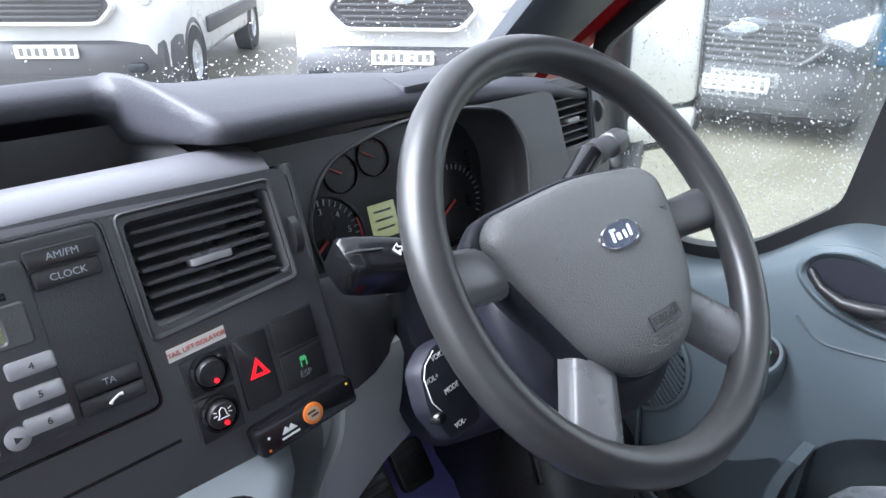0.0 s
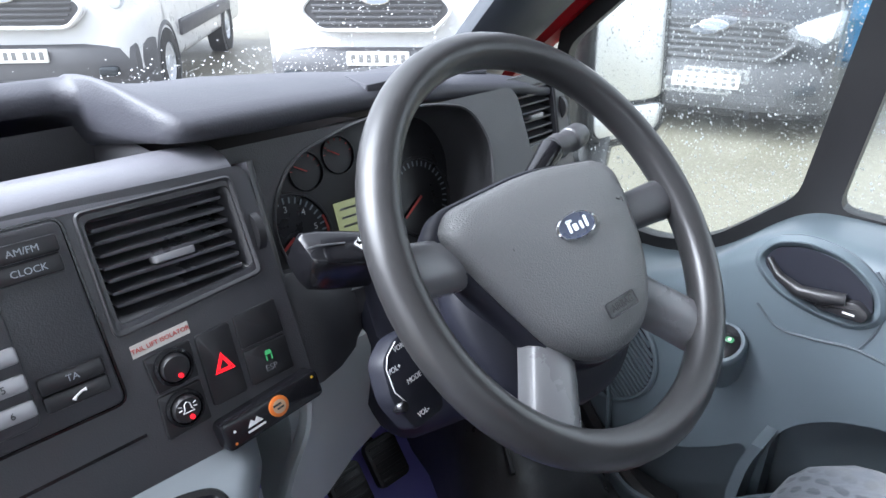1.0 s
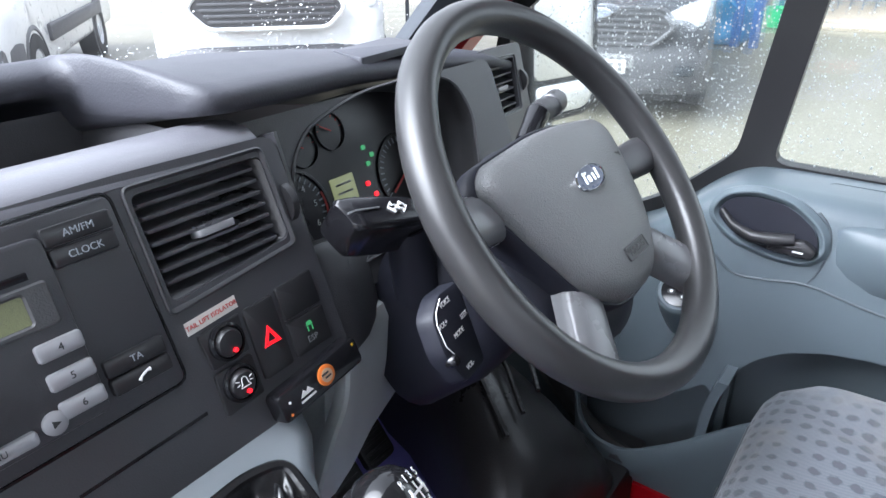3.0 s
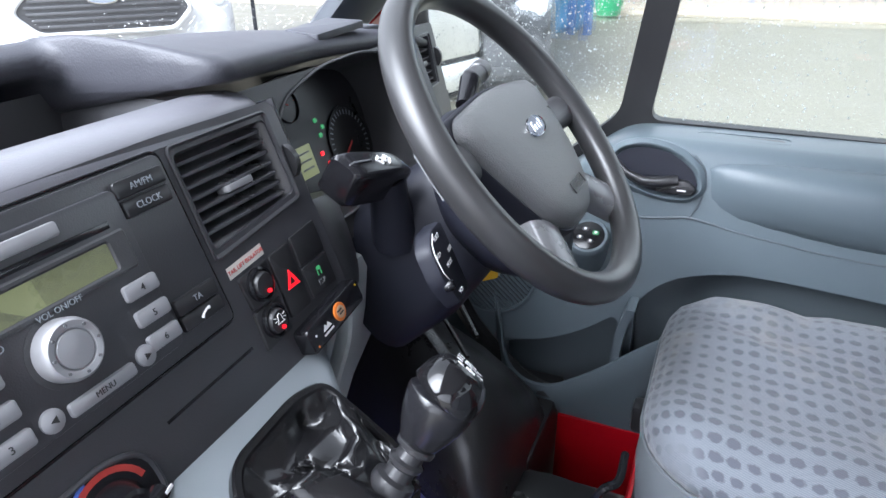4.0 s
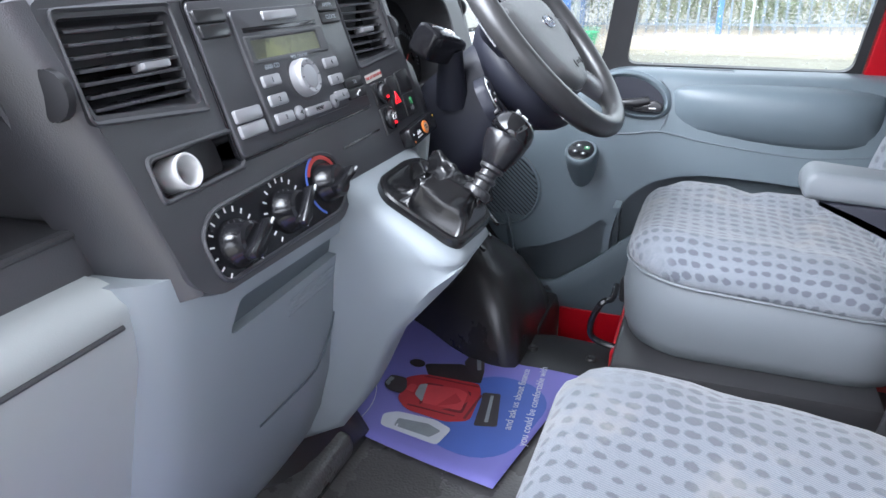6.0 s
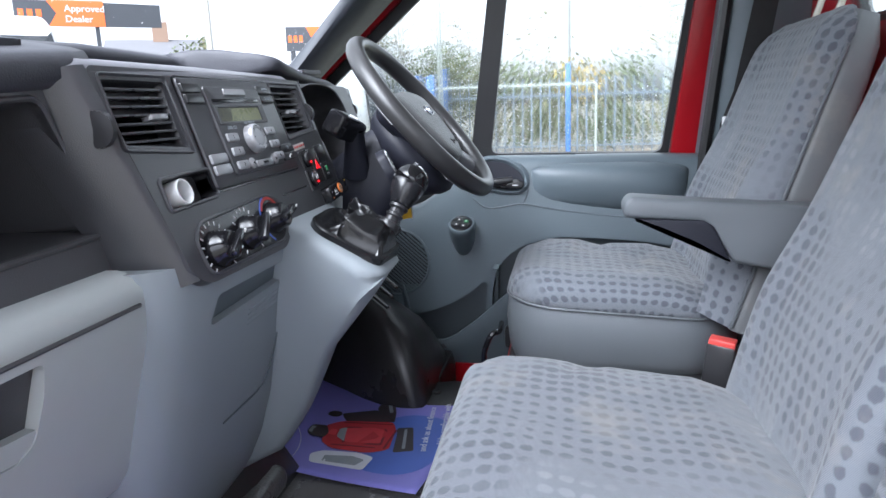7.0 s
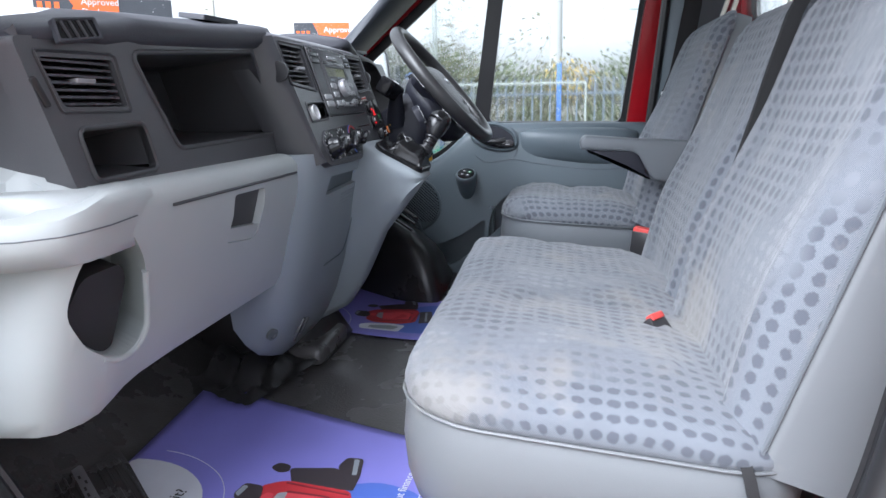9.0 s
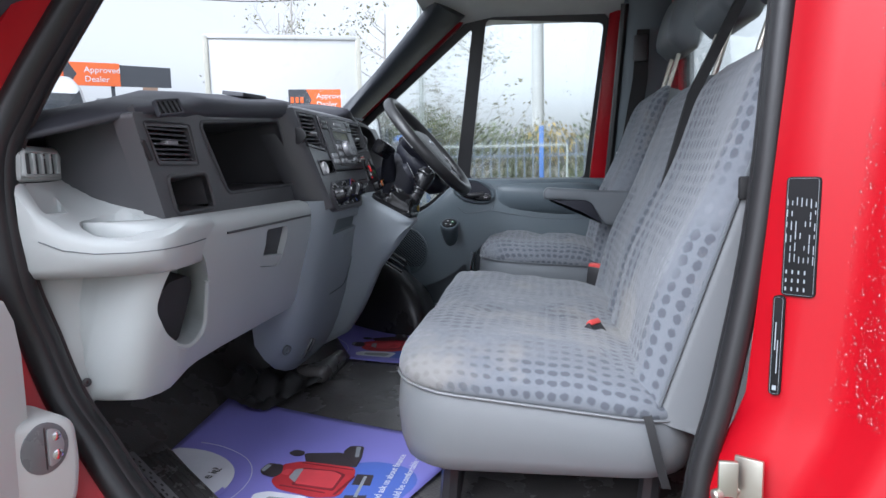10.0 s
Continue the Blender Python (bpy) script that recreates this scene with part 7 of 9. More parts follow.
    while cnt < 6500:
        p = (rng.uniform(-0.60, 0.29), rng.uniform(-0.1, 0.56))
        ok = inside(p, quart)
        if not ok and inside(p, main) and rng.random() < 0.30 + 0.5 * max(0.0, 0.1 - p[0]) / 0.3:
            ok = True
        if not ok:
            continue
        cnt += 1
        r = 0.00055 + 0.0012 * rng.random() ** 4
        sy = rng.uniform(1.0, 1.5)
        ring = [bm.verts.new(ML @ Vector((p[0] + r * q.x * rng.uniform(0.85, 1.15), p[1] + r * q.y * sy, -0.0125))) for q in base]
        mid = [bm.verts.new(ML @ Vector((p[0] + 0.7 * r * q.x, p[1] + 0.7 * r * q.y * sy - 0.1 * r, -0.0125 - r * 0.55))) for q in base]
        tp = bm.verts.new(ML @ Vector((p[0], p[1] - 0.15 * r, -0.0125 - r * 0.75)))
        for i in range(6):
            j = (i + 1) % 6
            bm.faces.new((ring[i], ring[j], mid[j], mid[i]))
            bm.faces.new((mid[i], mid[j], tp))
        bm.faces.new(ring[::-1])
    dr = part("rain_drops", bm, DROP, None, smooth=180)
    dr.visible_shadow = False
    tagged(dr, "rain drops clinging to the driver's window", "rain drops", kind="stuff")


driver_door()


def b_pillar_right():
    bm = B()
    secs = []
    for z, x, y0 in ((0.62, 0.83, -0.30), (1.0, 0.83, -0.30), (1.18, 0.825, -0.305), (1.45, 0.80, -0.325), (1.80, 0.765, -0.35)):
        secs.append([Vector((x + a, y0 + b, z)) for a, b in ((0.17, 0.0), (0.012, -0.002), (0.0, -0.012), (-0.012, -0.05), (-0.018, -0.11), (-0.01, -0.20), (0.17, -0.20))])
    loft(bm, secs)
    tagged(part("wall_right", bm, DOORGREY, smooth=50), "blue-grey pillar trim behind the driver's door", "pillar", kind="structure")
    bm = B()
    tube(bm, [Vector((0.835, -0.297, 0.65)), Vector((0.835, -0.297, 1.0)), Vector((0.832, -0.300, 1.18)), Vector((0.805, -0.322, 1.45)), Vector((0.775, -0.345, 1.75))], 0.013, 8)
    tagged(part("door_seal", bm, RUBBER), "black rubber seal of the driver's door", "door seal", kind="structure")
    t = thing("seat_belt", (0.79, -0.36, 1.2), "black driver's seat belt hanging at the pillar", "seat belt", "seat belts")
    bm = B()
    loft(bm, [[Vector((x, y, z)) for x, y, z in ((cx, cy - w, cz), (cx, cy + w, cz), (cx - 0.003, cy + w, cz), (cx - 0.003, cy - w, cz))] for cx, cy, cz, w in ((0.745, -0.40, 1.66, 0.020), (0.75, -0.392, 1.50, 0.024), (0.755, -0.365, 1.32, 0.026), (0.758, -0.345, 1.25, 0.030), (0.75, -0.34, 1.10, 0.024), (0.75, -0.34, 0.80, 0.024))])
    part("webbing", bm, BELT, t)
    bm = B()
    box(bm, (0.745, -0.392, 1.60), (0.02, 0.045, 0.085), None, 0.006)
    part("guide", bm, BLACK, t)
    bm = B()
    box(bm, (0.748, -0.335, 1.238), (0.008, 0.035, 0.060), pose(0, 0, 0), 0.003)
    part("tongue", bm, WHITEINK, t, "pale metal belt tongue")


b_pillar_right()


def door_mirror():
    t = thing("door_mirror", (1.02, 0.6, 1.10), "black split door mirror outside the driver's window", "mirror")
    m = basis((1.125, 0.625, 1.30), (0.96, -0.28, 0), (0.0, 0.12, 1))
    silver = mat("mirror_silver", (0.9, 0.91, 0.92), 0.34, 1.0, bump=0, rvar=0.05)
    shell = rounded([(-0.098, -0.115), (-0.06, -0.138), (0.06, -0.135), (0.092, -0.11), (0.098, 0.15), (-0.085, 0.16)], 0.04, 5)
    bm = B()
    loft(bm, [[m @ Vector((x, y, z)) for x, y in inset(shell, d)] for d, z in ((0.05, -0.085), (0.018, -0.07), (0.0, -0.035), (0.0, 0.006), (0.005, 0.012), (0.012, 0.012), (0.014, 0.002))])
    part("housing", bm, SWITCH, t, smooth=60)
    bm = B()
    slab(bm, rounded([(-0.082, -0.058), (0.080, -0.058), (0.084, 0.138), (-0.070, 0.146)], 0.02, 4), m, 0.0, 0.010, 0.002)
    part("mirror_glass", bm, silver, t, "pale sky in the main glass")
    bm = B()
    slab(bm, rounded([(-0.078, -0.112), (-0.05, -0.124), (0.05, -0.122), (0.078, -0.108), (0.080, -0.068), (-0.080, -0.068)], 0.015, 4), m, 0.0, 0.010, 0.002)
    part("wide_angle_glass", bm, silver, t)
    bm = B()
    tube(bm, [(1.0, 0.60, 1.12), (1.05, 0.63, 1.14), (1.10, 0.65, 1.20)], [0.035, 0.030, 0.03], 10)
    part("arm", bm, SWITCH, t)


door_mirror()


# ---------------------------------------------------------------- seats
def seat_cushion(name, t, x0, x1, yf, yb, zf, zb, crown, bolster, label, r=0.07, seed=0.0):
    """Cloth cushion swelling from a rounded seam that falls towards the back."""
    pts = []
    base = rrect(x1 - x0, yf - yb, r, 7, (x0 + x1) / 2, (yf + yb) / 2)
    for i, p in enumerate(base):
        q = base[(i + 1) % len(base)]
        k = max(1, int((Vector(q) - Vector(p)).length / 0.03))
        pts += [tuple(Vector(p).lerp(Vector(q), j / k)) for j in range(k)]
    cx, cy = (x0 + x1) / 2, (yf + yb) / 2
    hx, hy = (x1 - x0) / 2, (yf - yb) / 2
    bm = B()
    uvl = bm.loops.layers.uv.new("cloth")
    where = {}
    rows = []
    #  scale of the ring, share of the height, extra length of cloth
    for s, h, ex in ((1.0, 0.0, 0.052), (1.008, 0.16, 0.044), (1.006, 0.33, 0.035), (0.994, 0.50, 0.026), (0.972, 0.65, 0.017), (0.938, 0.78, 0.009), (0.89, 0.88, 0.003), (0.82, 0.95, 0), (0.72, 0.99, 0), (0.60, 1.0, 0), (0.45, 0.99, 0), (0.30, 0.98, 0), (0.15, 0.975, 0), (0.02, 0.975, 0)):
        ring = []
        for x, y in pts:
            d = Vector((x - cx, y - cy))
            px, py = cx + d.x * s, cy + d.y * s
            u = (px - cx) / hx
            back = min(1.0, max(0.0, (py - yb) / (0.30 * (yf - yb))))
            z = zf + (zb - zf) * (yf - py) / (yf - yb) + crown * h * (0.55 + 0.45 * back)
            z += bolster * h * math.exp(-((abs(u) - 0.70) / 0.18) ** 2)
            z += h * (0.008 * noise.noise(Vector((px * 7, py * 7, seed))) + 0.003 * noise.noise(Vector((px * 24, py * 18, seed + 3))) - 0.008 * max(0.0, 1 - 7 * abs(noise.noise(Vector((px * 3.1, py * 6.3, seed + 8))))))
            v = bm.verts.new((px, py, z))
            e = d.normalized() * ex
            where[v] = (px + e.x, py + e.y)
            ring.append(v)
        rows.append(ring)
    n = len(pts)
    for p, q in zip(rows, rows[1:]):
        for i in range(n):
            j = (i + 1) % n
            bm.faces.new((p[i], p[j], q[j], q[i]))
    bm.faces.new(rows[-1])
    bm.faces.new(rows[0][::-1])
    for f in bm.faces:
        for l in f.loops:
            l[uvl].uv = where[l.vert]
    return part(name, bm, CLOTH, t, label, smooth=80)


def seat_base(t, x0, x1, yf, yb, zt_f, zt_b, zbot, m, r=0.06):
    bm = B()
    secs = []
    pts = rrect(x1 - x0, yf - yb, r, 6, (x0 + x1) / 2, (yf + yb) / 2)

    def zt(y):
        return zt_f + (zt_b - zt_f) * (yf - y) / (yf - yb)
    for f, ins in ((1.0, 0.004), (0.93, 0.0), (0.6, -0.004), (0.25, 0.0), (0.06, 0.008), (0.0, 0.02)):
        secs.append([Vector((x, y, zbot + (zt(y) - zbot) * f)) for x, y in inset(pts, ins)])
    loft(bm, secs)
    b = part("base_cover", bm, m, t, "smooth grey vinyl seat side", smooth=60)
    bm = B()
    tube(bm, [Vector((x, y, zt(y) + 0.001)) for x, y in inset(pts, -0.002)], 0.0022, 6, closed=True)
    part("piping", bm, m, t)
    return b


def backrest(t, x0, x1, foot, lean, height, label, bol=0.018, side=None, thick=0.095, taper=0.05, nm="backrest"):
    """A cloth backrest on a leaning frame; foot: (y, z) of its front foot."""
    w = x1 - x0
    d = Vector((0, -math.sin(lean), math.cos(lean)))
    m = basis(((x0 + x1) / 2, foot[0], foot[1]), (-1, 0, 0), d)
    bm = B()
    secs = []
    nv = 22
    for k in range(nv + 1):
        v = k / nv
        e = 1.0 if v < 0.86 else max(0.02, 1 - ((v - 0.86) / 0.14) ** 2.6 * 0.85)
        wf = w * (1 - taper * v) * (1 - 0.24 * (1 - e))
        row = []
        for j in range(21):
            u = -1 + j / 10
            g = max(0.0, 1 - abs(u) ** 7) ** 0.4
            b = bol * math.exp(-((abs(u) - 0.80) / 0.13) ** 2) * (1 - 0.5 * v)
            lumb = 0.018 * math.exp(-((v - 0.32) / 0.22) ** 2)
            wob = 0.003 * noise.noise(Vector((u * 3 + x0 * 7, v * 5, 1.7)))
            z = (-0.015 + (0.016 + b + lumb + wob) * g) * e + (-0.02) * (1 - e)
            row.append(m @ Vector((u * wf / 2, v * height, z)))
        row.append(m @ Vector((wf / 2 - 0.006, v * height, -0.028)))
        row.append(m @ Vector((-wf / 2 + 0.006, v * height, -0.028)))
        secs.append(row)
    cloth_loft(bm, secs, True)
    part(nm, bm, CLOTH, t, label, smooth=75)
    bm = B()
    secs = []
    for k in range(12):
        v = k / 11
        e = 1.0 if v < 0.85 else max(0.05, 1 - ((v - 0.85) / 0.15) ** 2.2 * 0.8)
        wf = w * (1 - taper * v) * (1 - 0.24 * (1 - e))
        th = thick * (1 - 0.35 * v)
        secs.append([m @ Vector((x, v * height - 0.004, z)) for x, z in rounded([(-wf / 2, -0.020), (-wf / 2, -th), (wf / 2, -th), (wf / 2, -0.020)], 0.014, 3)])
    loft(bm, secs)
    part("back_shell", bm, side or VINYL, t, "smooth grey vinyl back", smooth=60)
    for s in (-1, 1):
        bm = B()
        tube(bm, [m @ Vector((s * (w * (1 - taper * v) / 2 - 0.001), v * height, -0.020)) for v in [i / 10 * 0.88 for i in range(11)]], 0.003, 6)
        part("piping", bm, VINYLD, t)
    return m


def headrest(t, m, height, cx, lift, w=0.24, h=0.17, th=0.085):
    mm = m @ Matrix.Translation((cx, height + lift, -0.035))
    bm = B()
    secs = []
    for k in range(11):
        f = k / 10
        e = math.sqrt(max(0.02, 1 - abs(2 * f - 1) ** 5.5))
        secs.append([mm @ Vector((x * (0.9 + 0.1 * e), f * h, z * e + 0.01 * math.sin(f * 3))) for x, z in rrect(w * (0.88 + 0.12 * e), th * 1.0, 0.03, 5)])
    loft(bm, secs)
    hr = part("headrest", bm, VINYLD, t, "dark grey padded headrest", smooth=70)
    for s in (-1, 1):
        bm = B()
        tube(bm, [mm @ Vector((s * 0.055, -lift - 0.03, -0.005)), mm @ Vector((s * 0.055, 0.02, 0.0))], 0.006, 10)
        part("post", bm, STEEL, hr, "pale metal post")


def passenger_bench():
    t = thing("passenger_seat", (-0.26, -0.05, FLOOR), "double passenger seat in dotted grey cloth", "seat", "seats")
    seat_base(t, -0.675, 0.150, 0.145, -0.30, 0.917, 0.868, 0.785, VINYL, 0.10)
    seat_cushion("cushion", t, -0.674, 0.149, 0.144, -0.30, 0.917, 0.868, 0.064, 0.004, "dotted grey cloth cushion, stained at the front", 0.10, 0.3)
    m1 = backrest(t, -0.665, -0.245, (-0.212, 0.885), radians(18.5), 0.545, "dotted grey cloth outer backrest", thick=0.15, taper=0.012)
    m2 = backrest(t, -0.243, 0.140, (-0.212, 0.885), radians(18.5), 0.545, "dotted grey cloth middle backrest", thick=0.15, taper=0.012)
    headrest(t, m1, 0.545, 0.0, 0.105, 0.26, 0.19, 0.10)
    headrest(t, m2, 0.545, 0.0, 0.12, 0.26, 0.19, 0.10)
    for x, y in ((-0.60, 0.06), (-0.60, -0.24), (-0.26, 0.06), (0.08, 0.06), (0.08, -0.24)):
        bm = B()
        tube(bm, [(x, y, 0.80), (x, y + 0.01, FLOOR + 0.008)], 0.016, 8)
        part("leg", bm, SWITCH, t)
    bm = B()
    tube(bm, [(-0.60, 0.06, 0.78), (-0.26, 0.06, 0.70)], 0.006, 6)
    tube(bm, [(-0.26, 0.06, 0.78), (-0.60, 0.06, 0.70)], 0.006, 6)
    part("brace", bm, SWITCH, t)
    # strap of the base cover at the outer rear corner
    bm = B()
    loft(bm, [[Vector((x, y + w, z)) for x, w in ((xx, -0.006), (xx, 0.006), (xx - 0.003, 0.006), (xx - 0.003, -0.006))] for xx, y, z in ((-0.660, -0.215, 0.905), (-0.678, -0.222, 0.875), (-0.682, -0.235, 0.82), (-0.680, -0.245, 0.785))])
    part("strap", bm, BELT, t)
    # release loop at the side of the back
    bm = B()
    box(bm, (-0.668, -0.338, 1.195), (0.010, 0.014, 0.030), None, 0.003)
    part("release_loop", bm, BELT, t)
    # belts
    b = thing("seat_belt", (-0.25, -0.3, 0.9), "black belt webbing between the two backrests", "seat belt", "seat belts")
    bm = B()
    pts = [(-0.240, -0.290, 1.12), (-0.240, -0.318, 1.22), (-0.240, -0.336, 1.29), (-0.238, -0.356, 1.36), (-0.232, -0.40, 1.45), (-0.222, -0.45, 1.55)]
    loft(bm, [[Vector((x + a, y + c, z)) for a, c in ((-0.003, 0.004), (0.003, 0.006), (0.003, -0.014), (-0.003, -0.016))] for x, y, z in pts])
    part("webbing", bm, BELT, b)
    for (x, y, z), rot, lab, mm in (((-0.386, -0.160, 0.936), (8, 20, 70), "dark belt buckle lying on the bench", SWITCH), ((0.165, -0.21, 0.955), (-30, 0, 20), "black belt buckle with a red button beside the driver's seat", BLACK)):
        k = thing("belt_buckle", (x, y, z), lab, "buckle", "buckles")
        mb = pose(x, y, z, *rot)
        bm = B()
        if mm is BLACK:
            mb = basis((x, y, z), (0.35, 0.93, 0.1), (0.1, 0.30, 0.95))
            box(bm, (0, -0.03, 0), (0.040, 0.085, 0.020), mb, 0.004)
        else:
            mb = basis((x - 0.010, y - 0.008, z + 0.008), (0.75, -0.60, 0.0), (0.42, 0.52, 0.74))
            box(bm, (0, -0.014, -0.004), (0.036, 0.044, 0.018), mb, 0.004)
        part("body", bm, SWITCH, k)
        bm = B()
        box(bm, (0, 0.0145 if mm is BLACK else 0.006, 0.002), (0.036 if mm is BLACK else 0.028, 0.010, 0.022 if mm is BLACK else 0.012), mb, 0.002)
        part("button", bm, REDPL, k, "red release button")
        bm = B()
        box(bm, (0, -0.09 if mm is BLACK else -0.048, 0), (0.026, 0.06 if mm is BLACK else 0.03, 0.008), mb, 0.002)
        part("stalk", bm, BELT, k)


def driver_seat():
    t = thing("driver_seat", (0.55, -0.05, FLOOR), "driver's seat in dotted grey cloth with an armrest", "seat", "seats")
    seat_base(t, 0.370, 0.772, 0.118, -0.30, 0.956, 0.930, 0.825, VINYLD, 0.11)
    seat_cushion("cushion", t, 0.371, 0.771, 0.117, -0.30, 0.956, 0.930, 0.054, 0.008, "dotted grey cloth cushion", 0.11, 5.1)
    m = backrest(t, 0.305, 0.760, (-0.235, 0.95), radians(18.0), 0.52, "dotted grey cloth backrest", bol=0.03, thick=0.10)
    headrest(t, m, 0.52, 0.0, 0.11, 0.26, 0.19, 0.10)
    # armrest
    MA = basis((0.25, 0, 0), (0, -1, 0), (0, 0, 1))
    bm = B()
    o = rounded([(0.078, 1.138), (0.19, 1.132), (0.205, 1.120), (0.236, 1.070), (0.30, 1.058), (0.365, 1.06), (0.365, 1.152), (0.20, 1.161), (0.086, 1.170), (0.076, 1.158)], 0.008, 3)
    slab(bm, o, MA, -0.025, 0.025, 0.007)
    ar = part("armrest", bm, VINYLD, t, "grey folding armrest", smooth=50)
    bm = B()
    slab(bm, rounded([(0.09, 1.137), (0.13, 1.122), (0.18, 1.100), (0.232, 1.070), (0.205, 1.126), (0.19, 1.134)], 0.004, 2), MA, -0.0258, 0.0258, 0.003)
    part("armrest_underside", bm, SHROUDM, ar)
    # height lever
    bm = B()
    tube(bm, spline([(0.44, 0.06, 0.79), (0.445, 0.15, 0.80), (0.44, 0.165, 0.83), (0.435, 0.150, 0.875), (0.45, 0.135, 0.88), (0.50, 0.135, 0.88)], 5), 0.0055, 8)
    part("pull_bar", bm, GLOSSBLK, t)
    for s in (0.34, 0.72):
        bm = B()
        box(bm, (s, -0.06, FLOOR + 0.085), (0.035, 0.42, 0.05), None, 0.008)
        part("rail", bm, SWITCH, t)
    bm = B()
    box(bm, (0.53, -0.06, 0.805), (0.40, 0.36, 0.05), None, 0.01)
    part("seat_pan", bm, SWITCH, t)


passenger_bench()
driver_seat()


# ---------------------------------------------------------------- printed floor papers
def floor_paper(m, label, wave, crop):
    t = thing("floor_paper", m.translation, label, "floor paper", "floor papers")

    def lift(x, y):
        wy = (m @ Vector((x, y, 0))).y
        rise = max(0.0, wy - 0.50) * 0.094 + max(0.0, wy - 0.66) * 0.56
        return 0.0015 + rise + wave * (0.5 + 0.5 * math.sin(x * 13 + y * 7 + m.translation.x * 9)) * 0.5

    def sheet(pts_fn, nu, nv, dz, mt, nm, lab=""):
        bm = B()
        rows = []
        for i in range(nu + 1):
            rows.append([m @ Vector((*pts_fn(i / nu, j / nv), 0)) for j in range(nv + 1)])
        for r in rows:
            for q in r:
                l = m.inverted() @ q
                q.z += lift(l.x, l.y) + dz
        loft(bm, rows, closed=False)
        return part(nm, bm, mt, t if nm == "sheet" else pic, lab, smooth=60)

    W, H = 0.62, 0.40
    pic = None
    bm = B()
    def left(y):
        return -W / 2 + crop * (H / 2 - y)
    rows = [[m @ Vector((left(-H / 2 + H * j / 20) + (W / 2 - left(-H / 2 + H * j / 20)) * i / 30, -H / 2 + H * j / 20, 0)) for j in range(21)] for i in range(31)]
    for r in rows:
        for q in r:
            l = m.inverted() @ q
            q.z += lift(l.x, l.y)
    loft(bm, rows, closed=False)
    pic = part("sheet", bm, PAPER, t, "glossy blue-violet printed sheet", smooth=60)
    sol = pic.modifiers.new("thickness", "SOLIDIFY")
    sol.thickness = 0.0006

    def patch(pts, dz, mt, nm, lab=""):
        b = B()
        vs = [m @ Vector((x, y, lift(x, y) + dz)) for x, y in pts]
        f = b.faces.new([b.verts.new(v) for v in vs])
        bmesh.ops.triangulate(b, faces=[f])
        e = bmesh.ops.extrude_face_region(b, geom=list(b.faces))
        bmesh.ops.translate(b, verts=[v for v in e["geom"] if isinstance(v, bmesh.types.BMVert)], vec=(0, 0, 0.0003))
        return part(nm, b, mt, pic, lab, smooth=0)
    patch(rrect(0.16, 0.22, 0.07, 6, 0.22, -0.05), 0.0004, PAPERB, "print_field")
    arc = [(-0.11 + 0.128 * math.cos(radians(k)), -0.18 + 0.128 * math.sin(radians(k))) for k in range(-5, 186, 8)]
    patch([(max(x, left(y) + 0.004), y) for x, y in arc], 0.0008, PWHITE, "print_disc", "white printed disc with dark lettering")
    b = B()
    tube(b, [m @ Vector((x, y, lift(x, y) + 0.0008)) for x, y in [(-0.11 + 0.158 * math.cos(radians(k)), -0.18 + 0.158 * math.sin(radians(k))) for k in range(-5, 112, 5)]], 0.0007, 4)
    part("print_ring", b, PWHITE, pic)
    patch(rounded([(-0.008, -0.190), (0.022, -0.180), (0.024, -0.150), (-0.002, -0.140)], 0.003, 2), 0.0012, PAPER, "print_square")
    text("lettering", "e it?", 0.026, m @ Matrix.Translation((-0.046, -0.116, lift(-0.05, -0.118) + 0.0042)) @ pose(0, 0, 0, 0, 0, 103), BLACKINK, pic)

    # printed red armchair with a dark seat behind it
    def shape(mt, dz, r, *pts):
        patch(rounded(list(pts), r, 3), 0.0010 + dz, mt, "print_shape")
    shape(PDARK, 0.0, 0.010, (0.042, 0.027), (0.107, 0.062), (0.134, 0.050), (0.170, 0.022), (0.074, -0.006))
    shape(PDARK, 0.0003, 0.008, (0.105, 0.065), (0.102, 0.094), (0.128, 0.103), (0.153, 0.057), (0.166, 0.022), (0.132, 0.044))
    shape(PGREY, 0.0006, 0.003, (0.116, 0.094), (0.124, 0.097), (0.146, 0.058), (0.140, 0.054))
    shape(PDARK, 0.0003, 0.008, (0.014, 0.014), (0.017, 0.033), (0.040, 0.034), (0.048, 0.018), (0.036, 0.008))
    shape(PDARK, 0.0, 0.005, (0.183, -0.002), (0.213, 0.008), (0.250, -0.075), (0.215, -0.090), (0.194, -0.027))
    shape(PGREY, 0.0004, 0.002, (0.200, -0.004), (0.205, -0.002), (0.232, -0.072), (0.226, -0.074))
    shape(PRED, 0.0006, 0.012, (0.038, -0.032), (0.062, -0.003), (0.166, 0.018), (0.183, -0.007), (0.204, -0.083), (0.170, -0.104), (0.094, -0.108), (0.063, -0.089), (0.055, -0.052))
    shape(PSEAM, 0.0009, 0.006, (0.081, -0.024), (0.142, -0.008), (0.168, -0.013), (0.184, -0.072), (0.106, -0.086))
    shape(PLIGHT, 0.0012, 0.006, (0.085, -0.029), (0.141, -0.013), (0.163, -0.018), (0.178, -0.067), (0.109, -0.080))
    shape(PSEAM, 0.0009, 0.001, (0.066, -0.006), (0.168, 0.010), (0.169, 0.007), (0.067, -0.010))
    shape(PSEAM, 0.0012, 0.001, (0.184, -0.012), (0.188, -0.012), (0.196, -0.082), (0.191, -0.083))
    shape(PSEAM, 0.0012, 0.001, (0.090, -0.094), (0.176, -0.082), (0.177, -0.085), (0.090, -0.098))
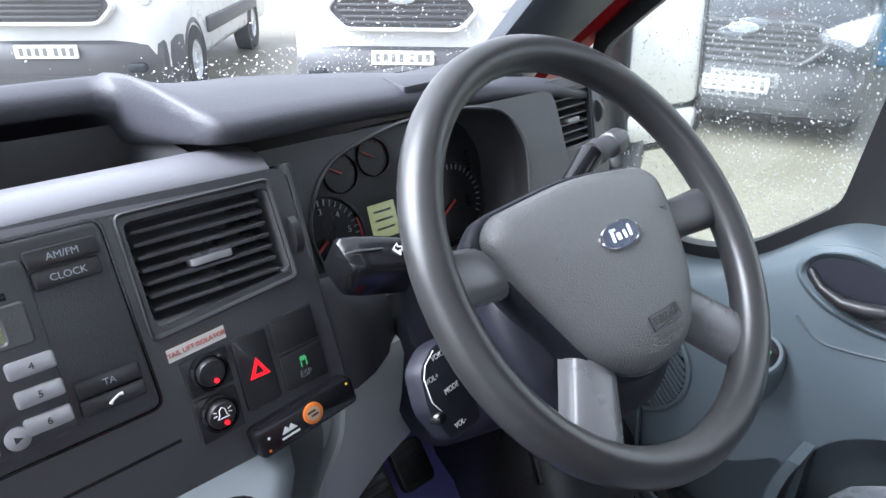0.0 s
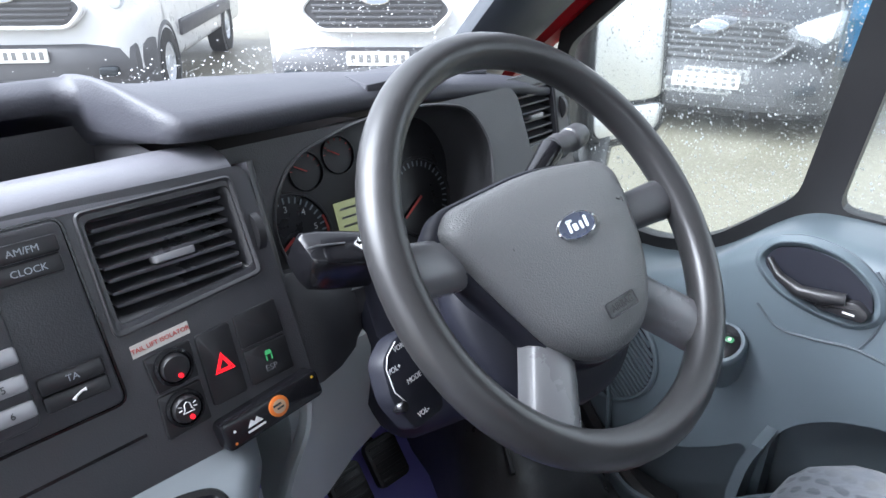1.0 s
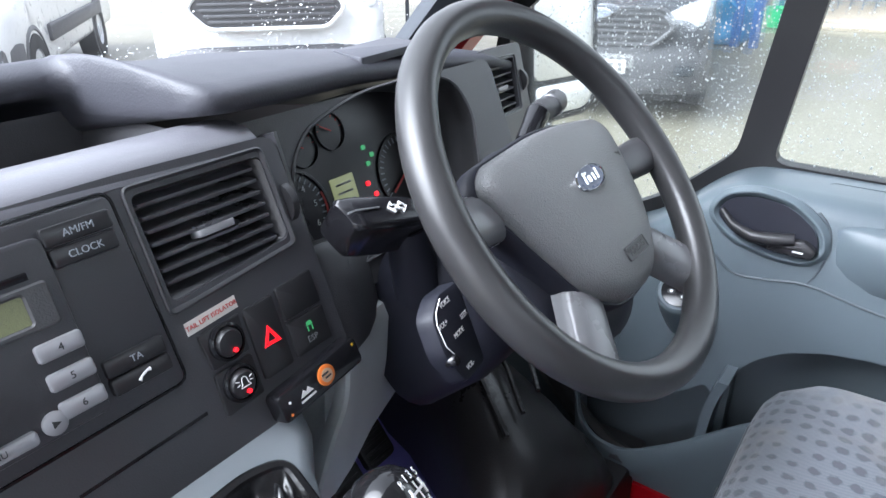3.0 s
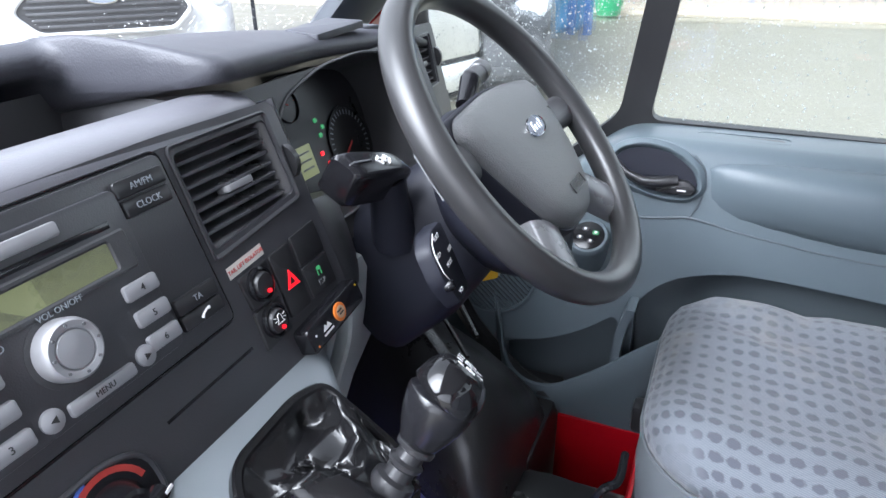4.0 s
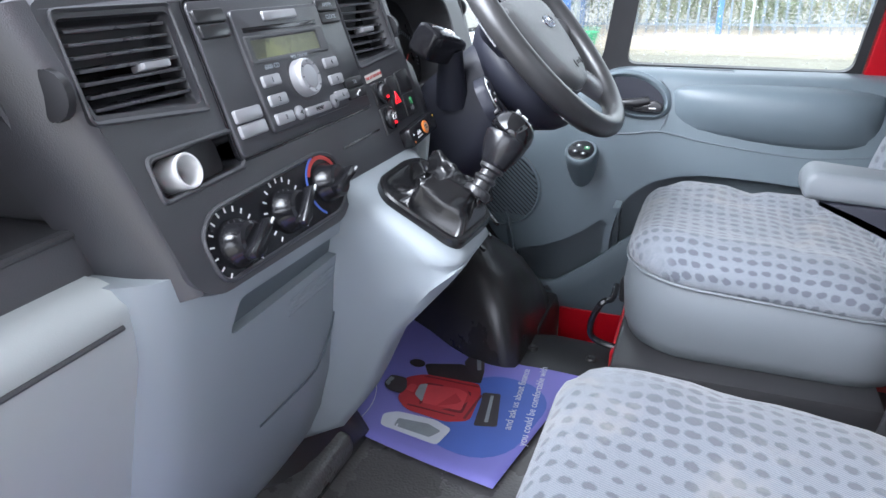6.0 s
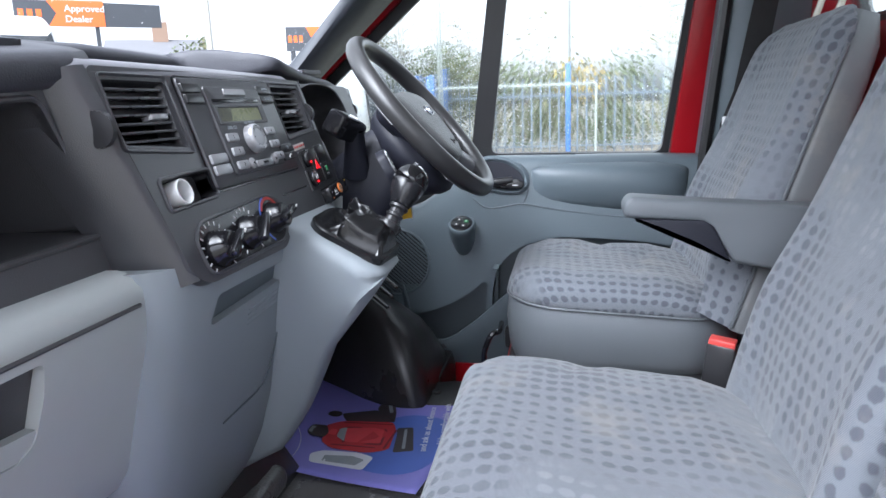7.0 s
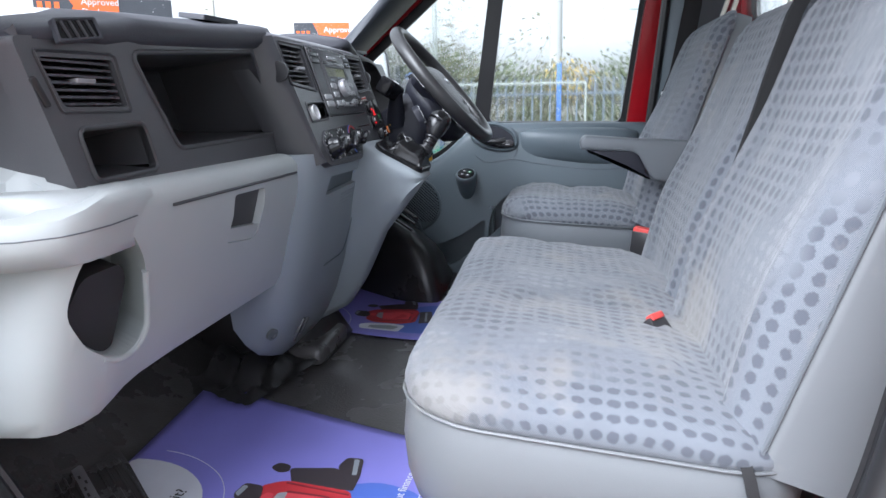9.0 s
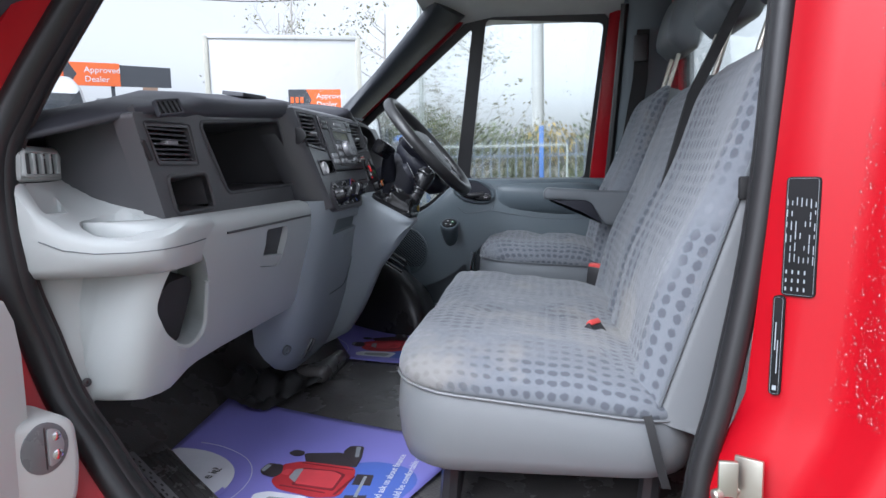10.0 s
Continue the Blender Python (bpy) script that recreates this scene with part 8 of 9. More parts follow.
    shape(PGREY, 0.0015, 0.004, (0.084, -0.066), (0.075, -0.036), (0.086, -0.027), (0.107, -0.078))
    shape(PLIGHT, 0.0015, 0.004, (0.060, -0.062), (0.060, -0.042), (0.072, -0.040), (0.080, -0.064))
    shape(PDARK, 0.0018, 0.008, (0.020, -0.069), (0.014, -0.038), (0.044, -0.032), (0.063, -0.059), (0.063, -0.078), (0.037, -0.080))
    shape(PGREY, 0.0021, 0.003, (0.021, -0.066), (0.017, -0.044), (0.026, -0.044), (0.031, -0.070))
    shape(PWHITE, 0.0006, 0.008, (0.071, -0.138), (0.088, -0.120), (0.153, -0.107), (0.190, -0.115), (0.190, -0.160), (0.085, -0.165))
    shape(PGREY, 0.0009, 0.004, (0.100, -0.135), (0.150, -0.122), (0.178, -0.128), (0.170, -0.150), (0.105, -0.155))
    for k, s in enumerate(("and ask us about finance", "you could be comfortable with")):
        text("lettering", s, 0.0185, m @ Matrix.Translation((0.243 + 0.031 * k, 0.012, 0.0025 + wave * 0.5)) @ pose(0, 0, 0, 0, 0, 106), PWHITE, pic)
    return t


floor_paper(basis((-0.44, 0.42, FLOOR + 0.005), (-0.33, -0.944, 0), (0.944, -0.33, 0)), "blue-violet printed paper on the passenger floor", 0.004, 0.436)
floor_paper(basis((0.42, 0.51, FLOOR + 0.004), (-0.2, -0.98, 0), (0.98, -0.2, 0)), "creased blue printed paper in the driver's footwell", 0.012, 0)


# ---------------------------------------------------------------- passenger door aperture details
def pillar_plates():
    def plate(nm, c, w, h, lab, rows):
        t = thing(nm, c, lab, "label")
        m = basis(c, (-0.6, -0.8, 0), (0, -0.0875, 1))
        bm = B()
        slab(bm, rrect(w, h, 0.004, 2), m, -0.004, 0.0012, 0.0003)
        part("plate", bm, LABELM, t)
        bm = B()
        bezel(bm, rrect(w - 0.0030, h - 0.0030, 0.003, 2), rrect(w - 0.0036, h - 0.0036, 0.002, 2), m, 0.001, 0.0016, 0.001, 0.0001)
        part("border", bm, PGREY, t)
        for x, y, ww, hh in rows:
            bm = B()
            box(bm, (x, y, 0.0014), (ww, hh, 0.0005), m)
            part("print_bar", bm, PGREY, t)
        return t
    rng = random.Random(2)
    rows = [(-0.014 + 0.0045 * i, 0.012 * (k - 3) + rng.uniform(-0.002, 0.002) + 0.012, 0.0008, rng.uniform(0.004, 0.010)) for i in range(7) for k in range(6) if rng.random() < 0.8]
    rows += [(x, y, 0.0014, 0.004) for x in (-0.012, -0.006, 0.0, 0.006) for y in (-0.055, -0.046, -0.037)]
    plate("pillar_label", (-0.8526, -0.3448, 1.150), 0.033, 0.125, "black maker's label with unreadable print on the red pillar", rows)
    plate("pillar_label", (-0.8480, -0.3265, 1.033), 0.012, 0.108, "narrow black label with unreadable print on the red pillar", [(0.0012, -0.012, 0.0009, 0.036), (-0.0014, 0.010, 0.0009, 0.030), (0, -0.046, 0.004, 0.005)])
    t = thing("door_striker", (-0.86, -0.30, 0.89), "zinc door striker on the red pillar", "door striker")
    m = basis((-0.868, -0.292, 0.888), (-0.55, -0.83, 0), (0, 0, 1))
    bm = B()
    box(bm, (0.005, 0, 0.0), (0.030, 0.055, 0.006), m, 0.002)
    part("plate", bm, STEEL, t)
    bm = B()
    box(bm, (-0.018, 0.006, 0.010), (0.020, 0.040, 0.006), m @ pose(0, 0, 0, 0, 30, 0), 0.002)
    part("bracket", bm, STEEL, t)
    bm = B()
    lathe(bm, [(0.004, 0), (0.004, 0.024), (0.0065, 0.025), (0.0065, 0.032), (0.004, 0.034)], m @ Matrix.Translation((-0.005, -0.012, 0.0)) @ pose(0, 0, 0, 0, -30, 0), 14)
    part("pin", bm, STEEL, t)
    # rain beads on the red pillar
    rng = random.Random(4)
    bm = B()
    face = [(-0.868, -0.372), (-0.885, -0.388), (-0.925, -0.395), (-0.945, -0.410), (-0.950, -0.440), (-0.953, -0.60)]
    for _ in range(3000):
        k = rng.choice((0, 1, 1, 1, 2, 3, 4))
        a, b = Vector((*face[k], 0)), Vector((*face[k + 1], 0))
        p = a.lerp(b, rng.random())
        p.z = rng.uniform(0.85, 1.6)
        p.y += -0.035 * (p.z - 0.97) / 0.4 if p.z > 0.97 and p.y > -0.5 else 0
        ex = (b - a).normalized()
        nrm = Vector((ex.y, -ex.x, 0))
        if nrm.x > 0 or nrm.y < -0.2:
            nrm = -nrm
        r = 0.0005 + 0.0012 * rng.random() ** 3
        p += nrm * 0.0002
        lo = [bm.verts.new(p + ex * (r * math.cos(math.pi * n / 3)) + Vector((0, 0, 1.3 * r * math.sin(math.pi * n / 3)))) for n in range(6)]
        tp = bm.verts.new(p + nrm * 0.7 * r - Vector((0, 0, 0.2 * r)))
        for n in range(6):
            bm.faces.new((lo[n], lo[(n + 1) % 6], tp))
        bm.faces.new(lo[::-1])
    dr = part("rain_drops", bm, BEAD, None, smooth=180)
    tagged(dr, "rain drops on the red door pillar", "rain drops", kind="stuff")


pillar_plates()


def passenger_door():
    """The opened door: its inner panel edge, pull handle and red skin beside the aperture."""
    t = thing("door_2", (-0.95, 0.62, 0.6), "opened passenger door with pale grey trim", "door", kind="structure")
    bm = B()
    box(bm, (-1.36, 0.70, 0.96), (0.90, 0.05, 0.80), None, 0.015)
    part("door_skin", bm, RED, t, "red painted door edge")
    bm = B()
    loft(bm, [[Vector((x, y, z)) for x, y in ((-0.905 - d, 0.62), (-0.902 - d, 0.545), (-0.918 - d, 0.508), (-0.96 - d, 0.498), (-1.78, 0.52), (-1.78, 0.66))] for z, d in ((0.60, 0.03), (0.75, 0.022), (0.95, 0.012), (1.03, 0.012), (1.07, 0.018), (1.095, 0.030), (1.108, 0.055))])
    part("door_trim", bm, PALETRIM, t, "pale grey door trim")
    bm = B()
    m = basis((-0.926, 0.50, 0.919), (0.92, -0.40, 0), (0, 0, 1))
    o = rounded([(-0.12, -0.085), (0.034, -0.085), (0.043, -0.03), (0.040, 0.018), (0.022, 0.034), (-0.12, 0.040)], 0.02, 5)
    slab(bm, o, m, -0.06, 0.012, 0.010)
    ph = part("pull_handle", bm, PALETRIM, t, "pale grey grip with a round grey switch", smooth=60)
    bm = B()
    slab(bm, ellipse(0.027, 0.030, 28, 0.0, 0.0), m, 0.010, 0.0135, 0.001)
    rs = part("round_switch", bm, SPOKEM, ph)
    bm = B()
    slab(bm, rounded([(0.002, -0.024), (0.016, -0.019), (0.022, 0.0), (0.016, 0.019), (0.002, 0.024)], 0.006, 3), m, 0.013, 0.0155, 0.001)
    part("rocker", bm, SILVERB, rs, "silver rocker")
    for v, r in ((0.012, 0.005), (-0.010, 0.006)):
        bm = B()
        lathe(bm, [(r, 0.015), (r, 0.0165), (r * 0.6, 0.0175)], m @ Matrix.Translation((0.012, v, 0)), 14)
        part("lamp", bm, CHROME, rs)
    bm = B()
    box(bm, (0.0, 0.0, 0.0138), (0.0014, 0.050, 0.001), m)
    part("seam", bm, SWITCH, rs)


passenger_door()


# ---------------------------------------------------------------- the yard outside
def wet_ground():
    m = mat("wet_gravel_yard", (0.112, 0.104, 0.076), 0.50, var=0.35, scale=1.6, bump=0.5, grain=60, stain=(0.15, 0.14, 0.11), rvar=0.25)
    nt = m.node_tree
    p = nt.nodes["Principled BSDF"]
    tc = nt.nodes.new("ShaderNodeTexCoord").outputs["Object"]
    st = nd(nt, "ShaderNodeTexNoise", Scale=26.0, Detail=8.0, Roughness=0.75)
    nt.links.new(tc, st.inputs["Vector"])
    old = p.inputs["Base Color"].links[0].from_socket
    speck = math_node(nt, "MINIMUM", math_node(nt, "MAXIMUM", math_node(nt, "MULTIPLY", math_node(nt, "SUBTRACT", st.outputs["Fac"], 0.47), 7.0), 0.0), 1.0)
    col = mixed(nt, math_node(nt, "MULTIPLY", speck, 0.75), old, (0.23, 0.213, 0.165))
    nt.links.new(col, p.inputs["Base Color"])
    bm = B()
    n = 40
    rows = []
    for i in range(n + 1):
        row = []
        for j in range(n + 1):
            x = (i / n * 2 - 1) ** 3 * 400 + 3
            y = (j / n * 2 - 1) ** 3 * 400 + 3
            row.append(Vector((x, y, 0)))
        rows.append(row)
    loft(bm, rows, closed=False)
    tagged(part("ground", bm, m, smooth=0), "wet grey gravel and tarmac yard", "ground", kind="structure")


wet_ground()

VWHITE = mat("white_van_paint", (0.58, 0.585, 0.59), 0.3, var=0.03, bump=0, coat=0.6)
VDARK = mat("dark_van_paint", (0.025, 0.027, 0.032), 0.3, var=0.1, bump=0, coat=0.6)
VPLAST = mat("grey_bumper_plastic", (0.07, 0.07, 0.075), 0.5)
VGLASS = mat("dark_van_glass", (0.02, 0.025, 0.03), 0.08, bump=0)
LAMPM = mat("van_headlamp", (0.55, 0.57, 0.6), 0.12, bump=0)
TYRE = mat("tyre_rubber", (0.02, 0.02, 0.02), 0.7)
PLATEINK = mat("plate_grey", (0.16, 0.16, 0.16), 0.5, bump=0)
PLATEW = mat("plate_white", (0.70, 0.70, 0.66), 0.45, bump=0)


def parked_van(m, paint, label, bonnet=0.98, roof=2.1, width=1.94, length=5.2, pz=0.58):
    """A van facing along -y of its own frame, standing on the ground, the frame's origin under the middle of its front."""
    t = thing("parked_van", m.translation, label, "van", "parked vans")
    hw = width / 2
    bm = B()
    #        y, half width, floor z, top z
    secs = []
    for y, w, z0, z1 in ((0.0, hw - 0.22, 0.50, bonnet - 0.24), (0.03, hw - 0.10, 0.40, bonnet - 0.16), (0.15, hw - 0.03, 0.35, bonnet - 0.05), (0.45, hw, 0.34, bonnet + 0.06), (0.80, hw, 0.34, bonnet + 0.13), (0.95, hw, 0.34, bonnet + 0.20)):
        secs.append([m @ Vector((x, y, z)) for x, z in rounded([(-w, z0), (w, z0), (w, z0 + (z1 - z0) * 0.7), (w - 0.10, z1 - 0.02), (0, z1 + 0.02), (-w + 0.10, z1 - 0.02), (-w, z0 + (z1 - z0) * 0.7)], 0.08, 3)])
    loft(bm, secs)
    part("bonnet", bm, paint, t, smooth=50)
    bm = B()
    secs = []
    for y, w, z0, z1 in ((0.90, hw, 0.34, bonnet + 0.16), (1.15, hw - 0.02, 0.34, bonnet + 0.55), (1.45, hw - 0.06, 0.34, roof - 0.12), (1.75, hw - 0.08, 0.34, roof), (length - 0.1, hw - 0.06, 0.34, roof), (length, hw - 0.12, 0.40, roof - 0.08)):
        secs.append([m @ Vector((x, y, z)) for x, z in rounded([(-hw, z0), (hw, z0), (hw, bonnet + 0.15), (w - 0.10, z1), (-w + 0.10, z1), (-hw, bonnet + 0.15)], 0.07, 3)])
    loft(bm, secs)
    part("body", bm, paint, t, smooth=50)
    # windscreen
    bm = B()
    rows = [[m @ Vector((x * (hw - 0.12 - 0.06 * f), 0.90 + 0.56 * f - 0.015, bonnet + 0.20 + (roof - 0.20 - bonnet - 0.20) * f + 0.02)) for x in (-1, -0.5, 0, 0.5, 1)] for f in (0, 0.33, 0.66, 1)]
    loft(bm, rows, closed=False)
    wsn = part("windscreen", bm, VGLASS, t)
    s = wsn.modifiers.new("thickness", "SOLIDIFY")
    s.thickness = 0.02
    for sx in (-1, 1):
        bm = B()
        f = basis(m @ Vector((sx * (hw + 0.001), 1.45, bonnet + 0.52)), m.to_3x3() @ Vector((0, 1, 0)), (0, 0, 1))
        slab(bm, rounded([(-0.42, -0.28), (0.45, -0.28), (0.42, 0.20), (-0.06, 0.22)], 0.06, 3), f, -0.03, 0.02)
        part("side_window", bm, VGLASS, t)
        bm = B()
        hl = basis(m @ Vector((sx * (hw - 0.27), 0.085, bonnet - 0.16)), m.to_3x3() @ Vector((1, 0, 0)), (0, 0, 1))
        slab(bm, rounded([(-0.17, -0.08), (0.17, -0.06), (0.20 if sx > 0 else 0.12, 0.16 if sx > 0 else 0.04), (-0.12 if sx > 0 else -0.20, 0.04 if sx > 0 else 0.16)], 0.04, 3), hl, -0.06, 0.05, 0.015)
        part("headlight", bm, LAMPM, t)
        for y in (0.92, length - 1.1):
            mw = basis(m @ Vector((sx * (hw - 0.10), y, 0.345)), m.to_3x3() @ Vector((0, 1, 0)), (0, 0, 1))
            if sx < 0:
                mw = mw @ pose(0, 0, 0, 0, 180, 0)
            bm = B()
            lathe(bm, [(0.20, -0.11), (0.33, -0.11), (0.345, -0.08), (0.345, 0.08), (0.33, 0.11), (0.20, 0.11)], mw, 32, cap=False)
            wl = part("wheel", bm, TYRE, t)
            bm = B()
            lathe(bm, [(0.205, 0.02), (0.205, 0.10), (0.19, 0.105), (0.17, 0.07), (0.08, 0.09), (0.07, 0.11), (0.0, 0.11)], mw, 32)
            part("rim", bm, LAMPM, wl)
            bm = B()
            lathe(bm, [(0.36, -0.12), (0.41, 0.101), (0.37, 0.112), (0.345, 0.08)], mw, 32, cap=False)
            part("arch", bm, VPLAST, t)
        bm = B()
        f = basis(m @ Vector((sx * (hw + 0.14), 1.12, bonnet + 0.40)), m.to_3x3() @ Vector((1, 0, 0)), (0, 0, 1))
        slab(bm, rrect(0.22, 0.34, 0.06, 4), f, -0.08, 0.06, 0.03)
        part("door_mirror", bm, VPLAST, t)
        bm = B()
        f = basis(m @ Vector((sx * (hw + 0.002), 2.9, 0.62)), m.to_3x3() @ Vector((0, 1, 0)), (0, 0, 1))
        slab(bm, rrect(2.9, 0.16, 0.03, 3), f, -0.02, 0.03 * 1, 0.01)
        part("side_moulding", bm, VPLAST, t)
    # bumper
    bm = B()
    secs = []
    for x, dy in ((-hw - 0.005, 0.40), (-hw + 0.05, 0.10), (-hw + 0.25, 0.0), (-0.4, -0.05), (0.4, -0.05), (hw - 0.25, 0.0), (hw - 0.05, 0.10), (hw + 0.005, 0.40)):
        secs.append([m @ Vector((x, y + dy, z)) for y, z in ((-0.02, 0.24), (-0.04, 0.34), (-0.05, 0.50), (-0.03, 0.62), (0.03, 0.66), (0.14, 0.64), (0.14, 0.24))])
    loft(bm, secs)
    bp = part("bumper", bm, VPLAST, t, "grey plastic bumper", smooth=50)
    mf = basis(m @ Vector((0, -0.104, 0)), m.to_3x3() @ Vector((1, 0, 0)), (0, 0, 1))
    bm = B()
    slab(bm, rrect(1.1, 0.09, 0.03, 3, 0, 0.33), mf, -0.03, -0.004 + 0.012)
    part("lower_intake", bm, BLACK, bp)
    for sx in (-1, 1):
        bm = B()
        slab(bm, rrect(0.16, 0.08, 0.03, 3, sx * 0.72, 0.44), mf, -0.06, 0.0, 0.01)
        part("fog_light", bm, VGLASS, bp)
    # grille
    gz = bonnet - 0.20
    go = rounded([(-0.46, gz - 0.14), (0.46, gz - 0.14), (0.60, gz), (0.50, gz + 0.11), (-0.50, gz + 0.11), (-0.60, gz)], 0.05, 3)
    bm = B()
    bezel(bm, inset(go, -0.035), go, mf, -0.09, 0.012, -0.02, 0.012)
    g = part("grille", bm, paint if paint is VWHITE else VPLAST, t, "dark slatted grille")
    bm = B()
    slab(bm, go, mf, -0.06, -0.012)
    part("grille_back", bm, BLACK, g)
    for i in range(5):
        bm = B()
        box(bm, (0, gz - 0.10 + i * 0.045, -0.005), (1.08 - abs(i - 2.6) * 0.06, 0.022, 0.02), mf, 0.004)
        part("slat", bm, VPLAST, g)
    bm = B()
    slab(bm, ellipse(0.115, 0.045, 28, 0, gz + 0.085), mf, -0.02, 0.022, 0.006)
    bd = part("badge", bm, CHROME, g, "plain oval badge")
    bm = B()
    slab(bm, ellipse(0.10, 0.034, 28, 0, gz + 0.085), mf, 0.02, 0.0235)
    part("badge_field", bm, mat("badge_field_grey", (0.25, 0.28, 0.34), 0.3, bump=0), bd)
    # number plate with plain bars
    bm = B()
    slab(bm, rrect(0.52, 0.112, 0.008, 2, 0, pz), mf, -0.01, 0.010, 0.002)
    np_ = part("number_plate", bm, PLATEW, t, "white plate with plain dark bars")
    for k, x in enumerate((-0.20, -0.135, -0.07, -0.005, 0.085, 0.15, 0.215)):
        bm = B()
        box(bm, (x - 0.005, pz, 0.0105), (0.036, 0.066, 0.002), mf)
        part("bar", bm, PLATEINK, np_)
    return t


def facing(px, py, back):
    """A frame with its origin on the ground; the van runs away along back."""
    b = Vector((back[0], back[1], 0)).normalized()
    return basis((px, py, 0), (b.y, -b.x, 0), (b.x, b.y, 0))


parked_van(facing(1.65, 6.72, (0.62, 0.78)), VWHITE, "white van with dark bumper facing the cab", 1.16)
V2 = facing(3.78, 4.53, (0.70, 0.71))
parked_van(V2, VWHITE, "white van with dark slatted grille", 1.16, 2.34)
V3 = facing(5.52, 2.44, (0.955, 0.29))
parked_van(V3, VDARK, "dark van with a pale windscreen", 1.00, 1.86, 1.86, 4.6, 0.46)

ORANGE = mat("orange_board", (0.80, 0.14, 0.02), 0.5, var=0.05, bump=0)
CHARB = mat("charcoal_board", (0.045, 0.05, 0.06), 0.5, bump=0)


def dealer_board(m, w, h, label, split, tail=0.0):
    t = thing("dealer_board", m.translation, label, "sign", "dealer boards")
    bm = B()
    slab(bm, [(-w / 2, 0), (w / 2 + tail, 0), (w / 2 + tail, h * (0.9 if tail else 1)), (-w / 2, h)], m, -0.02, 0.0)
    part("board", bm, CHARB, t)
    x0 = -w / 2 + split * w
    bm = B()
    slab(bm, [(x0, 0), (w / 2, 0), (w / 2, h), (x0, h), (x0 + 0.10 * w, h / 2)], m, 0.0, 0.006)
    part("orange_field", bm, ORANGE, t)
    for k, s in enumerate(("Approved", "Dealer")):
        text("lettering", s, h * 0.36, m @ Matrix.Translation((x0 + 0.19 * w, h * (0.68 - 0.40 * k), 0.008)), PWHITE, t, "LEFT")
    for k in range(3):
        bm = B()
        box(bm, (x0 - split * w * (0.80 - 0.27 * k), h * 0.5, 0.003), (0.06 * w, h * 0.28, 0.004), m)
        part("logo_bar", bm, ORANGE, t)
    for x in (-w * 0.4, w * 0.4):
        bm = B()
        z = m.translation.z
        box(bm, (x, -z / 2 + 0.05, -0.04), (0.05, z + 0.10, 0.04), m)
        part("post", bm, CHARB, t)


E = Vector((-1.6, -0.082, 1.231))


def on_ray(az, dist, z):
    return Vector((E.x + dist * math.sin(radians(az)), E.y + dist * math.cos(radians(az)), z))


dealer_board(basis(on_ray(54.0, 10.6, 2.44), (0.585, -0.81, 0), (0, 0, 1)), 0.98, 0.31, "charcoal and orange dealer board on posts behind a van", 0.36, 0.66)
dealer_board(basis(on_ray(71.1, 8.2, 1.92), (0.33, -0.944, 0), (0, 0, 1)), 0.60, 0.24, "charcoal and orange dealer board above a dark van", 0.34)


def box_lorry():
    t = thing("box_lorry", (11, 5.0, 0), "white box lorry parked behind the vans", "lorry")
    m = basis((11.36, 4.95, 0), (0.33, -0.944, 0), (0, 0, 1))
    bm = B()
    box(bm, (0, 2.45, -2.6), (2.95, 2.75, 5.2), m, 0.03)
    part("box_body", bm, VWHITE, t)
    for x in (-1.45, 1.45):
        bm = B()
        box(bm, (x, 2.45, 0.01), (0.09, 2.74, 0.05), m, 0.01)
        part("corner_post", bm, mat("weathered_post", (0.45, 0.44, 0.38), 0.6), t)
    bm = B()
    box(bm, (0, 3.80, 0.01), (2.95, 0.08, 0.05), m, 0.01)
    part("top_rail", bm, VWHITE, t)
    bm = B()
    box(bm, (0, 0.9, -2.6), (2.2, 0.35, 5.0), m, 0.03)
    part("chassis", bm, VPLAST, t)
    for x in (-1.0, 1.0):
        for y in (-0.9, -4.2):
            bm = B()
            lathe(bm, [(0.2, -0.14), (0.42, -0.14), (0.45, 0), (0.42, 0.14), (0.2, 0.14)], m @ Matrix.Translation((x, 0.45, y)) @ pose(0, 0, 0, 0, 90, 0), 24)
            part("wheel", bm, TYRE, t)


box_lorry()


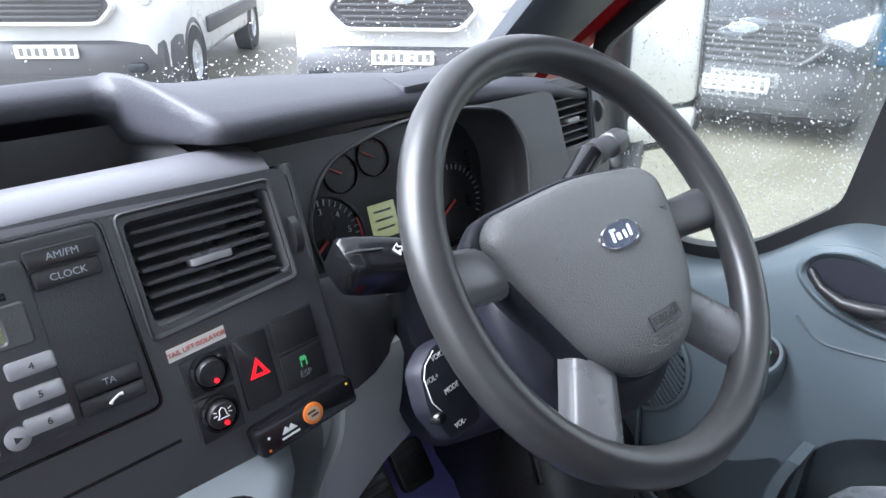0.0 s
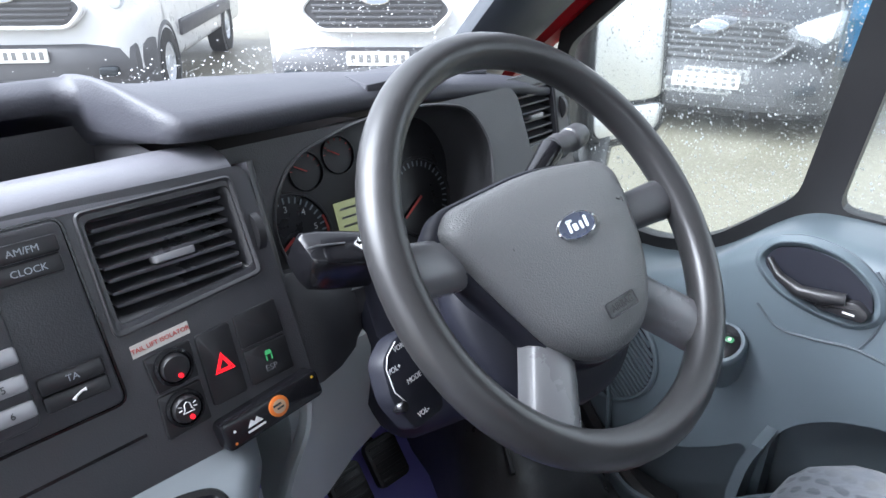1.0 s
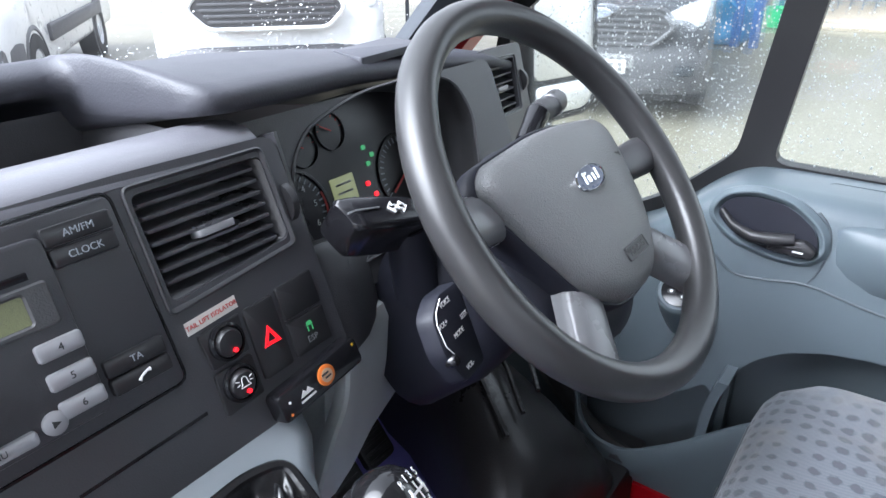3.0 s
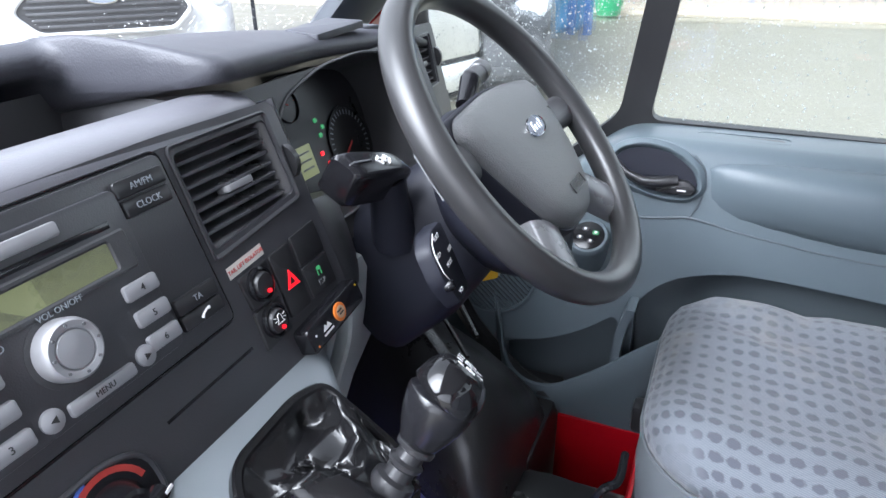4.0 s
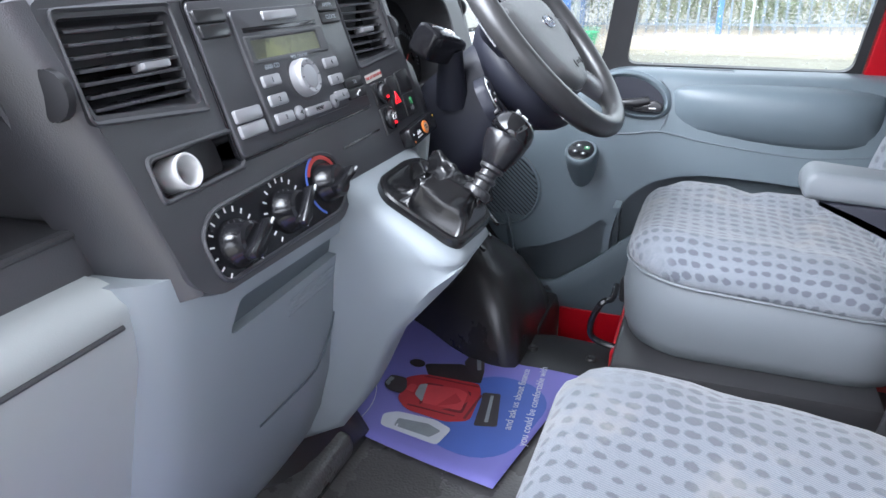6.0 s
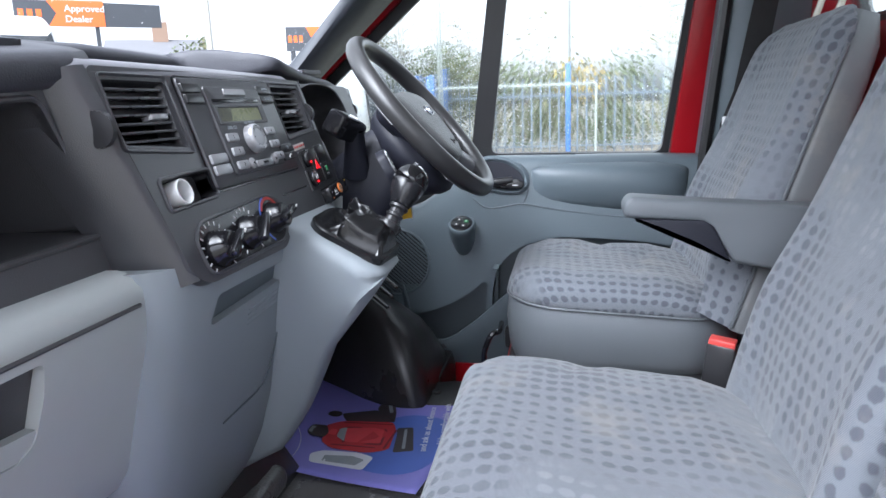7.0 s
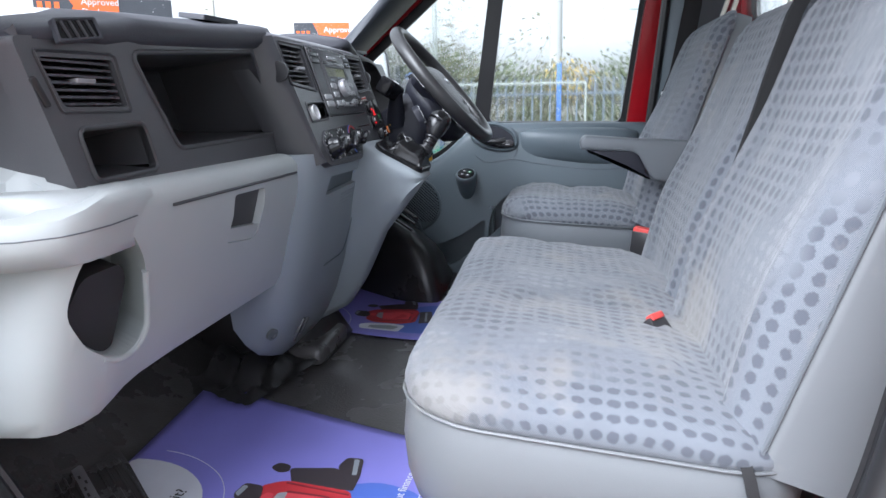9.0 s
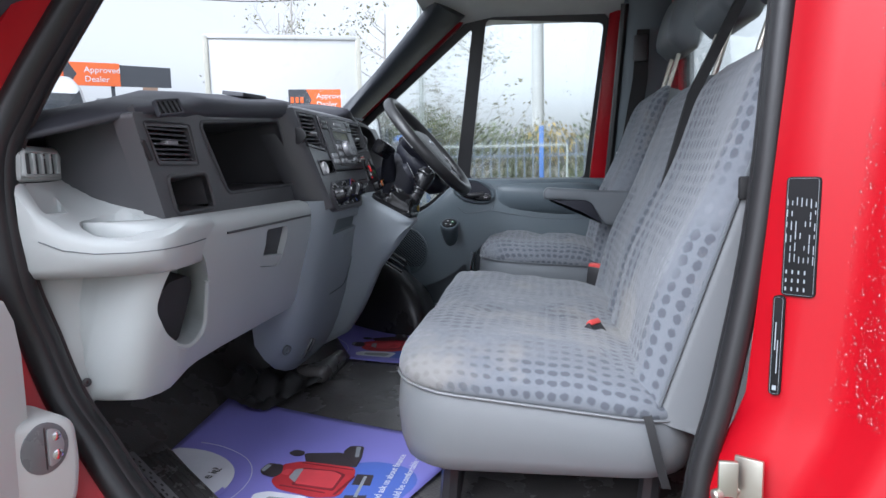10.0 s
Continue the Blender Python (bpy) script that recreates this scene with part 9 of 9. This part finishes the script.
def fence_and_hedge():
    # leaf litter and kerb along the yard's edge
    km = mat("rubble_edge", (0.26, 0.22, 0.17), 0.8, var=0.45, scale=7, bump=0.6, grain=40, stain=(0.16, 0.07, 0.03))
    bm = B()
    rng = random.Random(8)
    secs = []
    for i in range(46):
        y = -12 + i * 0.6
        j = 0.12 * noise.noise(Vector((y * 0.7, 2, 0)))
        secs.append([Vector((x + j, y, z)) for x, z in ((12.9, -0.02), (13.0, 0.05), (13.3, 0.10), (14.2, 0.16 + 0.05 * noise.noise(Vector((y, 0, 0)))), (16.5, 0.25), (16.5, -0.05))])
    loft(bm, secs)
    tagged(part("verge", bm, km), "leaf-littered rubble verge along the fence", "verge", kind="structure")
    k = thing("drain_pipe", (12.75, 1.0, 0.06), "long pale pipe lying along the verge", "pipe")
    bm = B()
    tube(bm, spline([(13.0, 6.0, 0.07), (12.6, 3.0, 0.06), (12.9, 0.5, 0.06), (12.7, -1.5, 0.06), (13.0, -4.0, 0.07), (12.9, -8, 0.06)], 6), 0.05, 8)
    part("pipe", bm, mat("weathered_pipe", (0.42, 0.36, 0.27), 0.6), k)
    # blue post and rail fence
    BLUE = mat("blue_fence_paint", (0.05, 0.13, 0.36), 0.45, bump=0.1)
    GALV = mat("galvanised_rail", (0.36, 0.39, 0.37), 0.5, 0.3)
    MESH = mat("faded_blue_pale", (0.13, 0.16, 0.20), 0.6, var=0.25, scale=3, bump=0.1)
    f = thing("fence", (14.6, 0, 0), "blue steel palisade fence with tall posts", "fence")
    for k in range(-5, 7):
        bm = B()
        box(bm, (14.6, 2.73 * k, 1.06), (0.10, 0.11, 2.12), None, 0.01)
        part("post", bm, BLUE, f)
    for z in (0.35, 1.45):
        bm = B()
        box(bm, (14.64, 1.4, z), (0.04, 30, 0.05))
        part("rail", bm, MESH, f)
    for k in range(150):
        bm = B()
        slab(bm, [(-0.018, 0.0), (0.018, 0.0), (0.018, 1.66), (0.0, 1.72), (-0.018, 1.66)], basis((14.70, -13.4 + 0.2 * k, 0.12), (0, 1, 0), (0, 0, 1)), -0.008, 0.008)
        part("pale", bm, MESH, f)
    b = thing("barrier_rail", (13.9, 0, 0), "pale galvanised crowd barrier", "barrier")
    bm = B()
    tube(bm, [(13.9, -0.57, 1.66), (13.9, 4.2, 1.68)], 0.024, 8)
    part("rail", bm, GALV, b)
    for y in (-0.57, 1.85, 4.2):
        bm = B()
        tube(bm, [(13.9, y, 0.0), (13.9, y, 1.66)], 0.022, 8)
        part("post", bm, GALV, b)
    # lamp columns and poles
    for (x, y), r, h, lab in (((17.5, 0.10), 0.17, 9.0, "thick grey concrete pole behind the fence"), ((14.2, 2.75), 0.06, 6.5, "slim white lamp column"), ((26, -3.6), 0.10, 8.0, "distant wooden pole with a cross arm")):
        t = thing("pole", (x, y, 0), lab, "pole")
        bm = B()
        tube(bm, [(x, y, 0), (x, y, h * 0.5), (x, y, h)], [r, r * 0.95, r * 0.8], 14)
        part("shaft", bm, GALV if r < 0.15 else mat("concrete_pole", (0.42, 0.42, 0.41), 0.7), t)
        if x > 20:
            bm = B()
            box(bm, (x, y, 4.6), (0.08, 2.2, 0.08))
            part("cross_arm", bm, GALV, t)
    w = thing("overhead_wire", (18, 4, 6), "overhead wire across the sky", "wire")
    bm = B()
    tube(bm, spline([(24, 18, 8.6), (21, 9, 6.9), (18, 0.1, 6.6)], 6), 0.018, 5)
    part("strand", bm, GLOSSBLK, w)
    # blue and green rubbish by the dark van
    t = thing("blue_sheet", (11.0, 2.6, 0), "crumpled blue plastic sheet and posts", "plastic sheet")
    bm = B()
    bmesh.ops.create_icosphere(bm, subdivisions=4, radius=0.55, matrix=Matrix.Translation((10.6, 2.75, 0.45)) @ Matrix.Diagonal((0.8, 0.9, 1.3, 1)))
    for v in bm.verts:
        v.co += 0.16 * noise.noise_vector(v.co * 2.3)
        v.co.z = max(0.01, v.co.z)
    part("sheet", bm, mat("blue_plastic", (0.05, 0.22, 0.42), 0.35, var=0.4, scale=6, stain=(0.05, 0.30, 0.30)), t)
    for y in (2.2, 2.45):
        bm = B()
        box(bm, (10.3, y, 0.9), (0.10, 0.12, 1.8), None, 0.01)
        part("board", bm, BLUE, t)
    t = thing("green_crate", (12.6, 2.25, 0), "green plastic tub by the verge", "tub")
    bm = B()
    lathe(bm, [(0.20, 0.0), (0.26, 0.28), (0.28, 0.30), (0.25, 0.30), (0.19, 0.03)], Matrix.Translation((12.5, 2.3, 0.05)), 20)
    part("tub", bm, mat("green_plastic", (0.03, 0.36, 0.15), 0.4), t)
    # hedge and trees
    leaf = [mat("leaf_green", (0.105, 0.128, 0.062), 0.6, var=0.5, scale=2.5, bump=0), mat("leaf_olive", (0.155, 0.148, 0.075), 0.6, var=0.5, scale=2.5, bump=0), mat("leaf_yellow", (0.38, 0.27, 0.07), 0.6, var=0.4, scale=2.5, bump=0)]
    bark = mat("bark", (0.36, 0.34, 0.31), 0.85, var=0.3, scale=14)

    def leaves(bm, c, rad, n, size, rng):
        for _ in range(n):
            d = Vector((rng.gauss(0, 1), rng.gauss(0, 1), rng.gauss(0, 1))).normalized() * rng.random() ** 0.45
            p = Vector(c) + Vector((d.x * rad[0], d.y * rad[1], d.z * rad[2]))
            if p.z < 0.05:
                continue
            a = Vector((rng.uniform(-1, 1), rng.uniform(-1, 1), rng.uniform(-1, 1))).normalized()
            b = a.cross(Vector((rng.uniform(-1, 1), rng.uniform(-1, 1), rng.uniform(-1, 1)))).normalized()
            s = size * rng.uniform(0.6, 1.4)
            vs = [bm.verts.new(p + a * s), bm.verts.new(p + b * s * 0.5), bm.verts.new(p - a * s), bm.verts.new(p - b * s * 0.5)]
            bm.faces.new(vs)
    rng = random.Random(21)
    bms = [B(), B(), B()]
    for i in range(150):
        y = rng.uniform(-9, 10)
        x = rng.uniform(15.3, 18.0)
        h = rng.uniform(0.4, 2.0) if y < 2.0 else rng.uniform(0.5, 2.8)
        if abs(y + 0.6) < 0.6 and h > 1.5 and rng.random() < 0.5:
            k = 2
        else:
            k = 0 if rng.random() < 0.55 else 1
        leaves(bms[k], (x, y, h), (0.6, 0.75, 0.55), 260, 0.055, rng)
    for k, (bm, lab) in enumerate(zip(bms, ("green hedge leaves behind the fence", "olive bramble leaves behind the fence", "yellow autumn leaves behind the fence"))):
        tagged(part("hedge", bm, leaf[k], smooth=0), lab, "hedge", kind="stuff")
    for (x, y), h, dens in (((17.0, 4.2), 5.4, 150), ((16.4, 6.6), 6.2, 110), ((18.5, -3.0), 3.6, 300), ((17.8, 1.9), 4.6, 220), ((20.5, 8.6), 6.4, 120)):
        t = thing("tree", (x, y, 0), "bare autumn tree with sparse leaves", "tree", "trees behind the fence")
        bm = B()
        tips = []
        tube(bm, [(x, y, 0), (x + 0.05, y, h * 0.3), (x - 0.05, y + 0.08, h * 0.6), (x, y, h)], [0.10, 0.08, 0.05, 0.012], 8)
        for i in range(18):
            z = h * rng.uniform(0.22, 0.95)
            a = rng.uniform(0, 6.28)
            ln = (h - z) * 0.5 + 0.5
            p0 = Vector((x, y, z))
            p1 = p0 + Vector((math.cos(a) * ln * 0.5, math.sin(a) * ln * 0.5, ln * 0.30))
            p2 = p0 + Vector((math.cos(a + 0.3) * ln * 0.9, math.sin(a + 0.3) * ln * 0.9, ln * 0.75))
            tube(bm, [p0, p1, p2], [0.020, 0.011, 0.003], 5)
            tips.append(p2)
            for _ in range(4):
                q = p1.lerp(p2, rng.random())
                e = q + Vector((rng.uniform(-0.5, 0.5), rng.uniform(-0.5, 0.5), rng.uniform(0.0, 0.6)))
                tube(bm, [q, q.lerp(e, 0.5) + Vector((0, 0, 0.05)), e], [0.006, 0.004, 0.0015], 4)
                tips.append(e)
        part("trunk", bm, bark, t)
        bm = B()
        for _ in range(dens):
            c = rng.choice(tips)
            leaves(bm, c, (0.35, 0.35, 0.3), 2, 0.05, rng)
        part("crown", bm, leaf[1], t, smooth=0)
    # distant low house
    t = thing("house", (30, 17, 0), "distant rendered house with a chimney", "house")
    m = basis((29, 17.2, 0), (0.5, -0.86, 0), (0, 0, 1))
    bm = B()
    box(bm, (0, 1.9, -3), (7.0, 3.8, 6.0), m)
    part("wall", bm, mat("rendered_wall", (0.45, 0.43, 0.36), 0.8), t)
    bm = B()
    loft(bm, [[m @ Vector((x, y, z)) for y, z in ((3.7, 0.3), (5.0, -3), (3.7, -6.3))] for x in (-3.7, 3.7)])
    rf = part("roof", bm, mat("grey_slates", (0.14, 0.14, 0.15), 0.7), t)
    bm = B()
    box(bm, (-1.2, 5.2, -3), (0.7, 1.2, 0.7), m)
    part("chimney", bm, mat("chimney_brick", (0.26, 0.17, 0.12), 0.8), rf)
    for x in (-2, 0, 2):
        w = B()
        box(w, (x, 2.0, 0.02), (1.0, 1.2, 0.06), m)
        part("window", w, VGLASS, t)


fence_and_hedge()
